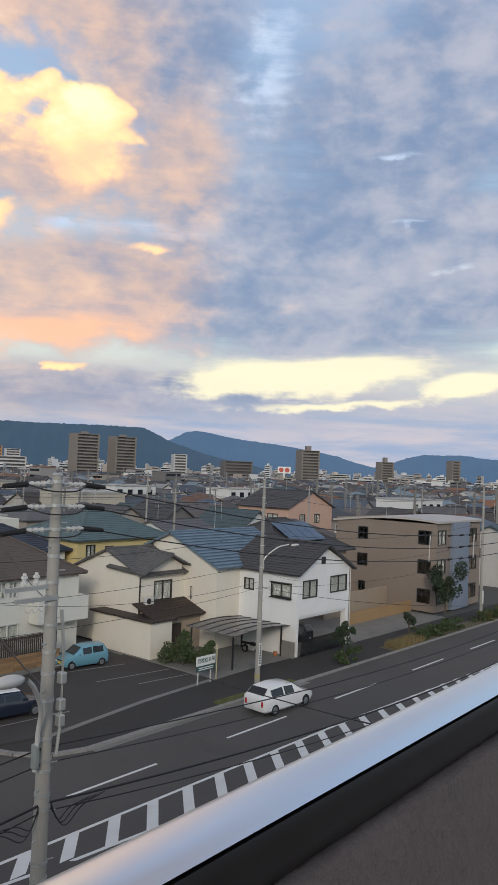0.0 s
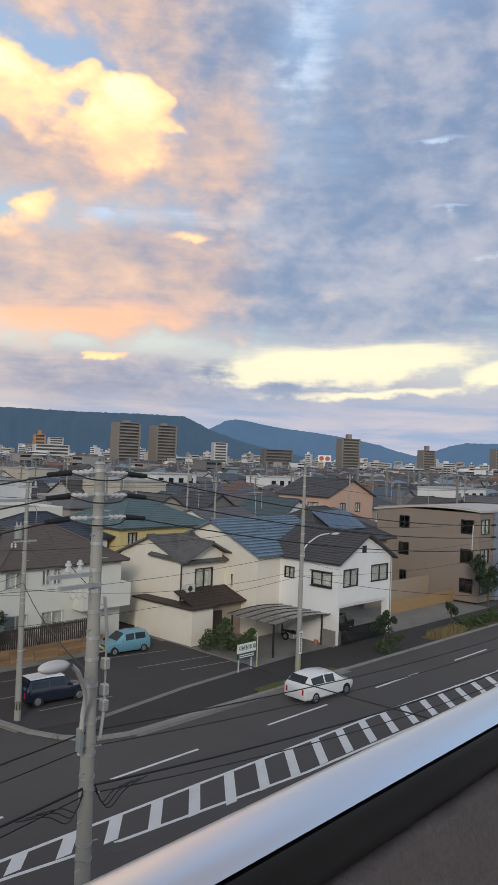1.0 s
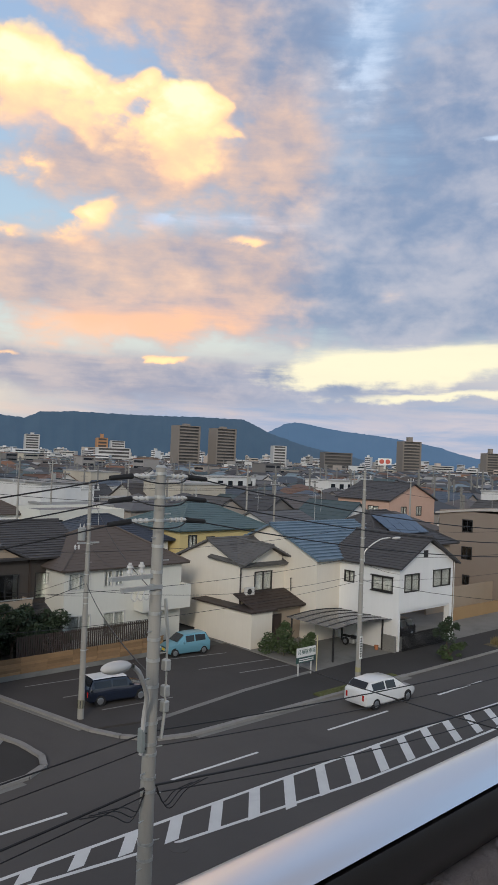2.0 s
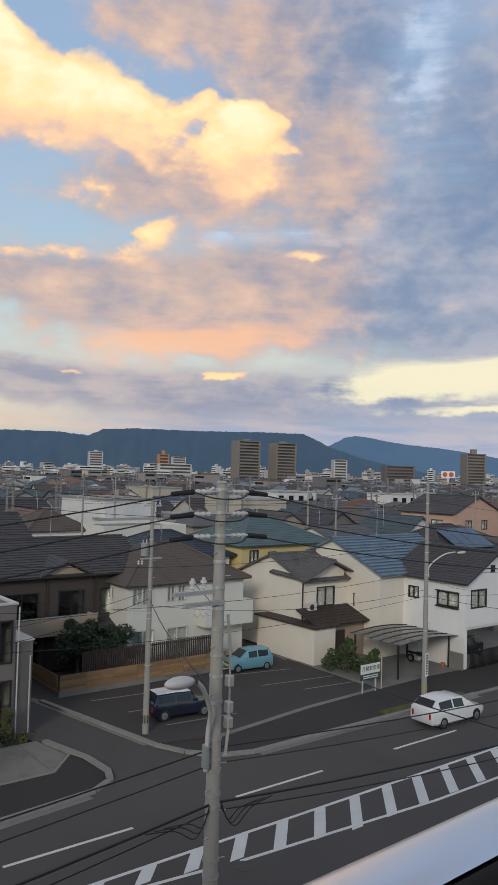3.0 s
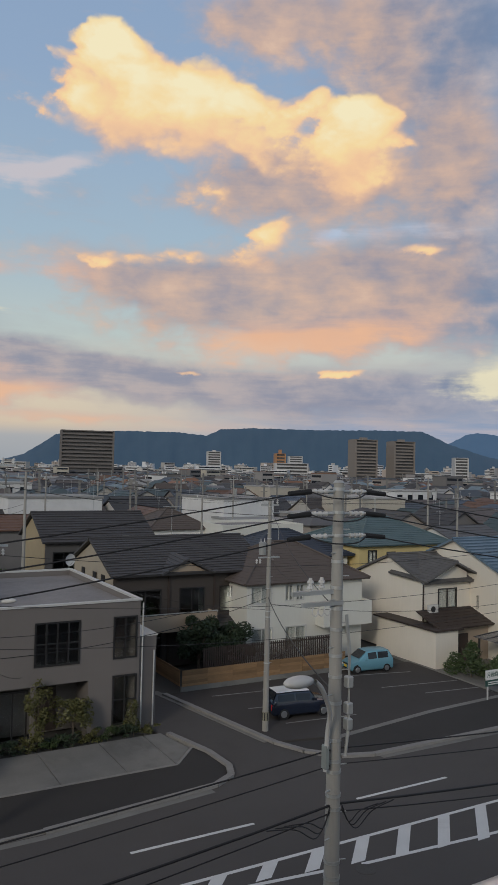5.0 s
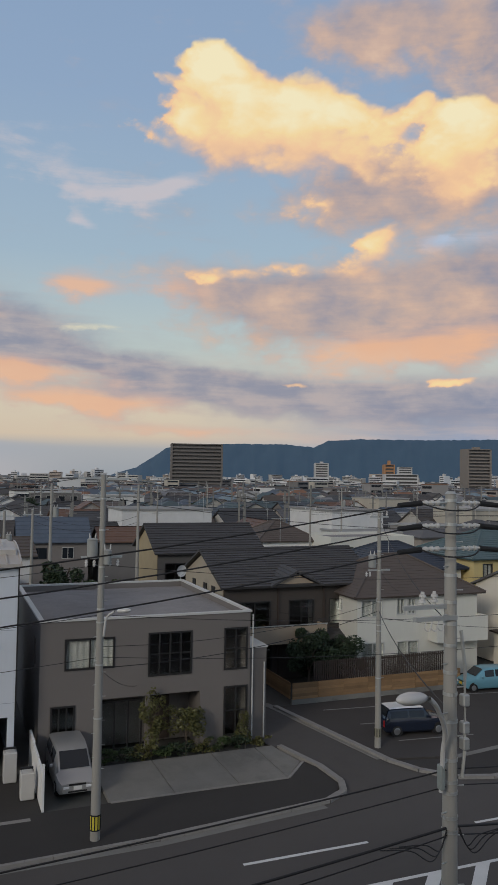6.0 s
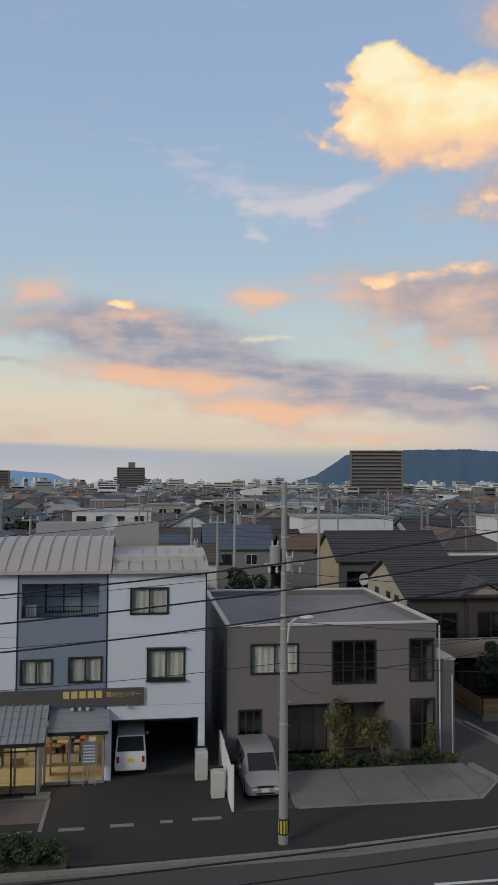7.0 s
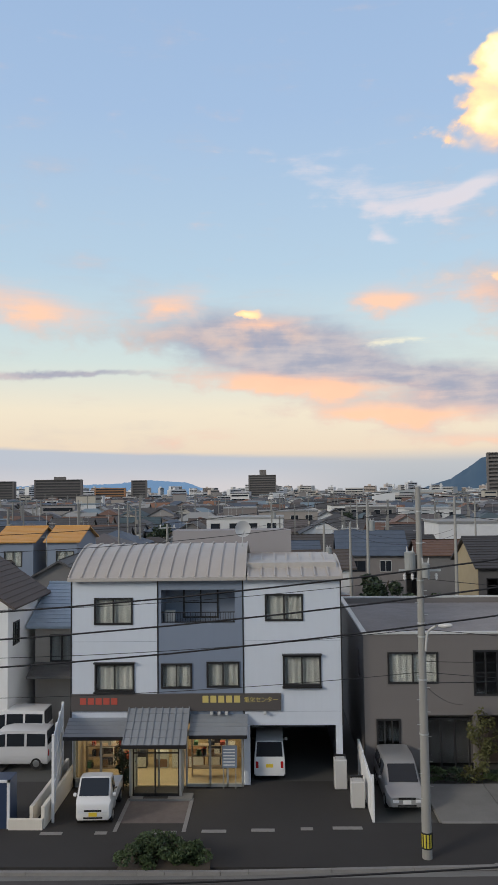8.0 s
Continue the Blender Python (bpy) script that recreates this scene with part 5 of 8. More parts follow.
def town_house(w, d, ze, zr, axis, hip, seed):
    """One ordinary house of the town, with its windows and a bay or porch roof."""
    rnd = random.Random(seed)
    ob = thing("house", (0, 0, 0), "two-storey suburban house with a tiled roof", "house", "houses of the town")
    x0, x1, y0, y1 = -w / 2, w / 2, -d / 2, d / 2
    bm = bmesh.new()
    box(bm, x0, y0, -0.14, x1, y1, ze)
    if not hip:
        if axis == "x":
            extrude(bm, [(x0, y0, ze), (x0, y1, ze), (x0, 0, zr - 0.1)], (w, 0, 0))
        else:
            extrude(bm, [(x0, y0, ze), (x1, y0, ze), (0, y0, zr - 0.1)], (0, d, 0))
    part("wall", bm, TOWN_WALL, ob)
    part("roof", plain_roof(x0, x1, y0, y1, ze, zr, axis, hip), TOWN_ROOF, ob)
    spots = [("S", y0, x0 + w * 0.25), ("S", y0, x0 + w * 0.7), ("W", x0, y0 + d * 0.3), ("W", x0, y0 + d * 0.72)]
    for face, plane, u in spots:
        half = rnd.uniform(0.5, 1.0)
        z = ze - 2.1 + rnd.uniform(-0.15, 0.15)
        fr = part("window", oriented(face, plane, [(u - half - 0.06, u + half + 0.06, z - 0.06, z + 1.26, 0.05, 0.0)]), SASH_W if rnd.random() < 0.5 else SASH_D, ob)
        part("pane", oriented(face, plane, [(u - half, u - 0.03, z, z + 1.2, 0.06, -0.04), (u + 0.03, u + half, z, z + 1.2, 0.06, -0.04)]), DARKGLASS, fr)
    if rnd.random() < 0.6:
        bm = bmesh.new()
        cyl(bm, (x0 + 1.5, 0.3, ze), (x0 + 1.5, 0.3, zr + 1.9), 0.025, 0.025, 5)
        cyl(bm, (x0 + 0.9, 0.3, zr + 1.7), (x0 + 2.1, 0.3, zr + 1.7), 0.02, 0.02, 5)
        part("aerial", bm, STEEL, ob)
    if rnd.random() < 0.7:
        a = x0 + w * rnd.uniform(0.1, 0.4)
        part("balcony", boxes((a, y0 - 1.0, 2.7, a + w * 0.45, y0, 3.75)), TOWN_WALL, ob)
    if rnd.random() < 0.6:
        bm = bmesh.new()
        slope(bm, (x0 + 0.3, y0 - 1.3, 2.5), (x1 - 0.3, y0 - 1.3, 2.5), (x1 - 0.3, y0 - 0.01, 3.0), (x0 + 0.3, y0 - 0.01, 3.0), 0.1, 3)
        part("porch_roof", bm, TOWN_ROOF, ob)
    return ob


def flat_house(w, d, z, seed):
    rnd = random.Random(seed)
    ob = thing("house", (0, 0, 0), "flat-roofed pale building with rows of windows", "house", "houses of the town")
    part("wall", boxes((-w / 2, -d / 2, -0.14, w / 2, d / 2, z)), TOWN_WALL, ob)
    part("roof", boxes((-w / 2 - 0.15, -d / 2 - 0.15, z, w / 2 + 0.15, d / 2 + 0.15, z + 0.3)), PALE_ROOF, ob)
    for k in range(int(z // 3)):
        for u in np.arange(-w / 2 + 1.5, w / 2 - 1, 3.2):
            fr = part("window", oriented("S", -d / 2, [(u - 0.85, u + 0.85, k * 3 + 0.9, k * 3 + 2.3, 0.04, 0.0)]), SASH_W, ob)
            part("pane", oriented("S", -d / 2, [(u - 0.78, u + 0.78, k * 3 + 0.97, k * 3 + 2.23, 0.05, -0.03)]), DARKGLASS, fr)
    return ob


TAKEN = [(-42, -9.0, 28, 56), (-10, 4.5, 28, 50), (4, 31, 28, 59), (23, 40, 28, 60), (37, 56, 28, 67), (54, 70, 28, 53), (70, 90, 28, 50),
         (15, 31, 66, 80), (33, 45, 83, 95), (31, 44, 55, 67), (40, 56, 78, 90), (92, 108, 68, 82), (-36, -20, 84, 97), (9.5, 18.5, 40, 74), (-10, 8, 49, 52)]


def is_free(x, y, w, d):
    return not any(a < x + w / 2 + 1 and x - w / 2 - 1 < b and c < y + d / 2 + 1 and y - d / 2 - 1 < e for a, b, c, e in TAKEN)


protos = []
for i, (w, d, ze, zr, axis, hip) in enumerate(((9, 8, 5.7, 7.7, "x", False), (10, 8.5, 5.8, 7.9, "x", True), (8, 9, 5.8, 8.0, "y", False), (11, 8, 5.6, 7.5, "x", False),
                                              (9, 9, 5.9, 8.0, "x", True), (8, 8, 6.1, 8.5, "y", False), (12, 9, 5.7, 7.9, "x", False), (10, 8, 3.2, 5.2, "x", True), (9, 7, 5.9, 7.3, "x", False))):
    protos.append((town_house(w, d, ze, zr, axis, hip, 40 + i), w, d))
protos.append((flat_house(13, 9, 9.0, 60), 13, 9))
protos.append((flat_house(9, 8, 6.2, 61), 9, 8))
rnd = random.Random(7)
used = set()
row = 0
y = 58.0
while y < 235:
    x = -0.46 * y - 12 + rnd.uniform(0, 6)
    while x < 3.1 * y and x < 235:
        near = math.hypot(x, y)
        k = rnd.choice(range(9)) if rnd.random() < 0.9 else rnd.choice((9, 10))
        if near < 85 and k == 9:
            k = 4
        ob, w, d = protos[k]
        yy = y + rnd.uniform(-1.5, 1.5)
        if 55 < near < 215 and is_free(x, yy, w, d):
            m = pose(x, yy, 0, 0, 0, rnd.choice((0, 0, 0, 90, 180)) + rnd.uniform(-4, 4))
            if k not in used:
                used.add(k)
                ob.matrix_basis = m
            else:
                copy_thing(ob, m)
        x += w + rnd.uniform(0.9, 2.6) + (4 if rnd.random() < 0.1 else 0)
    row += 1
    y += 11.2 + (4.5 if row % 3 == 0 else 0.3)
y = 34.0
while y < 58:
    x = 93.0
    while x < 200:
        ob, w, d = protos[rnd.choice(range(9))]
        if is_free(x, y + 6, w, d):
            copy_thing(ob, pose(x, y + 6, 0, 0, 0, rnd.uniform(-3, 3)))
        x += w + rnd.uniform(2, 5)
    y += 13


def island_surface(name, stops, rough):
    """Colours drawn for each joined piece."""
    m = bpy.data.materials.new(name)
    m.use_nodes = True
    w = Net(m.node_tree)
    b = m.node_tree.nodes["Principled BSDF"]
    n = w.node("ShaderNodeValToRGB")
    n.color_ramp.interpolation = "CONSTANT"
    e = n.color_ramp.elements
    while len(e) < len(stops):
        e.new(0.5)
    for i, (slot, c) in enumerate(zip(e, stops)):
        slot.position, slot.color = i / len(stops), (*c, 1)
    w.put(n.inputs[0], w.node("ShaderNodeNewGeometry").outputs["Random Per Island"])
    w.put(b.inputs["Base Color"], n.outputs[0])
    b.inputs["Roughness"].default_value = rough
    return m


FAR_WALL = island_surface("far_walls", WALL_COLOURS + [(0.7, 0.69, 0.66), (0.72, 0.70, 0.68)], 0.85)
FAR_ROOF = island_surface("far_roofs", ROOF_COLOURS + [(0.3, 0.3, 0.29), (0.2, 0.2, 0.21), (0.18, 0.24, 0.28), (0.24, 0.12, 0.07)], 0.65)


class Soup:
    """A plain store of corners and faces for joined far things."""

    def __init__(self):
        self.v, self.f = [], []

    def add(self, points, faces, m):
        k = len(self.v)
        self.v += [tuple(m @ Vector(p)) for p in points]
        self.f += [tuple(i + k for i in f) for f in faces]

    def cube(self, m, x0, y0, z0, x1, y1, z1):
        self.add([(x0, y0, z0), (x1, y0, z0), (x1, y1, z0), (x0, y1, z0), (x0, y0, z1), (x1, y0, z1), (x1, y1, z1), (x0, y1, z1)],
                 [(4, 5, 6, 7), (0, 1, 5, 4), (1, 2, 6, 5), (2, 3, 7, 6), (3, 0, 4, 7)], m)

    def make(self, name, material, label, category):
        me = bpy.data.meshes.new(name)
        me.from_pydata(self.v, [], self.f)
        me.materials.append(material)
        return tagged(new(name, me), label, category, kind="stuff")


walls, roofs, wins = Soup(), Soup(), Soup()
rnd = random.Random(11)
r = 210.0
while r < 1500:
    a = -27.0
    step = 12.5 + (r - 210) * 0.004
    while a < 76:
        aa = a + rnd.uniform(-0.3, 0.3) * math.degrees(step / r)
        rr = r + rnd.uniform(-4, 4)
        w, d, ze = rnd.uniform(7.5, 12), rnd.uniform(7, 9.5), rnd.choice((5.6, 5.8, 6, 3.2, 5.9))
        m = pose(rr * math.sin(radians(aa)), rr * math.cos(radians(aa)), 0, 0, 0, rnd.choice((0, 90)) + rnd.uniform(-6, 6) + (rnd.choice((0, 18)) if r > 500 else 0))
        if rnd.random() < 0.045 + (r > 700) * 0.05:
            w, d, ze = rnd.uniform(8, 17), rnd.uniform(8, 12), rnd.choice((6.5, 9, 9, 12)) if r > 400 else rnd.choice((6.5, 9))
            walls.cube(m, -w / 2, -d / 2, -0.1, w / 2, d / 2, ze)
            roofs.cube(m, -w / 2 - 0.2, -d / 2 - 0.2, ze, w / 2 + 0.2, d / 2 + 0.2, ze + 0.35)
            for k in range(int(ze // 3)):
                for s in (-1, 1):
                    wins.add([(-w / 2 + 0.8, s * (d / 2 + 0.04), k * 3 + 1), (w / 2 - 0.8, s * (d / 2 + 0.04), k * 3 + 1), (w / 2 - 0.8, s * (d / 2 + 0.04), k * 3 + 2.2), (-w / 2 + 0.8, s * (d / 2 + 0.04), k * 3 + 2.2)], [(0, 1, 2, 3)], m)
        else:
            rise = rnd.uniform(1.7, 2.5)
            walls.cube(m, -w / 2, -d / 2, -0.1, w / 2, d / 2, ze)
            x0, x1, y0, y1 = -w / 2 - 0.5, w / 2 + 0.5, -d / 2 - 0.5, d / 2 + 0.5
            if rnd.random() < 0.4:
                h = (y1 - y0) / 2
                roofs.add([(x0, y0, ze), (x1, y0, ze), (x1, y1, ze), (x0, y1, ze), (x0 + h * 0.8, 0, ze + rise), (x1 - h * 0.8, 0, ze + rise)], [(0, 1, 5, 4), (2, 3, 4, 5), (3, 0, 4), (1, 2, 5)], m)
            else:
                roofs.add([(x0, y0, ze - 0.2), (x1, y0, ze - 0.2), (x1, y1, ze - 0.2), (x0, y1, ze - 0.2), (x0, 0, ze + rise), (x1, 0, ze + rise)], [(0, 1, 5, 4), (2, 3, 4, 5)], m)
                walls.add([(-w / 2, -d / 2, ze), (-w / 2, d / 2, ze), (-w / 2, 0, ze + rise - 0.15)], [(0, 1, 2)], m)
                walls.add([(w / 2, -d / 2, ze), (w / 2, d / 2, ze), (w / 2, 0, ze + rise - 0.15)], [(0, 1, 2)], m)
            if r < 700:
                for s in (-1, 1):
                    for u in (-0.25, 0.22):
                        for q in (0, 1):
                            c = (lambda p, z: (p, s * (d / 2 + 0.04), z)) if q else (lambda p, z: (s * (w / 2 + 0.04), p, z))
                            e = (w if q else d) * u
                            wins.add([c(e - 0.8, ze - 2.0), c(e + 0.8, ze - 2.0), c(e + 0.8, ze - 0.9), c(e - 0.8, ze - 0.9)], [(0, 1, 2, 3)], m)
        a += math.degrees((w + rnd.uniform(2, 6)) / r) * (1 + (r > 600) * 0.25)
    r += step + rnd.choice((1, 1, 6))
walls.make("distant_house_walls", FAR_WALL, "pale and brown walls of the far town", "houses")
roofs.make("distant_house_roofs", FAR_ROOF, "grey, brown and bluish roofs of the far town", "roofs")
wins.make("distant_house_windows", DARKGLASS, "small dark windows of the far town", "windows")

# masts and poles that prick up all over the far town
masts = Soup()
for _ in range(260):
    rr, aa = 110 * 10 ** rnd.uniform(0, 0.85), rnd.uniform(-27, 76)
    h, r0 = rnd.uniform(9.5, 13.5), rnd.uniform(0.09, 0.13) * (1 + rr / 900)
    m = pose(rr * math.sin(radians(aa)), rr * math.cos(radians(aa)), 0, 0, 0, rnd.uniform(-20, 20))
    masts.cube(m, -r0, -r0, -0.1, r0, r0, h)
    for z in (h - 0.4, h - 1.5):
        masts.cube(m, -0.8, -0.06, z, 0.8, 0.06, z + 0.12)
    if rnd.random() < 0.4:
        masts.cube(m, 0.15, -0.22, h - 3, 0.6, 0.22, h - 2.2)
masts.make("distant_poles", surface("far_pole_concrete", (0.22, 0.215, 0.2), 0.85, 0.1), "slim grey utility poles over the far roofs", "utility poles")

# mid-rise skyline
FAR_BLOCK = island_surface("far_blocks", [(0.62, 0.62, 0.62), (0.5, 0.48, 0.45), (0.66, 0.66, 0.66), (0.4, 0.38, 0.36), (0.55, 0.55, 0.56), (0.5, 0.42, 0.36), (0.7, 0.7, 0.7)], 0.8)
blocks, bands = Soup(), Soup()
for _ in range(420):
    rr, aa = rnd.uniform(900, 2600), rnd.uniform(-27, 76)
    w, d = rnd.uniform(8, 30), rnd.uniform(9, 16)
    n = rnd.choice((3, 4, 4, 5, 5, 6, 7, 8)) if rr > 1200 else rnd.choice((3, 3, 4, 5))
    m = pose(rr * math.sin(radians(aa)), rr * math.cos(radians(aa)), 0, 0, 0, -aa + rnd.uniform(-40, 40))
    blocks.cube(m, -w / 2, -d / 2, 0, w / 2, d / 2, n * 3.1 + 0.8)
    if rnd.random() < 0.5:
        blocks.cube(m, -w * 0.2, -3, n * 3.1 + 0.8, w * 0.05, 3, n * 3.1 + 4)
    for k in range(n):
        for s in (-1, 1):
            bands.add([(-w / 2 + 0.5, s * (d / 2 + 0.1), k * 3.1 + 1.1), (w / 2 - 0.5, s * (d / 2 + 0.1), k * 3.1 + 1.1), (w / 2 - 0.5, s * (d / 2 + 0.1), k * 3.1 + 2.6), (-w / 2 + 0.5, s * (d / 2 + 0.1), k * 3.1 + 2.6)], [(0, 1, 2, 3)], m)
blocks.make("distant_blocks", FAR_BLOCK, "pale mid-rise blocks along the skyline", "buildings")
bands.make("distant_block_windows", DARKGLASS, "dark window bands of the skyline blocks", "windows")


# dark core colour put in for the shade deep inside the balconies
TOWER_DARK = surface("tower_balcony_shade", (0.075, 0.073, 0.073), 0.7, 0.2, 0.2, 1, 0.0)


def tower(az, dist, width, deep, top, turn, wall, label, storeys, crown=0.0, shade=None):
    """A slab block: balcony bands floor by floor, end walls and a lift house."""
    ob = thing("apartment_tower", (0, 0, 0), label, "apartment tower", "far towers")
    part("core", boxes((-width / 2, -deep / 2, 0, width / 2, deep / 2, top)), shade or TOWER_DARK, ob)
    h = top / storeys
    for k in range(storeys):
        part("balcony_band", boxes((-width / 2 - 0.1, -deep / 2 - 1.4, k * h + h * 0.02, width / 2 + 0.1, deep / 2 + 0.3, k * h + h * 0.45)), wall, ob)
    for x in (-width / 2 - 0.3, width / 2 - 1.2):
        part("end_wall", boxes((x, -deep / 2 - 1.5, 0, x + 1.5, deep / 2 + 0.4, top + 0.6)), wall, ob)
    part("roof_slab", boxes((-width / 2, -deep / 2 - 1.5, top, width / 2, deep / 2 + 0.4, top + 0.8)), wall, ob)
    if crown:
        part("lift_house", boxes((-width * 0.1, -3, top + 0.8, width * 0.15, 3, top + crown)), wall, ob)
    ob.matrix_basis = pose(dist * math.sin(radians(az)), dist * math.cos(radians(az)), -0.1, 0, 0, turn)
    return ob


T_BR = surface("tower_brown_tile", (0.235, 0.205, 0.18), 0.8, 0.05, 0.1, 1, 0.0)
T_GR = surface("tower_grey_tile", (0.16, 0.145, 0.135), 0.8, 0.05, 0.1, 1, 0.0)
T_WH = surface("tower_white", (0.52, 0.51, 0.5), 0.8, 0.05, 0.1, 1, 0.0)
T_OR = surface("tower_orange", (0.42, 0.22, 0.11), 0.8, 0.05, 0.1, 1, 0.0)


def tall(el, dist):
    return 13.7 + dist * math.tan(radians(el))


tower(38.0, 780, 24, 16, tall(2.3, 780), -12, T_BR, "brown tiled apartment tower with balcony bands", 14, 3)
tower(40.75, 800, 23, 16, tall(2.2, 800), -12, T_BR, "brown tiled apartment tower beside its twin", 14, 3)
tower(17.55, 620, 41, 14, tall(2.45, 620), -14, T_GR, "broad dark grey apartment slab with balcony bands", 14)
tower(54.6, 900, 22, 16, tall(1.75, 900), -30, T_BR, "brown stepped apartment tower", 12, 6)
tower(60.3, 1050, 18, 14, tall(1.1, 1050), -30, T_BR, "brown apartment block with lift tower", 10, 7)
tower(65.2, 1050, 12, 12, tall(1.35, 1050), -30, T_BR, "tan-brown narrow apartment tower", 10)
tower(-0.65, 1050, 37, 16, tall(1.15, 1050), 0, T_GR, "dark grey apartment block with a roof turret", 11, 8)
tower(-15.6, 900, 52, 14, tall(0.95, 900), 8, T_GR, "long dark apartment slab", 9, 4)
tower(-19.6, 900, 30, 14, tall(0.85, 900), 8, T_GR, "dark apartment slab with balcony bands", 9)
tower(-9.8, 900, 17, 14, tall(0.85, 900), 6, T_GR, "dark narrow apartment block", 9)
tower(-11.9, 950, 36, 14, tall(0.3, 950), 6, T_OR, "orange-brown low slab block", 6)
tower(26.9, 1100, 19, 14, tall(1.2, 1100), -20, T_WH, "pale apartment tower with balcony bands", 11, 3)
tower(31.85, 1000, 13, 12, tall(1.15, 1000), -20, T_OR, "orange tower with a white roof mast", 8, 6)
tower(32.7, 990, 42, 14, tall(0.45, 990), -20, T_WH, "long white block with window bands", 5)
tower(45.0, 1000, 17, 14, tall(1.1, 1000), -30, T_WH, "white office block with dark windows", 9)
tower(49.3, 900, 34, 14, tall(0.75, 900), -30, T_GR, "long dark slab block", 7)
tower(33.0, 1500, 26, 14, tall(1.0, 1500), -20, T_WH, "white mid-rise block with window bands", 9)

# ---------------------------------------------------------------- poles, lamps and wires
def band(x, y, z, r, h=0.06):
    bm = bmesh.new()
    cyl(bm, (x, y, z), (x, y, z + h), r, r, 14)
    return bm


def utility_pole(x, y, h, r_top=0.095, label="", bolts=True, bands=(), group="utility poles"):
    """A tapered concrete pole with step bolts and steel straps."""
    ob = thing("utility_pole", (x, y, 0), label, "utility pole", group)
    r_low = r_top + h / 150
    bm = bmesh.new()
    cyl(bm, (x, y, -0.12), (x, y, h), r_low, r_top, 18)
    part("shaft", bm, POLE, ob, smooth=False)

    def radius(z):
        return r_low + (r_top - r_low) * z / h

    cap = bmesh.new()
    cyl(cap, (x, y, h), (x, y, h + 0.05), r_top + 0.015, r_top - 0.03, 14)
    part("cap", cap, STEEL, ob)
    if bolts:
        z, k = 2.2, 0
        while z < h - 0.9:
            bm = bmesh.new()
            s = 1 if k % 2 else -1
            cyl(bm, (x + s * radius(z) * 0.8, y - radius(z) * 0.5, z), (x + s * (radius(z) * 0.8 + 0.13), y - radius(z) * 0.5 - 0.03, z), 0.012, 0.012, 5)
            part("step_bolt", bm, STEEL, ob)
            z, k = z + 0.45, k + 1
    for z in bands:
        part("strap", band(x, y, z, radius(z) + 0.012), STEEL, ob)
    return ob


def crossarm(ob, x, y, z, half, along="y"):
    d = (0, half) if along == "y" else (half, 0)
    bm = boxes((x - d[0] - 0.04, y - d[1] - 0.04, z - 0.04, x + d[0] + 0.04, y + d[1] + 0.04, z + 0.04))
    return part("crossarm", bm, STEEL, ob)


def insulator(ob, x, y, z):
    bm = bmesh.new()
    for k, r in enumerate((0.035, 0.07, 0.045, 0.07, 0.04)):
        cyl(bm, (x, y, z + 0.05 * k), (x, y, z + 0.05 * k + 0.045), r, r * 0.8, 8)
    return part("insulator", bm, PORCELAIN, ob)


def strain_set(ob, x, y, z, way):
    """A string of porcelain discs and a dark clamp cover, lying along the wire."""
    bm = bmesh.new()
    for k in range(3):
        a = x + way * (0.28 + 0.13 * k)
        cyl(bm, (a, y, z), (a + way * 0.06, y, z), 0.052, 0.045, 10)
        cyl(bm, (a + way * 0.06, y, z), (a + way * 0.12, y, z), 0.03, 0.03, 8)
    part("strain_insulator", bm, PORCELAIN, ob)
    bm = bmesh.new()
    cyl(bm, (x + way * 0.66, y, z - 0.005), (x + way * 1.15, y, z - 0.05), 0.055, 0.045, 8)
    part("clamp_cover", bm, RUBBER, ob)
    bm = bmesh.new()
    cyl(bm, (x + way * 0.08, y, z), (x + way * 0.3, y, z), 0.03, 0.03, 6)
    part("dead_end_bracket", bm, STEEL, ob)


def transformer(ob, x, y, z, r=0.24, h=0.75):
    bm = bmesh.new()
    cyl(bm, (x, y, z), (x, y, z + h), r, r, 16)
    cyl(bm, (x, y, z + h), (x, y, z + h + 0.06), r + 0.02, r - 0.05, 16)
    t = part("transformer", bm, surface("transformer_grey", (0.30, 0.31, 0.30), 0.5, 0.08), ob)
    for k in (-1, 1):
        bm = bmesh.new()
        cyl(bm, (x + 0.1 * k, y, z + h + 0.04), (x + 0.12 * k, y, z + h + 0.25), 0.035, 0.02, 8)
        part("bushing", bm, PORCELAIN, t)
    return t


def wire(points, r, label="black sheathed overhead cable strung between poles", name="overhead_wire", category="wire"):
    bm = bmesh.new()
    tube(bm, points, r, 5)
    return solid(name, bm, CABLE, label, category, "overhead wires", smooth=True)


def hang(a, b, sag, n=24):
    a, b = Vector(a), Vector(b)
    return [a.lerp(b, i / n) - Vector((0, 0, sag * 4 * (i / n) * (1 - i / n))) for i in range(n + 1)]


P1 = (8.88, 12.09)
pole1 = utility_pole(*P1, 13.45, 0.1, "pale concrete utility pole with strain insulators, near the balcony",
                     bands=(3.2, 4.3, 4.6, 5.9, 6.2, 7.2, 7.45, 7.9, 8.1, 8.5, 9.2, 9.7, 10.1, 10.6, 11.0, 11.4, 11.9, 12.4, 12.85, 13.3))
for z in (12.42, 12.85, 13.28):
    strain_set(pole1, *P1, z, -1), strain_set(pole1, *P1, z, 1)
    bm = bmesh.new()
    tube(bm, smooth_line([(P1[0] - 0.7, P1[1] - 0.02, z), (P1[0] - 0.3, P1[1] - 0.22, z - 0.12), (P1[0] + 0.3, P1[1] - 0.22, z - 0.12), (P1[0] + 0.7, P1[1] - 0.02, z)]), 0.014)
    part("jumper_wire", bm, CABLE, pole1)
crossarm(pole1, P1[0] - 0.5, P1[1], 11.35, 0.5, "x")
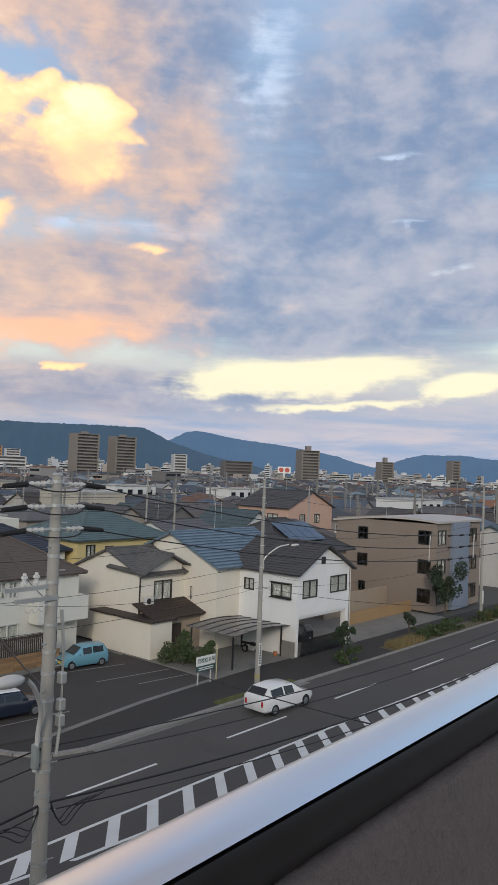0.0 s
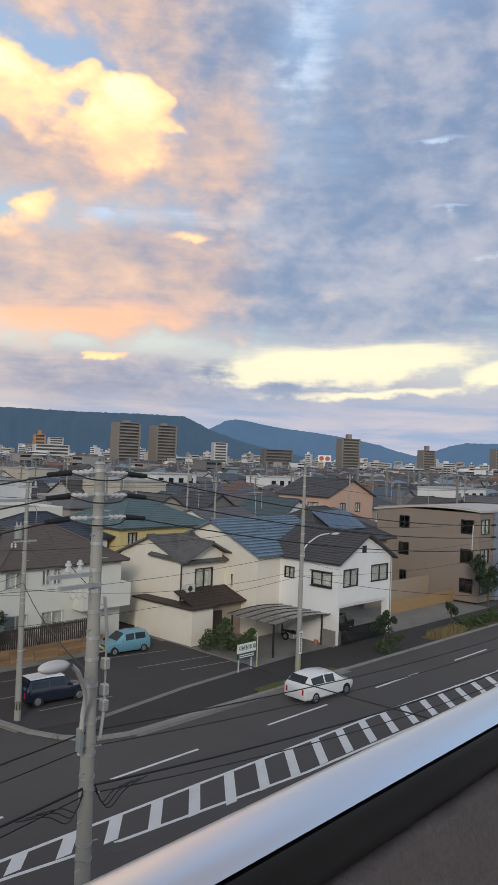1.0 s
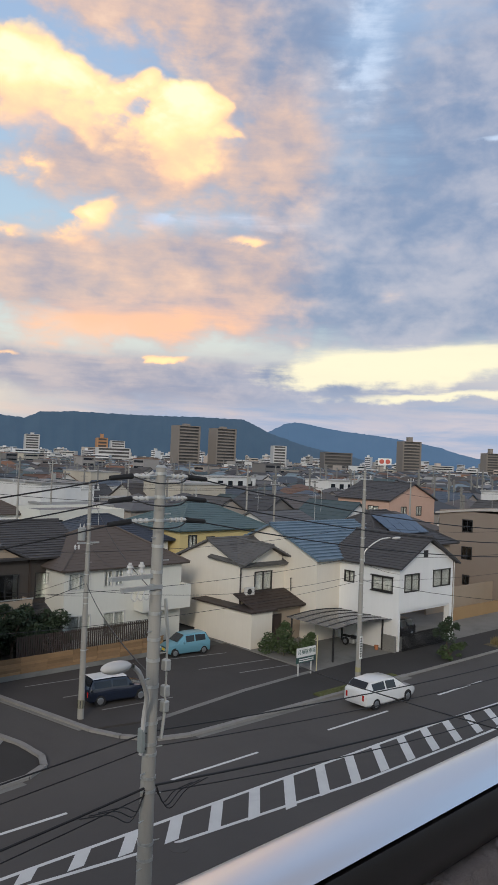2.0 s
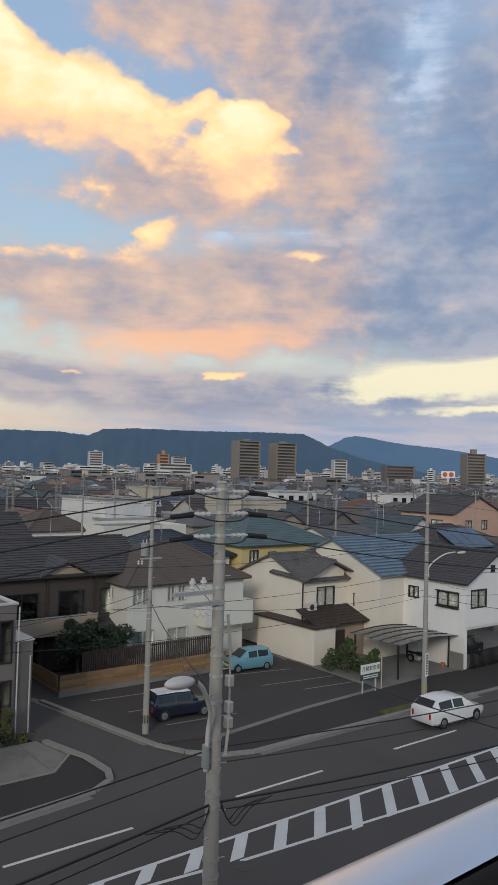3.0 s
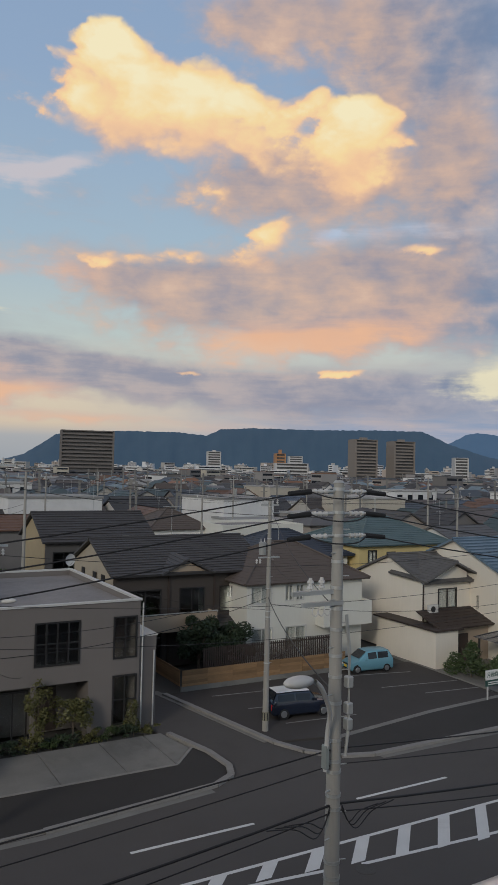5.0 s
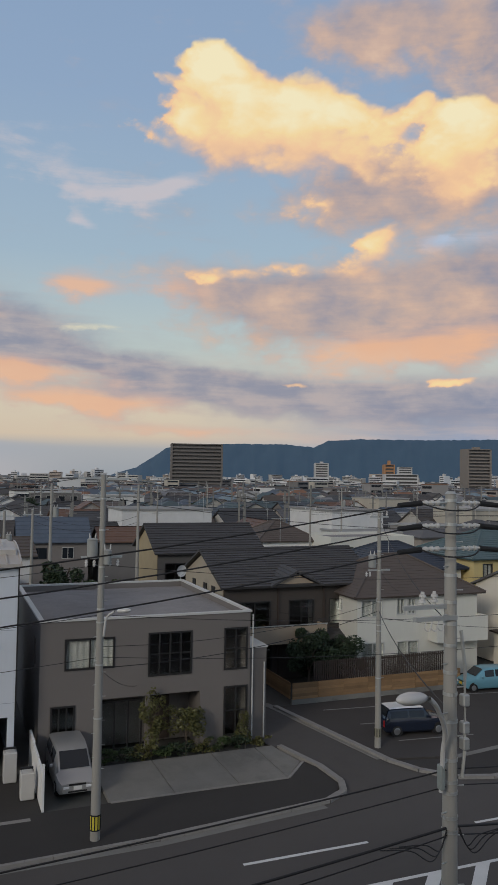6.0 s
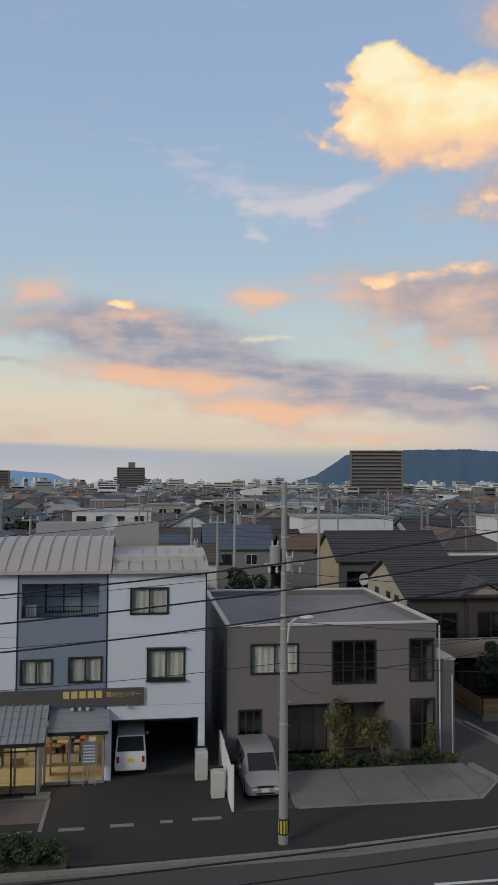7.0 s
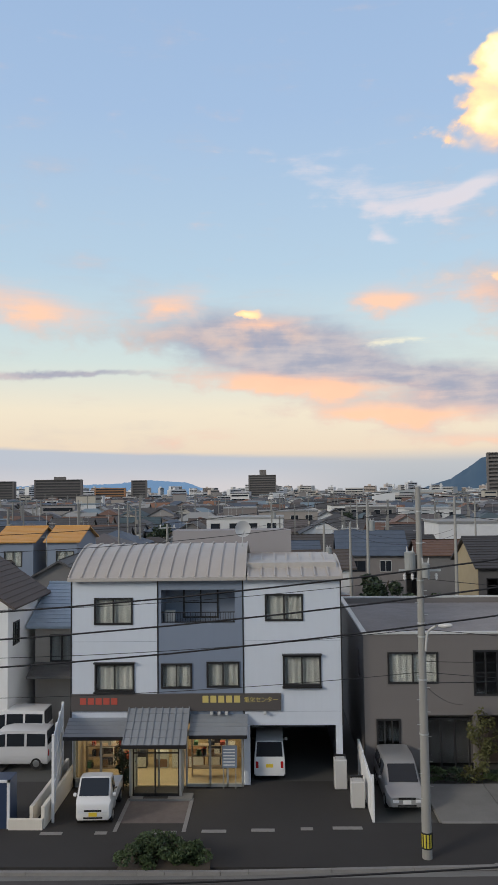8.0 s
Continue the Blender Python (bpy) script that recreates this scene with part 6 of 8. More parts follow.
crossarm(pole1, P1[0] - 0.4, P1[1] - 0.1, 11.15, 0.42, "x")
for k in range(2):
    insulator(pole1, P1[0] - 0.62 + 0.26 * k, P1[1], 11.39)
for k in range(3):
    bm = bmesh.new()
    tube(bm, smooth_line([(P1[0] - 0.62 + 0.14 * k, P1[1] - 0.12, 11.12), (P1[0] - 0.68 + 0.14 * k, P1[1] - 0.16, 11.0), (P1[0] - 0.6 + 0.14 * k, P1[1] - 0.18, 10.94), (P1[0] - 0.52 + 0.14 * k, P1[1] - 0.14, 11.06)]), 0.012)
    part("cutout_loop", bm, PORCELAIN, pole1)
bm = bmesh.new()
tube(bm, [(P1[0] + 0.17, P1[1] - 0.1, 10.9), (P1[0] + 0.26, P1[1] - 0.1, 10.2), (P1[0] + 0.26, P1[1] - 0.1, 8.7), (P1[0] + 0.2, P1[1] - 0.1, 8.2)], 0.035)
part("cable_riser", bm, STEEL, pole1)
for z in (9.0, 9.5, 8.7):
    part("cable_box", round_box(P1[0] + 0.18, P1[1] - 0.18, z, P1[0] + 0.32, P1[1] - 0.02, z + 0.22, 0.02), STEEL, pole1)
part("meter_box", round_box(P1[0] - 0.34, P1[1] - 0.2, 8.05, P1[0] - 0.24, P1[1] - 0.06, 8.5, 0.015), surface("weathered_green_box", (0.26, 0.29, 0.28), 0.6, 0.15), pole1)


def street_lamp(ob, foot, points, head, material=STEEL, size=(0.62, 0.24)):
    """A curved arm with an egg-shaped lamp head, fixed to a pole."""
    bm = bmesh.new()
    tube(bm, smooth_line(points), 0.045, 8)
    arm = part("lamp_arm", bm, PORCELAIN, ob)
    bm = bmesh.new()
    bmesh.ops.create_uvsphere(bm, u_segments=16, v_segments=10, radius=1)
    way = Vector(head) - Vector(points[-1])
    turn = Matrix.Rotation(math.atan2(way.y, way.x), 4, "Z")
    bmesh.ops.transform(bm, matrix=Matrix.Translation(head) @ turn @ Matrix.Rotation(-0.1, 4, "Y") @ Matrix.Diagonal((size[0] / 2, size[1] / 2, size[1] * 0.36, 1)), verts=bm.verts)
    part("lamp_head", bm, PORCELAIN, arm, "pale egg-shaped lamp head", smooth=True)
    return arm


street_lamp(pole1, P1, [(P1[0] - 0.28, P1[1] - 0.12, 8.0), (P1[0] - 0.3, P1[1] - 0.2, 8.75), (P1[0] - 0.42, P1[1] - 0.42, 9.2), (P1[0] - 0.85, P1[1] - 0.8, 9.75), (P1[0] - 1.15, P1[1] - 0.98, 10.0)], (P1[0] - 1.6, P1[1] - 1.15, 10.08), size=(0.8, 0.3))

P3 = (5.6, 29.45)
pole3 = utility_pole(*P3, 13.75, 0.1, "pale concrete utility pole with transformers and a yellow-black guard", bands=(4.5, 6.5, 8.1, 8.6, 10.2, 10.6, 11.6, 12.8))
transformer(pole3, P3[0] - 0.36, P3[1], 10.55, 0.21, 0.7), transformer(pole3, P3[0] + 0.16, P3[1] - 0.3, 10.35, 0.15, 0.5)
crossarm(pole3, *P3, 10.6, 0.75, "x"), crossarm(pole3, *P3, 13.6, 0.95, "x"), crossarm(pole3, *P3, 12.8, 0.6, "x")
for k in (-0.9, -0.45, 0.5, 0.9):
    insulator(pole3, P3[0] + k, P3[1], 13.64)
for k in (-0.6, -0.3, 0.3, 0.6):
    insulator(pole3, P3[0] + k, P3[1] - 0.1, 10.25)
street_lamp(pole3, P3, [(P3[0] + 0.12, P3[1] - 0.1, 7.6), (P3[0] + 0.2, P3[1] - 0.2, 8.3), (P3[0] + 0.45, P3[1] - 0.5, 8.6)], (P3[0] + 0.75, P3[1] - 0.7, 8.64), size=(0.6, 0.26))
GUARD_Y = surface("yellow_guard", (0.62, 0.52, 0.06), 0.6, 0.15, 5, 20, 0.05)
part("guard", band(*P3, 0.42, 0.2, 0.52), GUARD_Y, pole3)
for k in range(10):
    a = 2 * math.pi * k / 10
    part("guard_stripe", boxes((P3[0] + 0.2 * math.cos(a) - 0.018, P3[1] + 0.2 * math.sin(a) - 0.018, 0.44, P3[0] + 0.2 * math.cos(a) + 0.018, P3[1] + 0.2 * math.sin(a) + 0.018, 0.92)), RUBBER, pole3)
for z in (0.38, 0.92):
    part("guard_edge", band(*P3, z, 0.206, 0.05), RUBBER, pole3)
PL = (21.0, 34.65)
poleL = utility_pole(*PL, 12.15, 0.09, "pale concrete utility pole at the car park corner", bands=(3.5, 5.9, 6.2, 7.4, 9.0, 10.0, 10.9, 11.7))
transformer(poleL, PL[0] - 0.4, PL[1], 9.2, 0.2, 0.6)
crossarm(poleL, *PL, 9.05, 0.6, "x"), crossarm(poleL, *PL, 11.8, 0.5, "x")
for k in (-0.45, 0.1, 0.45):
    insulator(poleL, PL[0] + k, PL[1], 11.84)
for k in (-0.8, -0.6):
    insulator(poleL, PL[0] + k, PL[1] - 0.1, 8.75)
part("guard", band(*PL, 0.55, 0.185, 0.45), surface("worn_guard", (0.22, 0.21, 0.16), 0.7, 0.2), poleL)
for k in range(8):
    a = 2 * math.pi * k / 8
    part("guard_stripe", boxes((PL[0] + 0.184 * math.cos(a) - 0.015, PL[1] + 0.184 * math.sin(a) - 0.015, 0.58, PL[0] + 0.184 * math.cos(a) + 0.015, PL[1] + 0.184 * math.sin(a) + 0.015, 0.97)), RUBBER, poleL)
P2 = (39.15, 31.15)
pole2 = utility_pole(*P2, 13.2, 0.095, "pale concrete utility pole with a paper notice and street lamp", bands=(4.0, 6.0, 7.5, 8.9, 10.5, 12.0, 12.7))
street_lamp(pole2, P2, [(P2[0] + 0.1, P2[1] - 0.1, 7.4), (P2[0] + 0.12, P2[1] - 0.15, 8.1), (P2[0] + 0.9, P2[1] - 0.6, 8.8), (P2[0] + 1.7, P2[1] - 0.9, 8.98)], (P2[0] + 2.1, P2[1] - 1.1, 8.95))
crossarm(pole2, *P2, 12.7, 0.7, "x")
for k in (-0.6, 0, 0.6):
    insulator(pole2, P2[0] + k, P2[1], 12.74)
part("notice", boxes((P2[0] - 0.17, P2[1] - 0.2, 1.2, P2[0] + 0.12, P2[1] - 0.19, 2.65)), PLATE_W, pole2, "white paper notice with dark writing")
for k in range(8):
    part("notice_writing", boxes((P2[0] - 0.1, P2[1] - 0.204, 1.32 + 0.16 * k, P2[0] + 0.05, P2[1] - 0.2, 1.42 + 0.16 * k)), BLACK, pole2)
part("guard", band(*P2, 0.35, 0.19, 0.3), surface("faded_guard", (0.34, 0.31, 0.16), 0.7, 0.2), pole2)
P4 = (75.4, 31.4)
pole4 = utility_pole(*P4, 13.0, 0.095, "pale concrete utility pole beside the brown apartments", bolts=False, bands=(6.0, 9.0, 11.0))
crossarm(pole4, *P4, 12.6, 0.7, "x")
part("notice", boxes((P4[0] - 0.2, P4[1] - 0.21, 1.3, P4[0] + 0.12, P4[1] - 0.2, 2.6)), PLATE_W, pole4)
PR, PW = (48.5, 12.1), (-31.0, 12.1)
for x, y in (PR, PW):
    utility_pole(x, y, 13.45, 0.1, "pale concrete utility pole on the near side of the road", bolts=False)
far_poles = ((6.3, 62, 11), (7.7, 62, 13), (14.7, 62, 13), (4.2, 62, 10.9), (61.7, 62, 11.4), (69.4, 75, 13.1), (36.8, 75, 10.8), (-9, 66, 11), (25, 95, 12.5), (52, 96, 12.5), (88, 62, 12), (110, 90, 12.5), (-20, 100, 12), (0, 105, 12.5), (74, 110, 12.5), (130, 66, 12), (40, 120, 12.5), (95, 128, 12.5), (14, 126, 12.5), (-33, 130, 12.5))
for i, (x, y, h) in enumerate(far_poles):
    ob = utility_pole(x, y, h, 0.09, "slim concrete utility pole among the houses", bolts=False, group="poles among the houses")
    crossarm(ob, x, y, h - 0.4, 0.7, "x")
    if i % 2:
        transformer(ob, x + 0.35, y, h - 2.6)
    for k in (-0.6, 0.6):
        insulator(ob, x + k, y, h - 0.36)

# three high-tension wires along the near footway, low-tension and telephone cables beneath
for z in (12.42, 12.85, 13.28):
    wire(hang((P1[0] - 0.7, P1[1], z), (PW[0], PW[1], z), 1.68), 0.014)
    wire(hang((P1[0] + 0.7, P1[1], z), (PR[0], PR[1], z), 1.68), 0.014)
for x in (24.5, 28.2, 32.0):
    bm = bmesh.new()
    d = 1.68 * 4 * ((x - 9.6) / 38.9) * (1 - (x - 9.6) / 38.9)
    cyl(bm, (x, 12.09, 12.4 - d), (x + 0.05, 12.09, 13.3 - d), 0.018, 0.018, 6)
    solid("wire_spacer", bm, PORCELAIN, "white rod spacer between overhead wires", "spacer", "wire spacers")
for x in (26.0, 27.0, 27.8):
    for z in (12.42, 12.85, 13.28):
        d = 1.68 * 4 * ((x - 9.6) / 38.9) * (1 - (x - 9.6) / 38.9)
        bm = bmesh.new()
        cyl(bm, (x, 12.09, z - d), (x + 0.28, 12.09, z - d), 0.04, 0.03, 7)
        solid("wire_clamp", bm, RUBBER, "dark clamp cover on an overhead wire", "clamp", "wire clamps")
for z, sag, r in ((8.35, 0.9, 0.016), (8.05, 1.0, 0.012), (7.3, 1.1, 0.026), (7.15, 1.35, 0.014)):
    wire(hang((P1[0] - 0.12, P1[1] - 0.05, z), (PW[0], PW[1], z + 0.2), sag), r)
    wire(hang((P1[0] + 0.12, P1[1] - 0.05, z), (PR[0], PR[1], z + 0.2), sag), r)
for s in (-1, 1):
    for k in range(3):
        bm = bmesh.new()
        tube(bm, smooth_line([(P1[0] + s * 0.14, P1[1] - 0.1, 7.3 - 0.05 * k), (P1[0] + s * (0.3 + 0.08 * k), P1[1] - 0.12, 6.95 - 0.08 * k), (P1[0] + s * (0.6 + 0.15 * k), P1[1] - 0.08, 7.08 - 0.03 * k), (P1[0] + s * (1.1 + 0.2 * k), P1[1] - 0.02, 7.1)]), 0.011)
        part("cable_loop", bm, CABLE, pole1)
for z, sag in ((13.75, 1.7), (12.9, 1.5), (10.3, 1.1), (8.4, 1.0), (6.8, 0.9)):
    wire(hang((P3[0], P3[1], z), (-33, 29.3, z), sag), 0.012)
    wire(hang((P3[0], P3[1], z), (P2[0], P2[1], z - 0.6), sag * 0.8), 0.012)
    wire(hang((P2[0], P2[1], z - 0.6), (P4[0], P4[1], z - 0.8), sag * 0.8), 0.012)
wire(hang((PL[0], PL[1], 6.95), (P1[0] + 0.1, P1[1], 9.3), 0.35), 0.018)
wire(hang((PL[0], PL[1], 7.4), (P3[0], P3[1], 7.2), 0.5), 0.012)
wire(hang((PL[0], PL[1], 6.95), (P3[0], P3[1], 6.4), 0.5), 0.016)
wire(hang((PL[0], PL[1], 11.85), (P1[0], P1[1], 11.0), 0.5), 0.01)
wire(hang((PL[0], PL[1], 9.1), (30, 46, 5.8), 0.3), 0.009)
wire(hang((PL[0], PL[1], 6.3), (17.5, 49, 5.6), 0.3), 0.009)
wire(hang((PL[0], PL[1], 6.6), (P2[0], P2[1], 6.6), 0.7), 0.012)
wire(hang((P2[0], P2[1], 7.4), (46.7, 33.6, 5.7), 0.15), 0.009)
wire(hang((P3[0], P3[1], 6.4), (9.0, 37.5, 3.4), 0.25), 0.009)
# a thick cable that crosses the road to the near side
wire(hang((36.98, 34.2, 0.3), (13.9, -2.98, 9.1), 0.3), 0.03, "thick black service cable crossing over the road")
wire(hang((P2[0], P2[1], 6.2), (PR[0], PR[1], 7.3), 0.9), 0.014)
for a, b in (((14.7, 62, 12.5), (61.7, 62, 11)), ((7.7, 62, 12.6), (-9, 66, 10.6)), ((61.7, 62, 11), (88, 62, 11.6)), ((36.8, 75, 10.4), (69.4, 75, 12.6)), ((6.3, 62, 10.6), (14.7, 62, 10.5)), ((25, 95, 12), (52, 96, 12)), ((0, 105, 12), (25, 95, 12)), ((52, 96, 12), (110, 90, 12))):
    for k in (0, 0.5):
        wire(hang((a[0], a[1], a[2] - k), (b[0], b[1], b[2] - k), 0.8), 0.012)

# ---------------------------------------------------------------- vehicles
def paint(name, colour, rough=0.25, metal=0.0):
    return plain(name, colour, rough, metal, coat=0.6)


TYRE, RIM = RUBBER, plain("alloy_rim", (0.45, 0.46, 0.47), 0.35, 0.9)
LAMP_R, LAMP_W = plain("red_lamp_lens", (0.45, 0.02, 0.02), 0.2), plain("clear_lamp_lens", (0.75, 0.76, 0.78), 0.12)


def car(name, label, colour, stations, wheels, at, turn, roof=None, plate=PLATE_W, rails=True, glass_from=None, category="car"):
    """A vehicle from cross-sections along its length (x forward): x, half width, sill, belt, roof height, roof half width.
    Stations whose roof stands well over the belt make up the cabin, whose sides are glazed."""
    ob = thing(name, (0, 0, 0), label, category)
    bm = bmesh.new()
    rings = []
    for x, w, zl, zb, zr, wr in stations:
        half = [(w * 0.9, zl), (w, zl + 0.1), (w * 1.0, (zl + zb) / 2 + 0.05), (w * 0.985, zb), (wr, zr - 0.03), (wr * 0.8, zr), (0, zr + 0.015)]
        ring = [bm.verts.new((x, y, z)) for y, z in half] + [bm.verts.new((x, -y, z)) for y, z in half[-2::-1]]
        rings.append(ring)
    n = len(rings[0])
    for a, b in zip(rings, rings[1:]):
        for i in range(n - 1):
            bm.faces.new((a[i], a[i + 1], b[i + 1], b[i]))
        bm.faces.new((a[n - 1], a[0], b[0], b[n - 1]))
    bm.faces.new(rings[0]), bm.faces.new(rings[-1][::-1])
    body = part("body", bm, colour, ob, smooth=True)
    body.data.set_sharp_from_angle(angle=radians(38))
    cabin = [i for i, s in enumerate(stations) if s[4] - s[3] > 0.22]
    for i, j in zip(cabin, cabin[1:]):
        a, b = stations[i], stations[j]
        if b[0] - a[0] < 0.25:
            continue
        for s in (1, -1):
            pts = []
            for f, g in ((0.06, 0.1), (0.94, 0.1), (0.94, 0.84), (0.06, 0.84)):
                x = a[0] + (b[0] - a[0]) * f
                w = a[1] + (b[1] - a[1]) * f
                zb, zr, wr = (a[k] + (b[k] - a[k]) * f for k in (3, 4, 5))
                y = w * 0.985 + (wr - w * 0.985) * g
                pts.append((x, s * (y + 0.006), zb + (zr - 0.03 - zb) * g))
            bm = bmesh.new()
            extrude(bm, pts, (0, s * 0.006, 0))
            part("side_window", bm, DARKGLASS, ob)

    def across(i, j, name, lo=0.08, hi=0.92):
        """A screen between the belt of station i and the roof of station j."""
        a, b = stations[i], stations[j]
        pts = []
        push = 0.012 if b[0] < a[0] else -0.012
        for g, k in ((lo, 1), (lo, -1), (hi, -1), (hi, 1)):
            x = a[0] + (b[0] - a[0]) * g
            z = a[4] + (b[4] - a[4]) * g
            w = (a[5] + (b[5] - a[5]) * g) * 0.9
            pts.append((x + push, k * w, z + 0.018))
        bm = bmesh.new()
        extrude(bm, pts, (0.004 if push > 0 else -0.004, 0, 0.006))
        part(name, bm, DARKGLASS, ob)

    across(cabin[-1] + 1, cabin[-1], "windscreen")
    if cabin[0] > 0:
        across(cabin[0] - 1, cabin[0], "rear_window")
    if roof:
        bm = bmesh.new()
        rows = []
        for k, i in enumerate(cabin):
            x, wr, zr = stations[i][0], stations[i][5], stations[i][4]
            x += 0.03 if k == 0 else (-0.03 if i == cabin[-1] else 0)
            rows.append([bm.verts.new((x, f * wr * 0.97, zr + 0.04 + (0.012 if abs(f) < 0.9 else -0.016))) for f in (-1, -0.8, 0, 0.8, 1)])
        for p, q in zip(rows, rows[1:]):
            for i in range(4):
                bm.faces.new((p[i], p[i + 1], q[i + 1], q[i]))
        part("roof_panel", bm, roof, ob, "white roof")
    wide = max(s[1] for s in stations)
    for x, r in wheels:
        for s in (1, -1):
            bm = bmesh.new()
            cyl(bm, (x, s * (wide - 0.19), r), (x, s * (wide + 0.006), r), r, r * 0.97, 20)
            wh = part("wheel", bm, TYRE, ob)
            bm = bmesh.new()
            cyl(bm, (x, s * (wide + 0.004), r), (x, s * (wide + 0.016), r), r * 0.64, r * 0.58, 16)
            part("rim", bm, RIM, wh)
            bm = bmesh.new()
            cyl(bm, (x, s * (wide - 0.25), r + 0.02), (x, s * (wide - 0.012), r + 0.02), r * 1.16, r * 1.16, 20)
            part("wheel_arch", bm, RUBBER, ob)
    f, b = stations[-1], stations[0]
    for s in (1, -1):
        part("headlight", round_box(f[0] - 0.12, s * f[1] * 0.72 - 0.14, f[3] - 0.2, f[0] + 0.015, s * f[1] * 0.72 + 0.14, f[3] - 0.06, 0.03), LAMP_W, ob)
        part("tail_light", round_box(b[0] - 0.015, s * b[1] * 0.84 - 0.07, b[3] - 0.3, b[0] + 0.1, s * b[1] * 0.84 + 0.07, b[3] + 0.02, 0.02), LAMP_R, ob)
        m = stations[cabin[-1]]
        part("door_mirror", round_box(m[0] + 0.15, s * (m[1] + 0.09) - 0.07, m[3] + 0.02, m[0] + 0.28, s * (m[1] + 0.09) + 0.07, m[3] + 0.16, 0.03), colour, ob)
    part("front_plate", boxes((f[0] + 0.005, -0.17, f[2] + 0.12, f[0] + 0.02, 0.17, f[2] + 0.28)), plate, ob)
    part("rear_plate", boxes((b[0] - 0.02, -0.17, b[2] + 0.3, b[0] - 0.005, 0.17, b[2] + 0.46)), plate, ob)
    part("grille", round_box(f[0] - 0.02, -f[1] * 0.55, f[2] + 0.3, f[0] + 0.012, f[1] * 0.55, f[2] + 0.38, 0.01), BLACK, ob)
    part("lower_grille", round_box(f[0] - 0.02, -f[1] * 0.6, f[2] + 0.02, f[0] + 0.012, f[1] * 0.6, f[2] + 0.09, 0.01), BLACK, ob)
    ob.matrix_basis = pose(*at, 0, 0, turn)
    return ob


HATCH = [(-1.7, 0.66, 0.3, 0.75, 0.85, 0.6), (-1.66, 0.72, 0.22, 0.85, 0.95, 0.64), (-1.32, 0.735, 0.2, 0.93, 1.47, 0.56), (-0.4, 0.735, 0.2, 0.9, 1.5, 0.56), (0.35, 0.735, 0.2, 0.88, 1.44, 0.55),
         (1.0, 0.73, 0.2, 0.86, 0.93, 0.62), (1.5, 0.7, 0.22, 0.74, 0.8, 0.55), (1.68, 0.6, 0.28, 0.66, 0.7, 0.48)]
MINI = [(-1.85, 0.7, 0.32, 0.8, 0.92, 0.66), (-1.78, 0.8, 0.24, 0.9, 1.0, 0.7), (-1.6, 0.84, 0.22, 0.95, 1.39, 0.64), (-0.5, 0.84, 0.2, 0.94, 1.42, 0.64), (0.45, 0.84, 0.2, 0.92, 1.39, 0.63),
        (0.8, 0.84, 0.2, 0.9, 0.96, 0.7), (1.5, 0.8, 0.22, 0.84, 0.88, 0.66), (1.8, 0.68, 0.3, 0.72, 0.76, 0.5)]
WAGON = [(-2.28, 0.72, 0.4, 0.85, 0.98, 0.66), (-2.2, 0.84, 0.26, 0.98, 1.12, 0.7), (-1.75, 0.875, 0.22, 1.02, 1.5, 0.62), (-0.6, 0.885, 0.2, 0.98, 1.57, 0.64), (0.35, 0.885, 0.2, 0.94, 1.5, 0.62),
         (1.25, 0.87, 0.2, 0.9, 0.98, 0.7), (1.9, 0.84, 0.22, 0.8, 0.84, 0.66), (2.3, 0.66, 0.3, 0.64, 0.68, 0.5)]
VAN = [(-1.68, 0.7, 0.34, 0.9, 1.0, 0.66), (-1.66, 0.73, 0.25, 1.0, 1.05, 0.7), (-1.6, 0.735, 0.22, 1.02, 1.84, 0.64), (-0.55, 0.735, 0.22, 1.02, 1.87, 0.65), (0.45, 0.735, 0.22, 1.02, 1.86, 0.65), (0.9, 0.735, 0.22, 1.0, 1.78, 0.62),
       (1.42, 0.73, 0.22, 0.96, 1.06, 0.66), (1.62, 0.7, 0.24, 0.86, 0.9, 0.62), (1.68, 0.64, 0.3, 0.72, 0.76, 0.56)]
MINIVAN = [(-2.15, 0.72, 0.36, 0.9, 1.0, 0.68), (-2.1, 0.83, 0.26, 1.0, 1.06, 0.72), (-1.9, 0.845, 0.22, 1.02, 1.6, 0.7), (-0.5, 0.845, 0.2, 1.0, 1.66, 0.7), (0.5, 0.845, 0.2, 0.96, 1.6, 0.66),
           (1.35, 0.84, 0.2, 0.9, 0.98, 0.7), (1.9, 0.8, 0.22, 0.8, 0.84, 0.62), (2.1, 0.66, 0.3, 0.66, 0.7, 0.5)]
WHITE_P, SILVER_P = paint("white_car_paint", (0.78, 0.78, 0.77)), paint("silver_car_paint", (0.42, 0.42, 0.42), 0.3, 0.4)
car("hatchback", "light blue small hatchback parked on the car park", paint("sky_blue_paint", (0.16, 0.37, 0.47), 0.3, 0.2), HATCH, ((-1.15, 0.28), (1.15, 0.28)), (33.55, 42.05, 0.01), 173, plate=PLATE_Y)
car("compact_car", "navy compact car with white roof on the car park", paint("navy_paint", (0.012, 0.018, 0.035), 0.2), MINI, ((-1.2, 0.3), (1.22, 0.3)), (24.1, 36.3, 0.01), -8, roof=WHITE_P)
car("estate_car", "white estate car driving on the road", WHITE_P, WAGON, ((-1.42, 0.31), (1.38, 0.31)), (36.3, 27.15, 0.0), -2)
car("small_van", "white small van parked inside the garage", WHITE_P, VAN, ((-1.1, 0.27), (1.15, 0.27)), (-0.26, 38.7, 0.0), 90, plate=PLATE_Y, category="van")
car("minivan", "silver minivan parked beside the grey house", SILVER_P, MINIVAN, ((-1.3, 0.3), (1.3, 0.3)), (5.55, 35.4, 0.0), -90)
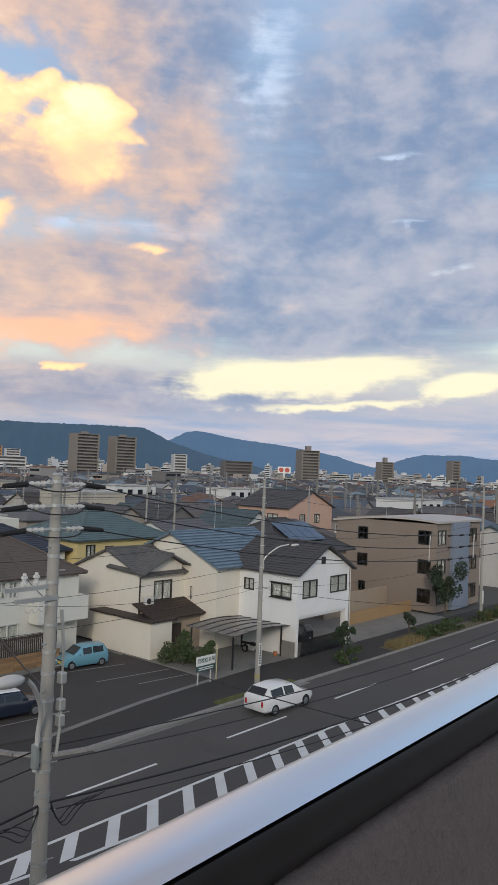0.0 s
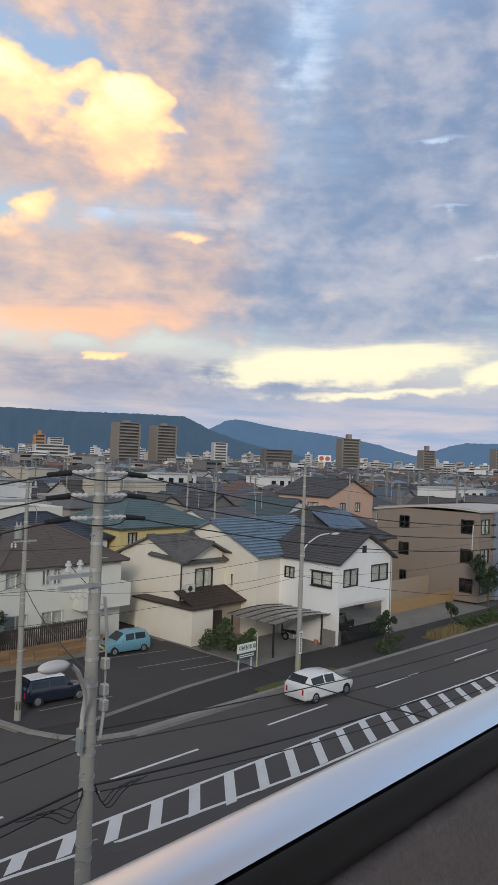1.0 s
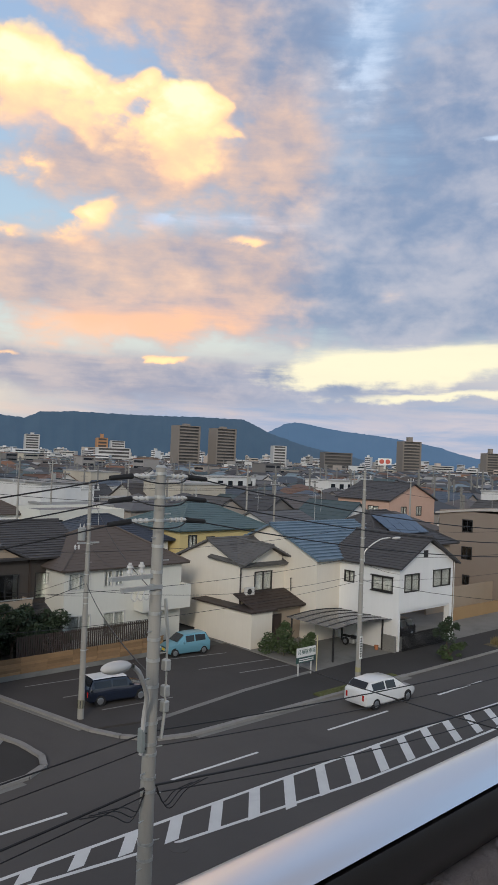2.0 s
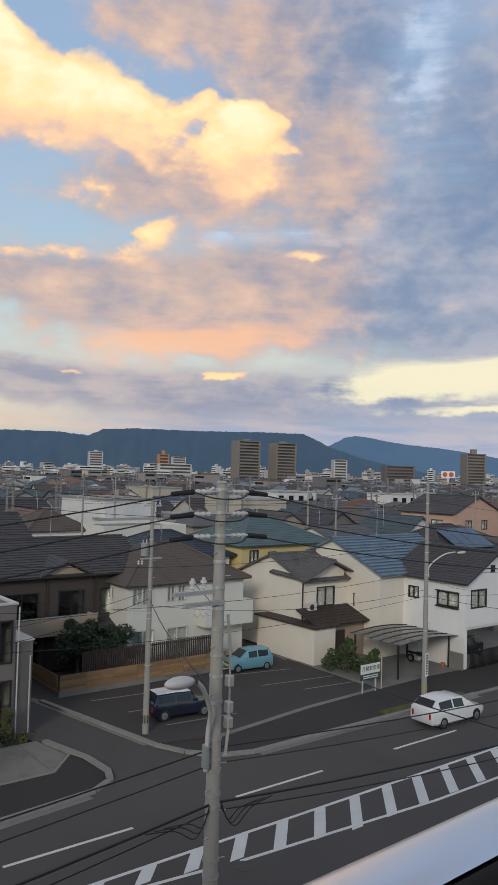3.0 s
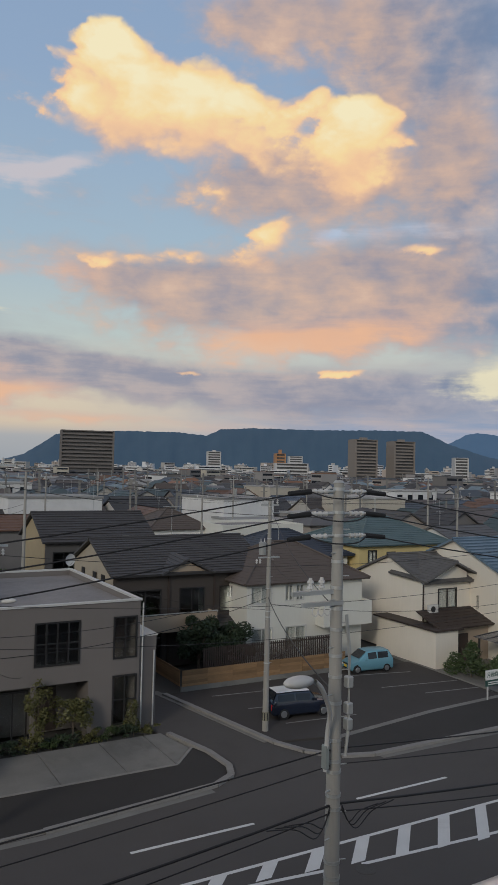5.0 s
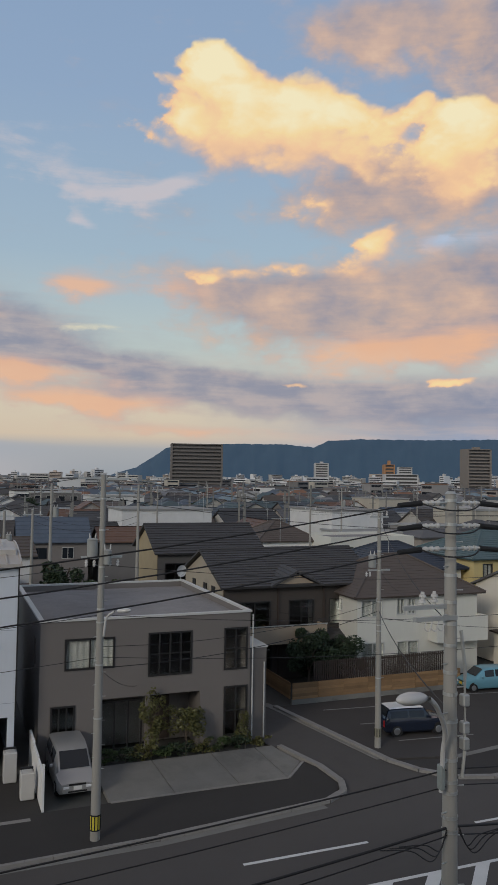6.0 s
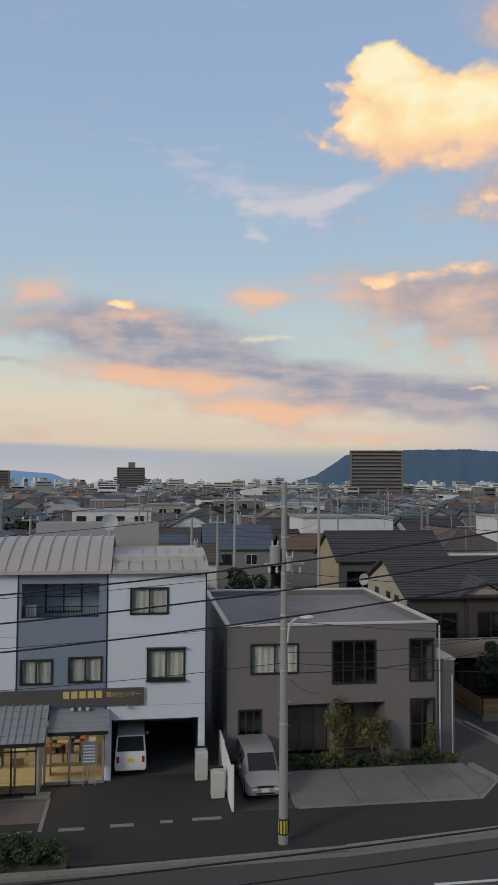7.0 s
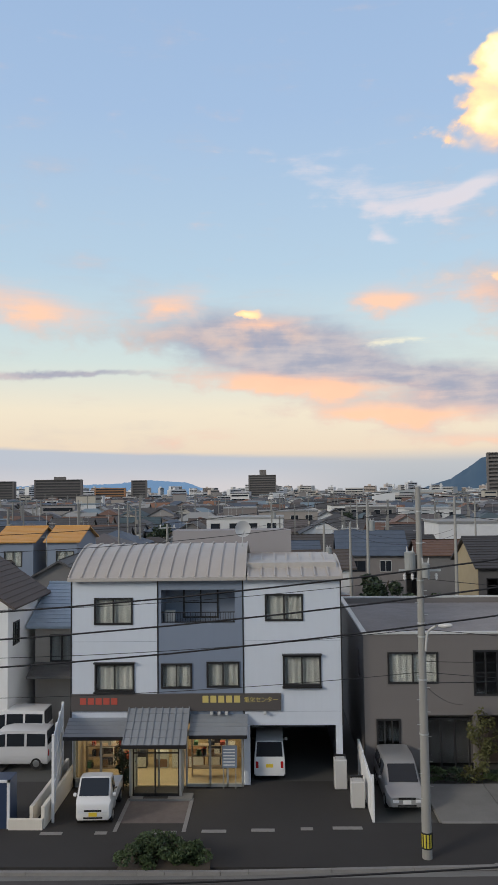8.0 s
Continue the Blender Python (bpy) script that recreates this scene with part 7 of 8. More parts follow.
car("small_van", "silver-white small van parked in the yard", paint("pearl_paint", (0.62, 0.62, 0.63)), VAN, ((-1.1, 0.27), (1.15, 0.27)), (-13.0, 39.4, 0.0), 180, category="van")
car("small_van", "white high van parked in the yard", WHITE_P, [(a, b * 1.1, c, d * 1.1, e * 1.15, f * 1.1) for a, b, c, d, e, f in VAN], ((-1.1, 0.3), (1.15, 0.3)), (-13.9, 42.0, 0.0), 180, category="van")
car("small_van", "dark car parked under the white house", paint("black_car_paint", (0.015, 0.015, 0.018)), HATCH, ((-1.15, 0.28), (1.15, 0.28)), (50.6, 36.6, 0.012), 180, category="car")
TRUCKCAB = [(-0.42, 0.7, 0.5, 0.95, 1.0, 0.66), (-0.4, 0.73, 0.4, 1.05, 1.1, 0.68), (-0.3, 0.735, 0.3, 1.08, 1.76, 0.64), (0.25, 0.735, 0.3, 1.05, 1.78, 0.64), (0.7, 0.735, 0.25, 1.0, 1.08, 0.68), (0.86, 0.7, 0.25, 0.9, 0.94, 0.62), (0.9, 0.66, 0.3, 0.75, 0.8, 0.58)]
truck = car("mini_truck", "white mini truck parked on the shop forecourt", WHITE_P, TRUCKCAB, ((0.35, 0.27), (-1.75, 0.27)), (-7.55, 33.0, 0.0), -88, plate=PLATE_Y, category="truck")
for q in ((-2.35, -0.72, 0.5, -0.46, 0.72, 0.58), (-2.35, -0.735, 0.58, -0.46, -0.7, 0.9), (-2.35, 0.7, 0.58, -0.46, 0.735, 0.9), (-2.37, -0.72, 0.58, -2.33, 0.72, 0.9)):
    ob = part("cargo_bed", boxes(q), WHITE_P, truck)
    ob.matrix_parent_inverse = Matrix.Identity(4)

# ---------------------------------------------------------------- plants
def leaves(centre, radii, count, size, seed, holes=0.25):
    """A crown of many small leaf pairs in uneven clumps."""
    rnd = random.Random(seed)
    verts, faces = [], []
    clumps = [(Vector((rnd.gauss(0, 0.5), rnd.gauss(0, 0.5), rnd.uniform(-0.8, 0.85))), rnd.uniform(0.25, 0.5)) for _ in range(14)]
    for _ in range(count):
        c, r = rnd.choice(clumps)
        d = Vector((rnd.gauss(0, 1), rnd.gauss(0, 1), rnd.gauss(0, 1))).normalized() * r * rnd.uniform(0.6, 1.0)
        p = c + d
        p = Vector(centre) + Vector((p.x * radii[0], p.y * radii[1], p.z * radii[2]))
        if p.z < 0.05:
            continue
        u = Vector((rnd.gauss(0, 1), rnd.gauss(0, 1), rnd.gauss(0, 0.6))).normalized()
        v = u.cross(Vector((rnd.gauss(0, 1), rnd.gauss(0, 1), rnd.gauss(0, 1)))).normalized()
        s = size * rnd.uniform(0.6, 1.3)
        k = len(verts)
        verts += [tuple(p - u * s), tuple(p + v * s * 0.45 + u * s * 0.1), tuple(p + u * s), tuple(p - v * s * 0.45 + u * s * 0.1)]
        faces.append((k, k + 1, k + 2, k + 3))
    me = bpy.data.meshes.new("crown")
    me.from_pydata(verts, [], faces)
    return me


def plant(name, label, at, radii, lift, count, size, material, seed, category="shrub", trunk=0.05, stems=4, group="garden shrubs"):
    ob = thing(name, at, label, category, group)
    me = leaves((0, 0, lift), radii, count, size, seed)
    me.materials.append(material)
    crown = new("crown", me)
    crown.parent = ob
    rnd = random.Random(seed)
    bm = bmesh.new()
    tube(bm, [(0, 0, -0.1), (0.03, 0.02, lift * 0.5), (0.0, 0.05, lift)], trunk, 6)
    for _ in range(stems):
        a = rnd.uniform(0, 6.28)
        tube(bm, [(0.02, 0.02, lift * 0.45), (radii[0] * 0.35 * math.cos(a), radii[1] * 0.35 * math.sin(a), lift + radii[2] * 0.1), (radii[0] * 0.7 * math.cos(a), radii[1] * 0.7 * math.sin(a), lift + radii[2] * 0.6)], trunk * 0.45, 5)
    tr = new("trunk", mesh_of(bm, "trunk", BARK))
    tr.parent = ob
    return ob


plant("garden_tree", "leafy dark green garden tree behind the fence", (22.2, 45.2, 0), (1.6, 1.5, 1.5), 2.3, 5200, 0.13, LEAF_D, 1, "tree", 0.1)
plant("garden_tree", "leafy dark green tree beside the ivory house", (24.4, 46.0, 0), (1.6, 1.4, 1.3), 2.2, 5200, 0.13, LEAF_D, 2, "tree", 0.1)
plant("garden_tree", "dark green tree behind the grey house", (19.5, 51.0, 0), (2.4, 1.6, 2.0), 3.0, 5000, 0.14, LEAF_D, 3, "tree", 0.1)
plant("garden_tree", "green tree between the houses", (11.0, 56.0, 0), (2.2, 2.2, 2.2), 3.6, 5000, 0.15, LEAF, 4, "tree", 0.12)
plant("shrub", "yellow-green shrub before the grey house", (9.7, 37.0, 0), (0.7, 0.5, 1.15), 1.9, 1300, 0.09, LEAF_Y, 5, trunk=0.03)
plant("shrub", "yellow-green shrub at the porch", (11.4, 36.9, 0), (0.95, 0.5, 0.8), 1.5, 1500, 0.09, LEAF_Y, 6, trunk=0.03)
plant("shrub", "yellowish shrub at the house corner", (14.6, 37.0, 0), (0.5, 0.4, 0.8), 1.0, 700, 0.08, LEAF_Y, 7, trunk=0.03)
for i, x in enumerate((7.4, 8.4, 9.3, 10.4, 11.3, 12.3, 13.2, 14.2, 15.2)):
    plant("low_shrub", "low mixed green bedding along the house wall", (x, 36.95, 0), (0.62, 0.35, 0.3), 0.3, 650, 0.07, (LEAF, LEAF_D, LEAF_Y)[i % 3], 20 + i, trunk=0.02, group="bedding plants")
plant("garden_shrub", "dense green garden shrubs behind the car park sign", (38.9, 37.6, 0), (1.1, 1.5, 1.1), 1.1, 3200, 0.1, LEAF, 8)
plant("garden_shrub", "dense green garden shrubs behind the car park sign", (39.4, 35.9, 0), (0.9, 1.0, 0.9), 1.0, 2400, 0.1, LEAF, 9)
plant("street_tree", "small dark green street tree by the gate", (49.0, 30.9, 0), (0.75, 0.75, 0.9), 1.9, 1900, 0.1, LEAF_D, 10, "tree", 0.05)
plant("verge_shrub", "green shrub on the road verge", (48.5, 30.3, 0), (1.0, 0.6, 0.5), 0.5, 1500, 0.09, LEAF, 11)
plant("street_tree", "small bare-stemmed street tree on the verge", (59.4, 31.0, 0), (0.65, 0.65, 0.6), 1.8, 1000, 0.09, LEAF_D, 12, "tree", 0.05)
plant("street_tree", "bushy brown-green street tree before the apartments", (71.8, 33.6, 0), (1.7, 1.6, 1.9), 3.4, 4200, 0.13, LEAF_D, 13, "tree", 0.09)
for i, x in enumerate((60.5, 62.0, 63.6, 65.2, 66.6)):
    plant("verge_hedge", "clipped green hedge on the road verge", (x, 30.3, 0), (1.0, 0.65, 0.55), 0.5, 1100, 0.1, LEAF, 30 + i, group="verge hedges")
for i, x in enumerate((72.5, 74.0, 75.6, 77.2, 79, 81)):
    plant("verge_hedge", "bright green hedge on the road verge", (x, 30.2, 0), (1.0, 0.6, 0.5), 0.5, 900, 0.1, LEAF_Y if i % 2 else LEAF, 40 + i, group="verge hedges")
for i, x in enumerate((-4.9, -4.1, -3.3)):
    plant("verge_hedge", "clipped dark green hedge at the kerb", (x, 29.2, 0), (0.75, 0.8, 0.42), 0.4, 2300, 0.07, LEAF, 50 + i, group="verge hedges")
plant("climber", "green potted tree beside the shop door", (-7.0, 35.9, 0), (0.45, 0.3, 0.9), 1.2, 1100, 0.08, LEAF_D, 60, trunk=0.03)
plant("palm", "dark green palm-like tree among houses", (8.5, 60.5, 0), (1.6, 1.6, 1.8), 5.6, 2600, 0.2, LEAF_D, 61, "tree", 0.14)
for i, (x, y, z) in enumerate(((120, 150, 5), (128, 152, 5.5), (136, 149, 5), (60, 190, 5), (-20, 150, 4), (20, 200, 5), (170, 120, 5), (-45, 190, 5), (90, 100, 4), (76, 57, 3.2))):
    plant("town_tree", "broad dark green tree among the houses", (x, y, 0), (4.2, 4.2, 2.8), z, 2400, 0.34, LEAF_D, 70 + i, "tree", 0.2, group="town trees")


def grass(name, label, x0, x1, y0, y1, count, height, seed, material):
    rnd = random.Random(seed)
    verts, faces = [], []
    for _ in range(count):
        x, y = rnd.uniform(x0, x1), rnd.uniform(y0, y1)
        h, a, lean = height * rnd.uniform(0.4, 1.2), rnd.uniform(0, 6.28), rnd.uniform(-0.4, 0.4)
        k = len(verts)
        verts += [(x - 0.02 * math.cos(a), y - 0.02 * math.sin(a), 0), (x + 0.02 * math.cos(a), y + 0.02 * math.sin(a), 0), (x + lean * h, y + 0.3 * lean * h, h)]
        faces.append((k, k + 1, k + 2))
    me = bpy.data.meshes.new(name)
    me.from_pydata(verts, [], faces)
    me.materials.append(material)
    return tagged(new(name, me), label, "grass", kind="stuff")


sheet("verge_bed_1", [(33.8, 29.55), (41.5, 29.55), (41.6, 30.3), (34.2, 30.4)], -0.1, 0.06, GRASS, "mossy green planting strip at the kerb", "verge")
grass("grass", "short yellow-green grass on the planting strip", 33.9, 41.5, 29.6, 30.3, 2600, 0.13, 90, GRASS)
sheet("verge_bed_2", [(54.5, 29.5), (84, 29.5), (84, 31.0), (54.5, 31.1)], -0.1, 0.05, surface("verge_soil", (0.12, 0.10, 0.06), 0.95, 0.3, 2, 12, 0.3), "earth strip on the verge", "verge")
grass("tall_grass", "dry tan tall grass on the verge", 55, 59.8, 29.6, 30.9, 2600, 0.6, 91, surface("dry_grass", (0.24, 0.19, 0.09), 0.9, 0.3, 2, 12, 0.2))
sheet("verge_bed_3", [(-5.8, 28.4), (-2.4, 28.45), (-2.5, 30.1), (-5.6, 30.1)], -0.1, 0.07, surface("bed_soil", (0.10, 0.08, 0.06), 0.95, 0.3, 2, 12, 0.3), "brown earth bed at the kerb", "verge")

# ---------------------------------------------------------------- fences, walls and small things
fence = thing("wooden_fence", (26, 42.85, 0), "weathered brown wooden plank fence on a concrete footing", "fence")
part("footing", round_box(19.9, 42.78, -0.1, 32.3, 42.98, 0.28, 0.01), CONCRETE, fence)
for k in range(6):
    for a in range(7):
        x0 = 19.95 + 1.76 * a
        part("board", boxes((x0, 42.8, 0.29 + 0.165 * k, x0 + 1.74, 42.84 + 0.004 * ((a + k) % 3), 0.445 + 0.165 * k)), WOOD, fence)
for k in range(6):
    part("board", boxes((19.85, 43.0, 0.29 + 0.165 * k, 19.9, 47.0, 0.445 + 0.165 * k)), WOOD, fence)
lattice = thing("slat_fence", (27, 43.6, 0), "dark brown vertical slat fence behind the planks", "fence")
for q in ((21.7, 43.62, 0.7, 32.6, 43.68, 0.78), (21.7, 43.62, 2.1, 32.6, 43.68, 2.18)):
    part("rail", boxes(q), DARKWOOD, lattice)
for k in range(70):
    x = 21.75 + 0.155 * k
    part("slat", boxes((x, 43.58, -0.1, x + 0.1, 43.62, 2.3)), DARKWOOD, lattice)
gate = thing("slat_gate", (50, 33.4, 0), "black metal slat gate across the open garage", "gate")
for z in (0.15, 1.15):
    part("rail", boxes((46.98, 33.38, z, 53.0, 33.42, z + 0.06)), BLACK, gate)
for k in range(44):
    x = 47.0 + 0.137 * k
    part("slat", boxes((x, 33.35, 0.05, x + 0.07, 33.38, 1.3)), BLACK, gate)
wall = thing("block_wall", (46.4, 34, 0), "grey concrete block wall beside the garage", "wall")
for k in range(6):
    for i in range(3):
        part("block", boxes((46.25, 33.5 + 0.42 * i, 0.2 * k, 46.42, 33.91 + 0.42 * i, 0.2 * k + 0.19)), CONCRETE, wall)
tanwall = thing("garden_wall", (66, 37.7, 0), "tan rendered garden wall", "wall")
part("panel", round_box(60.6, 37.6, -0.1, 72.4, 37.8, 1.1, 0.01), surface("ochre_render", (0.34, 0.22, 0.11), 0.85, 0.12, 0.6, 20, 0.15), tanwall)
part("panel", round_box(60.6, 40.5, -0.1, 72.4, 40.7, 2.2, 0.01), TAN, tanwall)
side = thing("boundary_wall", (4, 35, 0), "white painted boundary wall panels beside the garage", "wall")
for y0, y1, h in ((32.5, 32.62, 1.9), (32.75, 34.4, 1.55), (34.45, 36.1, 1.6), (36.15, 37.8, 1.7)):
    part("panel", round_box(3.98, y0, 0, 4.08, y1, h, 0.01), WHITE, side)
for x, y, h in ((3.55, 34.1, 1.15), (3.0, 36.2, 1.35)):
    wash = thing("appliance", (x, y, 0), "old white washing machine standing outdoors", "appliance", "old appliances")
    part("casing", round_box(x - 0.29, y - 0.29, 0.03, x + 0.29, y + 0.29, h, 0.04), PORCELAIN, wash)
    part("lid", round_box(x - 0.2, y - 0.22, h, x + 0.2, y + 0.15, h + 0.03, 0.01), SASH_W, wash)
    part("dial_panel", round_box(x - 0.27, y + 0.17, h, x + 0.27, y + 0.28, h + 0.09, 0.01), BLACK, wash)
louvre = thing("sign_panel", (-9.8, 35, 0), "tall white panelled screen beside the shop", "screen")
for k in range(4):
    part("post", boxes((-9.33 - 0.32 * k, 32.45 + 1.66 * k, 0, -9.23 - 0.32 * k, 32.55 + 1.66 * k, 3.6)), WHITE, louvre)
for k in range(3):
    for j in range(3):
        bm = bmesh.new()
        a, b = (-9.29 - 0.32 * k, 32.56 + 1.66 * k), (-9.6 - 0.32 * k, 34.1 + 1.66 * k)
        extrude(bm, [(a[0], a[1], 0.5 + 1.05 * j), (b[0], b[1], 0.5 + 1.05 * j), (b[0], b[1], 1.45 + 1.05 * j), (a[0], a[1], 1.45 + 1.05 * j)], (0.04, 0, 0))
        part("panel", bm, PANEL, louvre)
lowwall = thing("low_wall", (-10.6, 33, 0), "low pale rendered wall at the yard corner", "wall")
for q in ((-10.9, 31.75, 0, -9.5, 31.9, 0.45), (-9.6, 31.9, 0, -9.45, 38, 0.9), (-10.2, 32.3, 0, -10.05, 38, 0.75)):
    part("wall_piece", round_box(*q, 0.01), CREAM, lowwall)
shed = thing("vending_kiosk", (-11.6, 32.4, 0), "dark blue kiosk with white frame at the yard", "kiosk")
part("body", round_box(-12.6, 31.9, 0, -10.95, 33.0, 1.9, 0.02), plain("kiosk_blue", (0.03, 0.05, 0.10), 0.4), shed)
part("frame", boxes((-11.0, 31.85, 0, -10.9, 31.95, 1.95), (-12.6, 31.85, 1.86, -10.9, 31.95, 1.95)), WHITE, shed)


def letters(text, size, at, turn, material, parent, name):
    """Writing in the built-in font, as a mesh."""
    data = bpy.data.curves.new(name, "FONT")
    data.body, data.size, data.extrude, data.align_x, data.align_y = text, size, 0.006, "LEFT", "BOTTOM"
    tmp = bpy.data.objects.new(name, data)
    scene.collection.objects.link(tmp)
    me = bpy.data.meshes.new_from_object(tmp.evaluated_get(bpy.context.evaluated_depsgraph_get()))
    bpy.data.objects.remove(tmp)
    me.transform(pose(*at, 90, 0, turn))
    me.materials.clear()
    me.materials.append(material)
    ob = new(name, me)
    ob.parent = parent
    ob.matrix_parent_inverse = Matrix.Translation(-Vector(parent.location))
    return ob


GOLDP = plain("yellow_letters", (0.62, 0.50, 0.16), 0.5)
REDP = plain("faded_red_letters", (0.50, 0.09, 0.06), 0.5)
for k in range(5):
    part("red_logo_bar", boxes((-9.15 + 0.37 * k, S_Y - 0.13, 3.73, -8.86 + 0.37 * k, S_Y - 0.12, 4.03)), REDP, shop)
for k in range(5):
    part("yellow_name_bar", boxes((-3.36 + 0.37 * k, S_Y - 0.13, 3.8, -3.08 + 0.37 * k, S_Y - 0.12, 4.12)), GOLDP, shop)
letters("電化センター", 0.27, (-1.42, S_Y - 0.125, 3.78), 0, GOLDP, shop, "sign_writing")
for x in (-3.0, -2.65, -2.3, -0.5):
    part("sign_lamp", round_box(x, S_Y - 0.3, 3.28, x + 0.14, S_Y - 0.05, 3.4, 0.02), SASH_W, shop)

board = thing("parking_sign", (37, 33.6, 0), "white and green car park sign on two posts", "sign")
for x in (35.95, 37.15):
    part("post", boxes((x, 33.42, -0.1, x + 0.07, 33.49, 1.0)), SASH_W, board)
part("white_panel", boxes((35.75, 33.36, 1.22, 37.5, 33.42, 1.8)), PLATE_W, board)
part("green_panel", boxes((35.75, 33.36, 0.85, 37.5, 33.42, 1.2)), plain("dark_green_panel", (0.03, 0.08, 0.07), 0.5), board)
letters("月極駐車場", 0.33, (35.82, 33.355, 1.35), 0, plain("green_letters", (0.03, 0.10, 0.08), 0.5), board, "sign_writing")
for k in range(2):
    part("writing_bar", boxes((35.95, 33.35, 0.93 + 0.12 * k, 37.3, 33.36, 0.99 + 0.12 * k)), PLATE_W, board)
bm = bmesh.new()
cyl(bm, (37.9, 33.6, -0.1), (37.9, 33.6, 2.35), 0.04, 0.04, 8)
post = solid("marker_post", bm, plain("pale_yellow_post", (0.5, 0.45, 0.28), 0.6), "pale yellow marker post at the car park", "post")

cp = thing("carport", (43.5, 36.4, 0), "carport with smoky translucent bowed roof", "carport")
smoky = plain("smoky_polycarbonate", (0.10, 0.10, 0.105), 0.18)
arc = [(40.4 + 6.2 * i / 10, 2.32 + 0.2 * math.sin(math.pi * i / 10)) for i in range(11)]
bm = bmesh.new()
extrude(bm, [(x, 34.1, z) for x, z in arc] + [(x, 34.1, z + 0.012) for x, z in arc[::-1]], (0, 4.8, 0))
part("roof_sheet", bm, smoky, cp)
for k in range(6):
    bm = bmesh.new()
    y = 34.1 + 0.95 * k
    extrude(bm, [(x, y, z + 0.012) for x, z in arc] + [(x, y, z + 0.05) for x, z in arc[::-1]], (0, 0.05, 0))
    part("rib", bm, SASH_D, cp)
for x, y in ((40.45, 34.4), (40.45, 38.4), (46.2, 34.6), (46.15, 38.4)):
    part("post", boxes((x, y, 0, x + 0.1, y + 0.1, 2.36)), SASH_D, cp)
moto = thing("motorcycle", (45.2, 36.6, 0), "black motorcycle standing under the carport", "motorcycle")
for y in (35.9, 37.25):
    bm = bmesh.new()
    cyl(bm, (45.15, y, 0.31), (45.25, y, 0.31), 0.3, 0.3, 18)
    w = part("wheel", bm, RUBBER, moto)
    bm = bmesh.new()
    cyl(bm, (45.14, y, 0.31), (45.26, y, 0.31), 0.17, 0.17, 14)
    part("rim", bm, RIM, w)
part("engine", round_box(45.05, 36.35, 0.25, 45.35, 36.85, 0.6, 0.05), STEEL, moto)
part("tank", round_box(45.06, 36.2, 0.62, 45.34, 36.75, 0.88, 0.08), BLACK, moto)
part("saddle", round_box(45.07, 36.75, 0.66, 45.33, 37.5, 0.8, 0.05), RUBBER, moto)
bm = bmesh.new()
tube(bm, [(44.85, 36.15, 1.02), (45.05, 36.05, 0.98), (45.35, 36.05, 0.98), (45.55, 36.15, 1.02)], 0.02)
tube(bm, [(45.2, 36.05, 0.98), (45.2, 35.9, 0.31)], 0.03)
part("fork", bm, STEEL, moto)
bm = bmesh.new()
cyl(bm, (46.05, 35.0, 0.012), (46.05, 35.0, 0.32), 0.13, 0.17, 12)
solid("plant_pot", bm, plain("terracotta", (0.42, 0.16, 0.07), 0.8), "terracotta plant pot beside the wall", "plant pot")

ac = thing("air_conditioner", (40.3, 42.5, 3.4), "white air-conditioner unit on the lean-to roof", "air conditioner")
part("casing", round_box(39.5, 42.3, 3.42, 40.35, 42.62, 4.0, 0.03), PORCELAIN, ac)
bm = bmesh.new()
cyl(bm, (39.82, 42.28, 3.7), (39.82, 42.3, 3.7), 0.22, 0.22, 16)
part("fan_grille", bm, SASH_D, ac)
ac2 = thing("air_conditioner", (-5.0, 37.3, 7.4), "white air-conditioner unit in the loggia", "air conditioner")
part("casing", round_box(-5.2, 37.0, 7.42, -4.7, 37.3, 8.0, 0.03), PORCELAIN, ac2)


def dish(x, y, z, r=0.4, turn=200, label="white satellite dish on a roof edge"):
    ob = thing("satellite_dish", (0, 0, 0), label, "satellite dish", "satellite dishes")
    bm = bmesh.new()
    n, rings = 16, []
    for k in range(5):
        f = k / 4
        rings.append([bm.verts.new((r * f * math.cos(2 * math.pi * i / n), -0.25 * r * (f * f), r * f * math.sin(2 * math.pi * i / n))) for i in range(n)] if k else [bm.verts.new((0, 0, 0))])
    for i in range(n):
        bm.faces.new((rings[0][0], rings[1][i], rings[1][(i + 1) % n]))
        for k in range(1, 4):
            bm.faces.new((rings[k][i], rings[k + 1][i], rings[k + 1][(i + 1) % n], rings[k][(i + 1) % n]))
    part("reflector", bm, PORCELAIN, ob, smooth=True)
    bm = bmesh.new()
    cyl(bm, (0, 0.05, -r - 0.5), (0, 0.05, 0), 0.025, 0.025, 8)
    tube(bm, [(0, 0, -r * 0.9), (0, -0.45, -r * 0.2)], 0.015)
    part("mast", bm, STEEL, ob)
    ob.matrix_basis = pose(x, y, z, 0, 0, turn)
    return ob


dish(-1.5, 39.4, 11.75, 0.42, 15)
dish(14.97, 50.3, 7.35, 0.4, 20)
# a far shop sign: white board with two red discs
far = thing("shop_sign", (0, 0, 0), "white far-off roof sign with two red discs", "sign")
part("board", boxes((-7, 0, 14, 7, 0.4, 21)), PLATE_W, far)
for k in (-3.2, 3.2):
    bm = bmesh.new()
    cyl(bm, (k, -0.15, 17.5), (k, -0.02, 17.5), 2.5, 2.5, 20)
    part("red_disc", bm, REDP, far)
part("pylon", boxes((-1, 0.1, -0.1, 1, 0.4, 14)), STEEL, far)
far.matrix_basis = pose(820 * math.sin(radians(52.9)), 820 * math.cos(radians(52.9)), 0, 0, 0, -52.9)

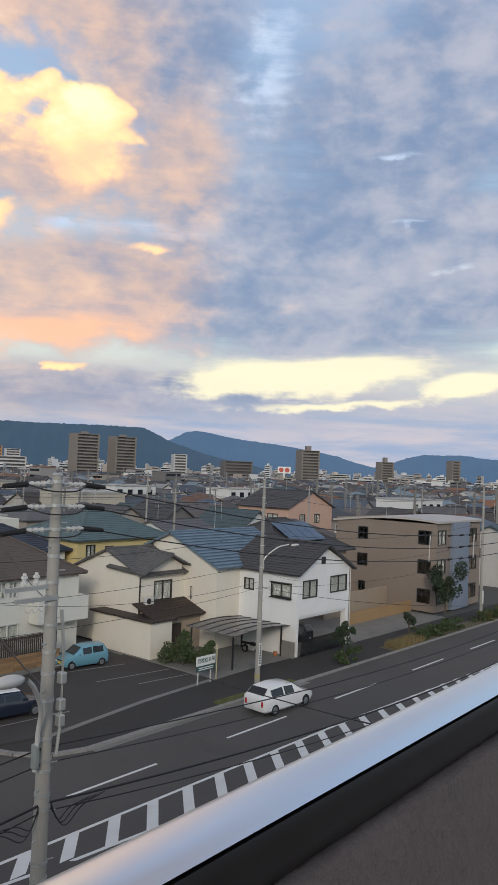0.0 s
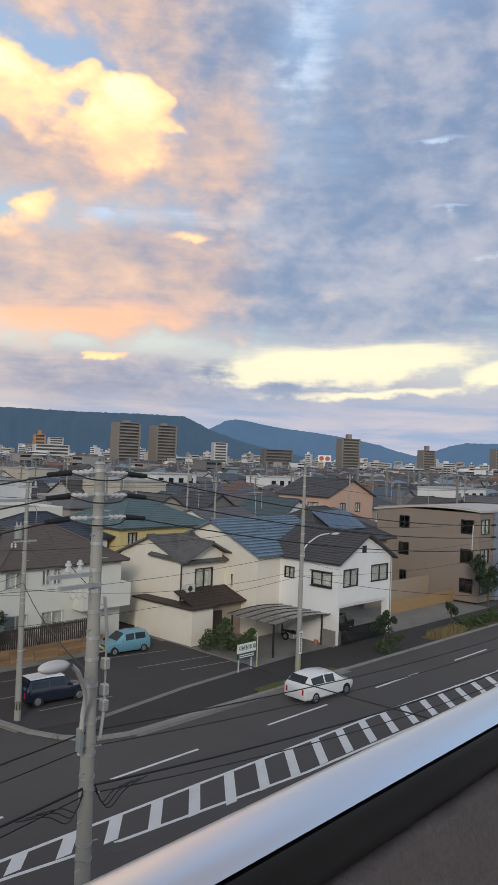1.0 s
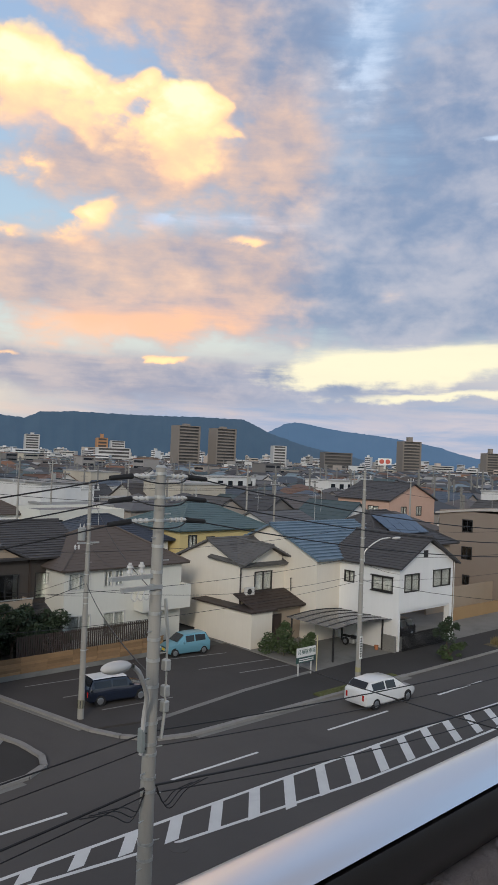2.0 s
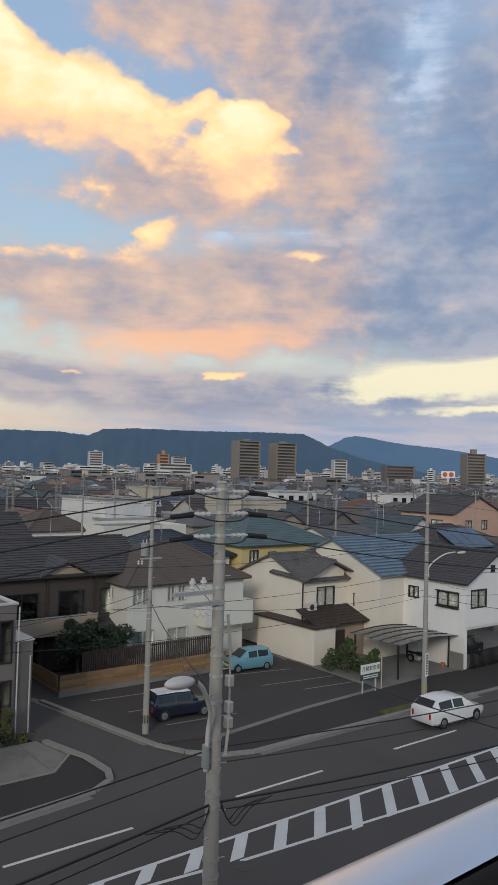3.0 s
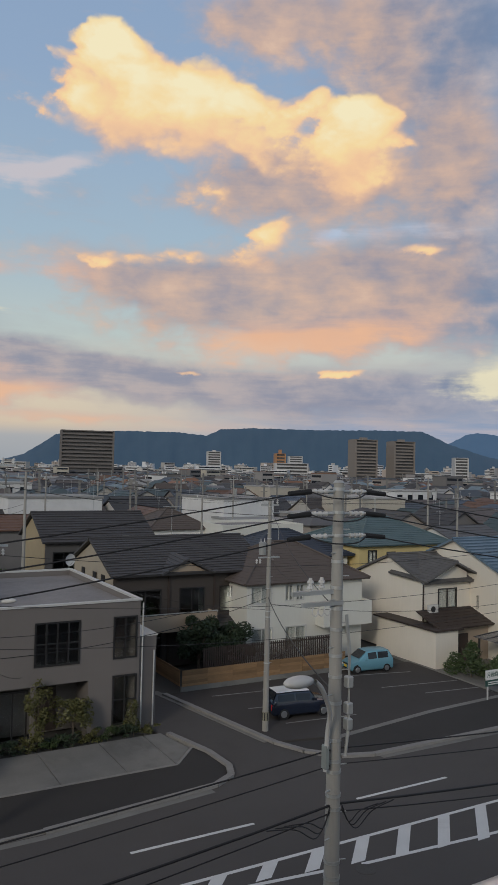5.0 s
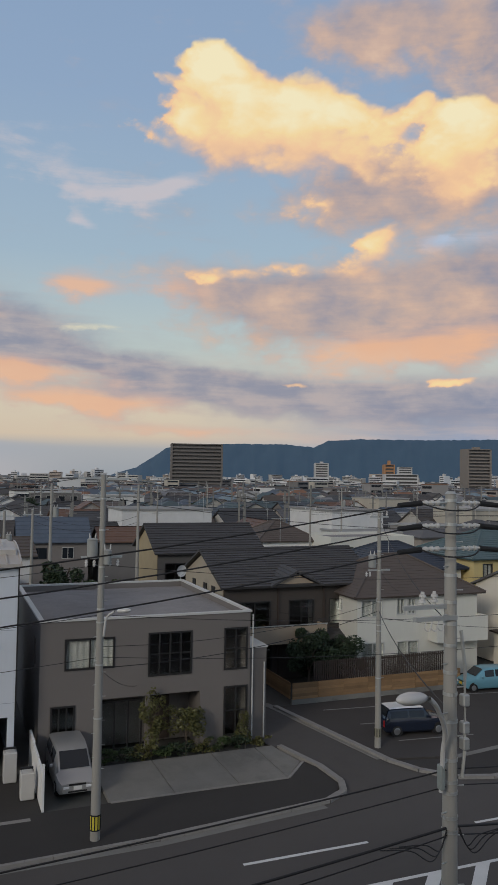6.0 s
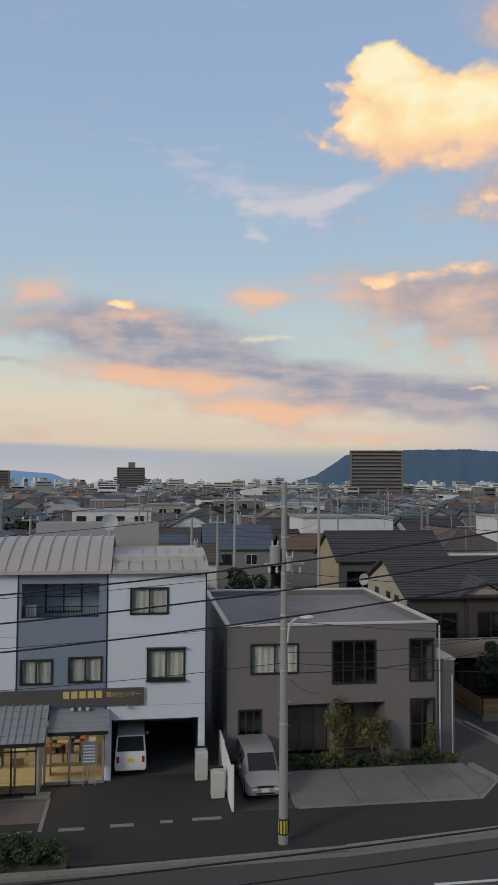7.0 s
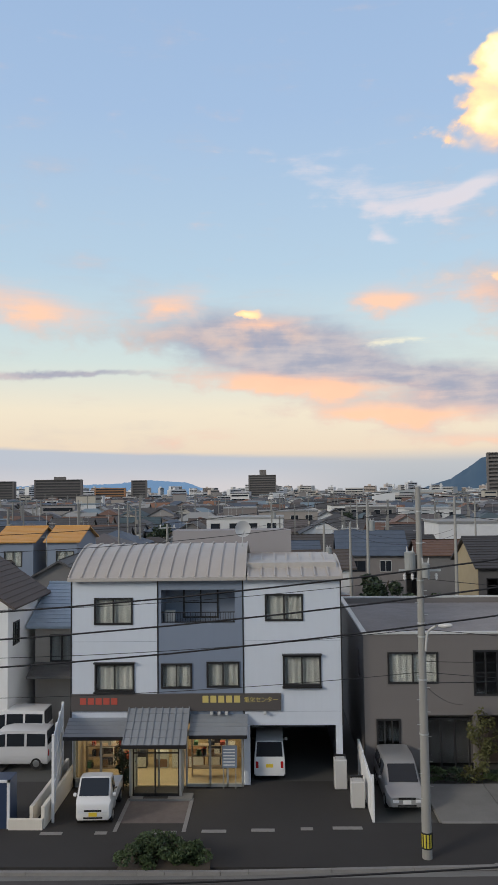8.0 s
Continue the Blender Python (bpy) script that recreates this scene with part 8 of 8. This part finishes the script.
# ---------------------------------------------------------------- the lit shop
lamp = bpy.data.lights.new("shop_ceiling_light", "AREA")
lamp.shape, lamp.size, lamp.size_y, lamp.energy, lamp.color = "RECTANGLE", 6.5, 2.5, 75, (1.0, 0.80, 0.50)
lo = new("shop_ceiling_light", lamp)
lo.matrix_basis = pose(-5.4, 38.2, 2.66)
rnd = random.Random(5)
for a, b in ((-9.1, -7.3), (-4.0, -2.3)):
    rack = thing("display_shelf", ((a + b) / 2, 37.6, 0.05), "wooden display shelf with goods in the lit shop", "shelf", "shop shelves")
    for z in (0.45, 1.0, 1.5):
        part("board", boxes((a, 37.4, z, b, 37.8, z + 0.03)), TAN, rack)
    for x in (a, b - 0.04):
        part("upright", boxes((x, 37.4, 0.05, x + 0.04, 37.8, 1.9)), TAN, rack)
GOODS = [plain("goods_" + n, c, 0.6) for n, c in (("white", (0.7, 0.7, 0.66)), ("red", (0.45, 0.08, 0.05)), ("brown", (0.25, 0.13, 0.06)), ("green", (0.10, 0.22, 0.12)), ("dark", (0.04, 0.04, 0.05)))]
for k in range(26):
    a, b = ((-9.05, -7.4), (-3.9, -2.4))[k % 2]
    x, z = rnd.uniform(a, b), rnd.choice((0.48, 1.03, 1.53))
    w, h = rnd.uniform(0.1, 0.25), rnd.uniform(0.15, 0.38)
    solid("boxed_goods", round_box(x, 37.45, z, x + w, 37.7, z + h, 0.008), GOODS[k % 5], "small boxed goods standing on a shop shelf", "goods", "shop goods")
for k, (x, w, d, h) in enumerate(((-8.6, 0.6, 0.6, 1.7), (-6.9, 0.55, 0.55, 0.95), (-6.0, 0.7, 0.5, 0.8), (-5.1, 0.6, 0.6, 1.75), (-4.3, 0.8, 0.5, 1.0), (-3.3, 0.6, 0.6, 1.6), (-2.5, 0.55, 0.6, 1.2), (-7.7, 0.9, 0.5, 0.75))):
    ob = thing("display_appliance", (x, 38.9, 0.05), "home appliance on show in the lit shop", "appliance", "shop appliances")
    part("casing", round_box(x, 38.6, 0.05, x + w, 38.6 + d, h, 0.03), GOODS[(0, 4, 0, 0, 2, 4, 0, 1)[k]], ob)
    part("door_panel", round_box(x + 0.03, 38.58, 0.12, x + w - 0.03, 38.6, h * 0.62, 0.008), GOODS[(4, 0, 2, 0, 0, 0, 4, 0)[k]], ob)
for x in (-6.5, -4.25):
    part("entrance_post", round_box(x - 0.05, 35.0, 0.1, x + 0.05, 36.2, 2.5, 0.01), STEEL, shop)
part("entrance_head", round_box(-6.55, 35.0, 2.3, -4.2, 35.12, 2.5, 0.01), STEEL, shop)
part("entrance_door", boxes((-6.4, 35.04, 0.1, -6.34, 35.08, 2.3), (-5.42, 35.04, 0.1, -5.34, 35.08, 2.3), (-4.36, 35.04, 0.1, -4.3, 35.08, 2.3), (-6.4, 35.04, 0.1, -4.3, 35.08, 0.22), (-6.4, 35.04, 1.95, -4.3, 35.08, 2.02)), SASH_D, shop)
pane = part("entrance_glass", boxes((-6.38, 35.055, 0.12, -4.32, 35.063, 2.28)), GLASS, shop)
pane.visible_shadow = False
part("entrance_mat", boxes((-5.9, 34.75, 0.1, -4.8, 35.0, 0.112)), RUBBER, shop)
bm = bmesh.new()
cyl(bm, (17.0, 21.15, -0.05), (17.0, 21.15, 0.008), 0.36, 0.36, 24)
solid("manhole_cover", bm, surface("cast_iron", (0.09, 0.085, 0.08), 0.7, 0.25, 6, 30, 0.4, metal=0.3), "round cast-iron manhole cover in the asphalt", "manhole cover")
stand = thing("notice_board", (-2.0, 36.0, 0), "blue-grey notice board behind the shop glass", "notice board")
part("panel", boxes((-2.45, 36.1, 0.95, -1.75, 36.14, 1.95)), PANEL_D, stand)
for k in range(6):
    part("writing_bar", boxes((-2.38, 36.09, 1.05 + 0.14 * k, -1.85, 36.1, 1.1 + 0.14 * k)), PLATE_W, stand)
part("leg", boxes((-2.4, 36.12, 0, -2.36, 36.16, 0.95), (-1.84, 36.12, 0, -1.8, 36.16, 0.95)), STEEL, stand)

# balcony and rails of the cream and ivory houses, roof aerials
part("balcony_rail", boxes((43.8, 41.9, 4.45, 46.7, 41.95, 4.5), *[(43.85 + 0.15 * i, 41.9, 3.5, 43.88 + 0.15 * i, 41.94, 4.48) for i in range(20)]), SASH_D, cream)
part("downpipe", boxes((39.18, 42.68, 0.2, 39.26, 42.76, 5.6)), DARKWOOD, cream)
part("garage_door", boxes((40.6, 40.86, 0.05, 41.9, 40.9, 2.1)), DARKWOOD, cream)
bm = bmesh.new()
cyl(bm, (53.9, 33.55, 0.0), (53.9, 33.55, 6.2), 0.04, 0.04, 8)
part("downpipe", bm, SASH_W, white)
for i, (x, y, z) in enumerate(((49.0, 60.5, 9.3), (24.0, 73.2, 9.8), (100, 75, 11), (23.5, 53, 8.5), (49.0, 44.3, 8.6), (31.0, 49.8, 8.2))):
    ob = thing("tv_aerial", (x, y, z), "thin metal television aerial on a roof", "aerial", "roof aerials")
    bm = bmesh.new()
    cyl(bm, (x, y, z - 0.6), (x, y, z + 2.4), 0.02, 0.02, 6)
    part("mast", bm, STEEL, ob)
    bm = bmesh.new()
    cyl(bm, (x - 0.7, y, z + 2.2), (x + 0.7, y, z + 2.2), 0.015, 0.015, 5)
    for k in range(7):
        cyl(bm, (x - 0.6 + 0.2 * k, y - 0.3, z + 2.2), (x - 0.6 + 0.2 * k, y + 0.3, z + 2.2), 0.008, 0.008, 4)
    part("yagi", bm, STEEL, ob)
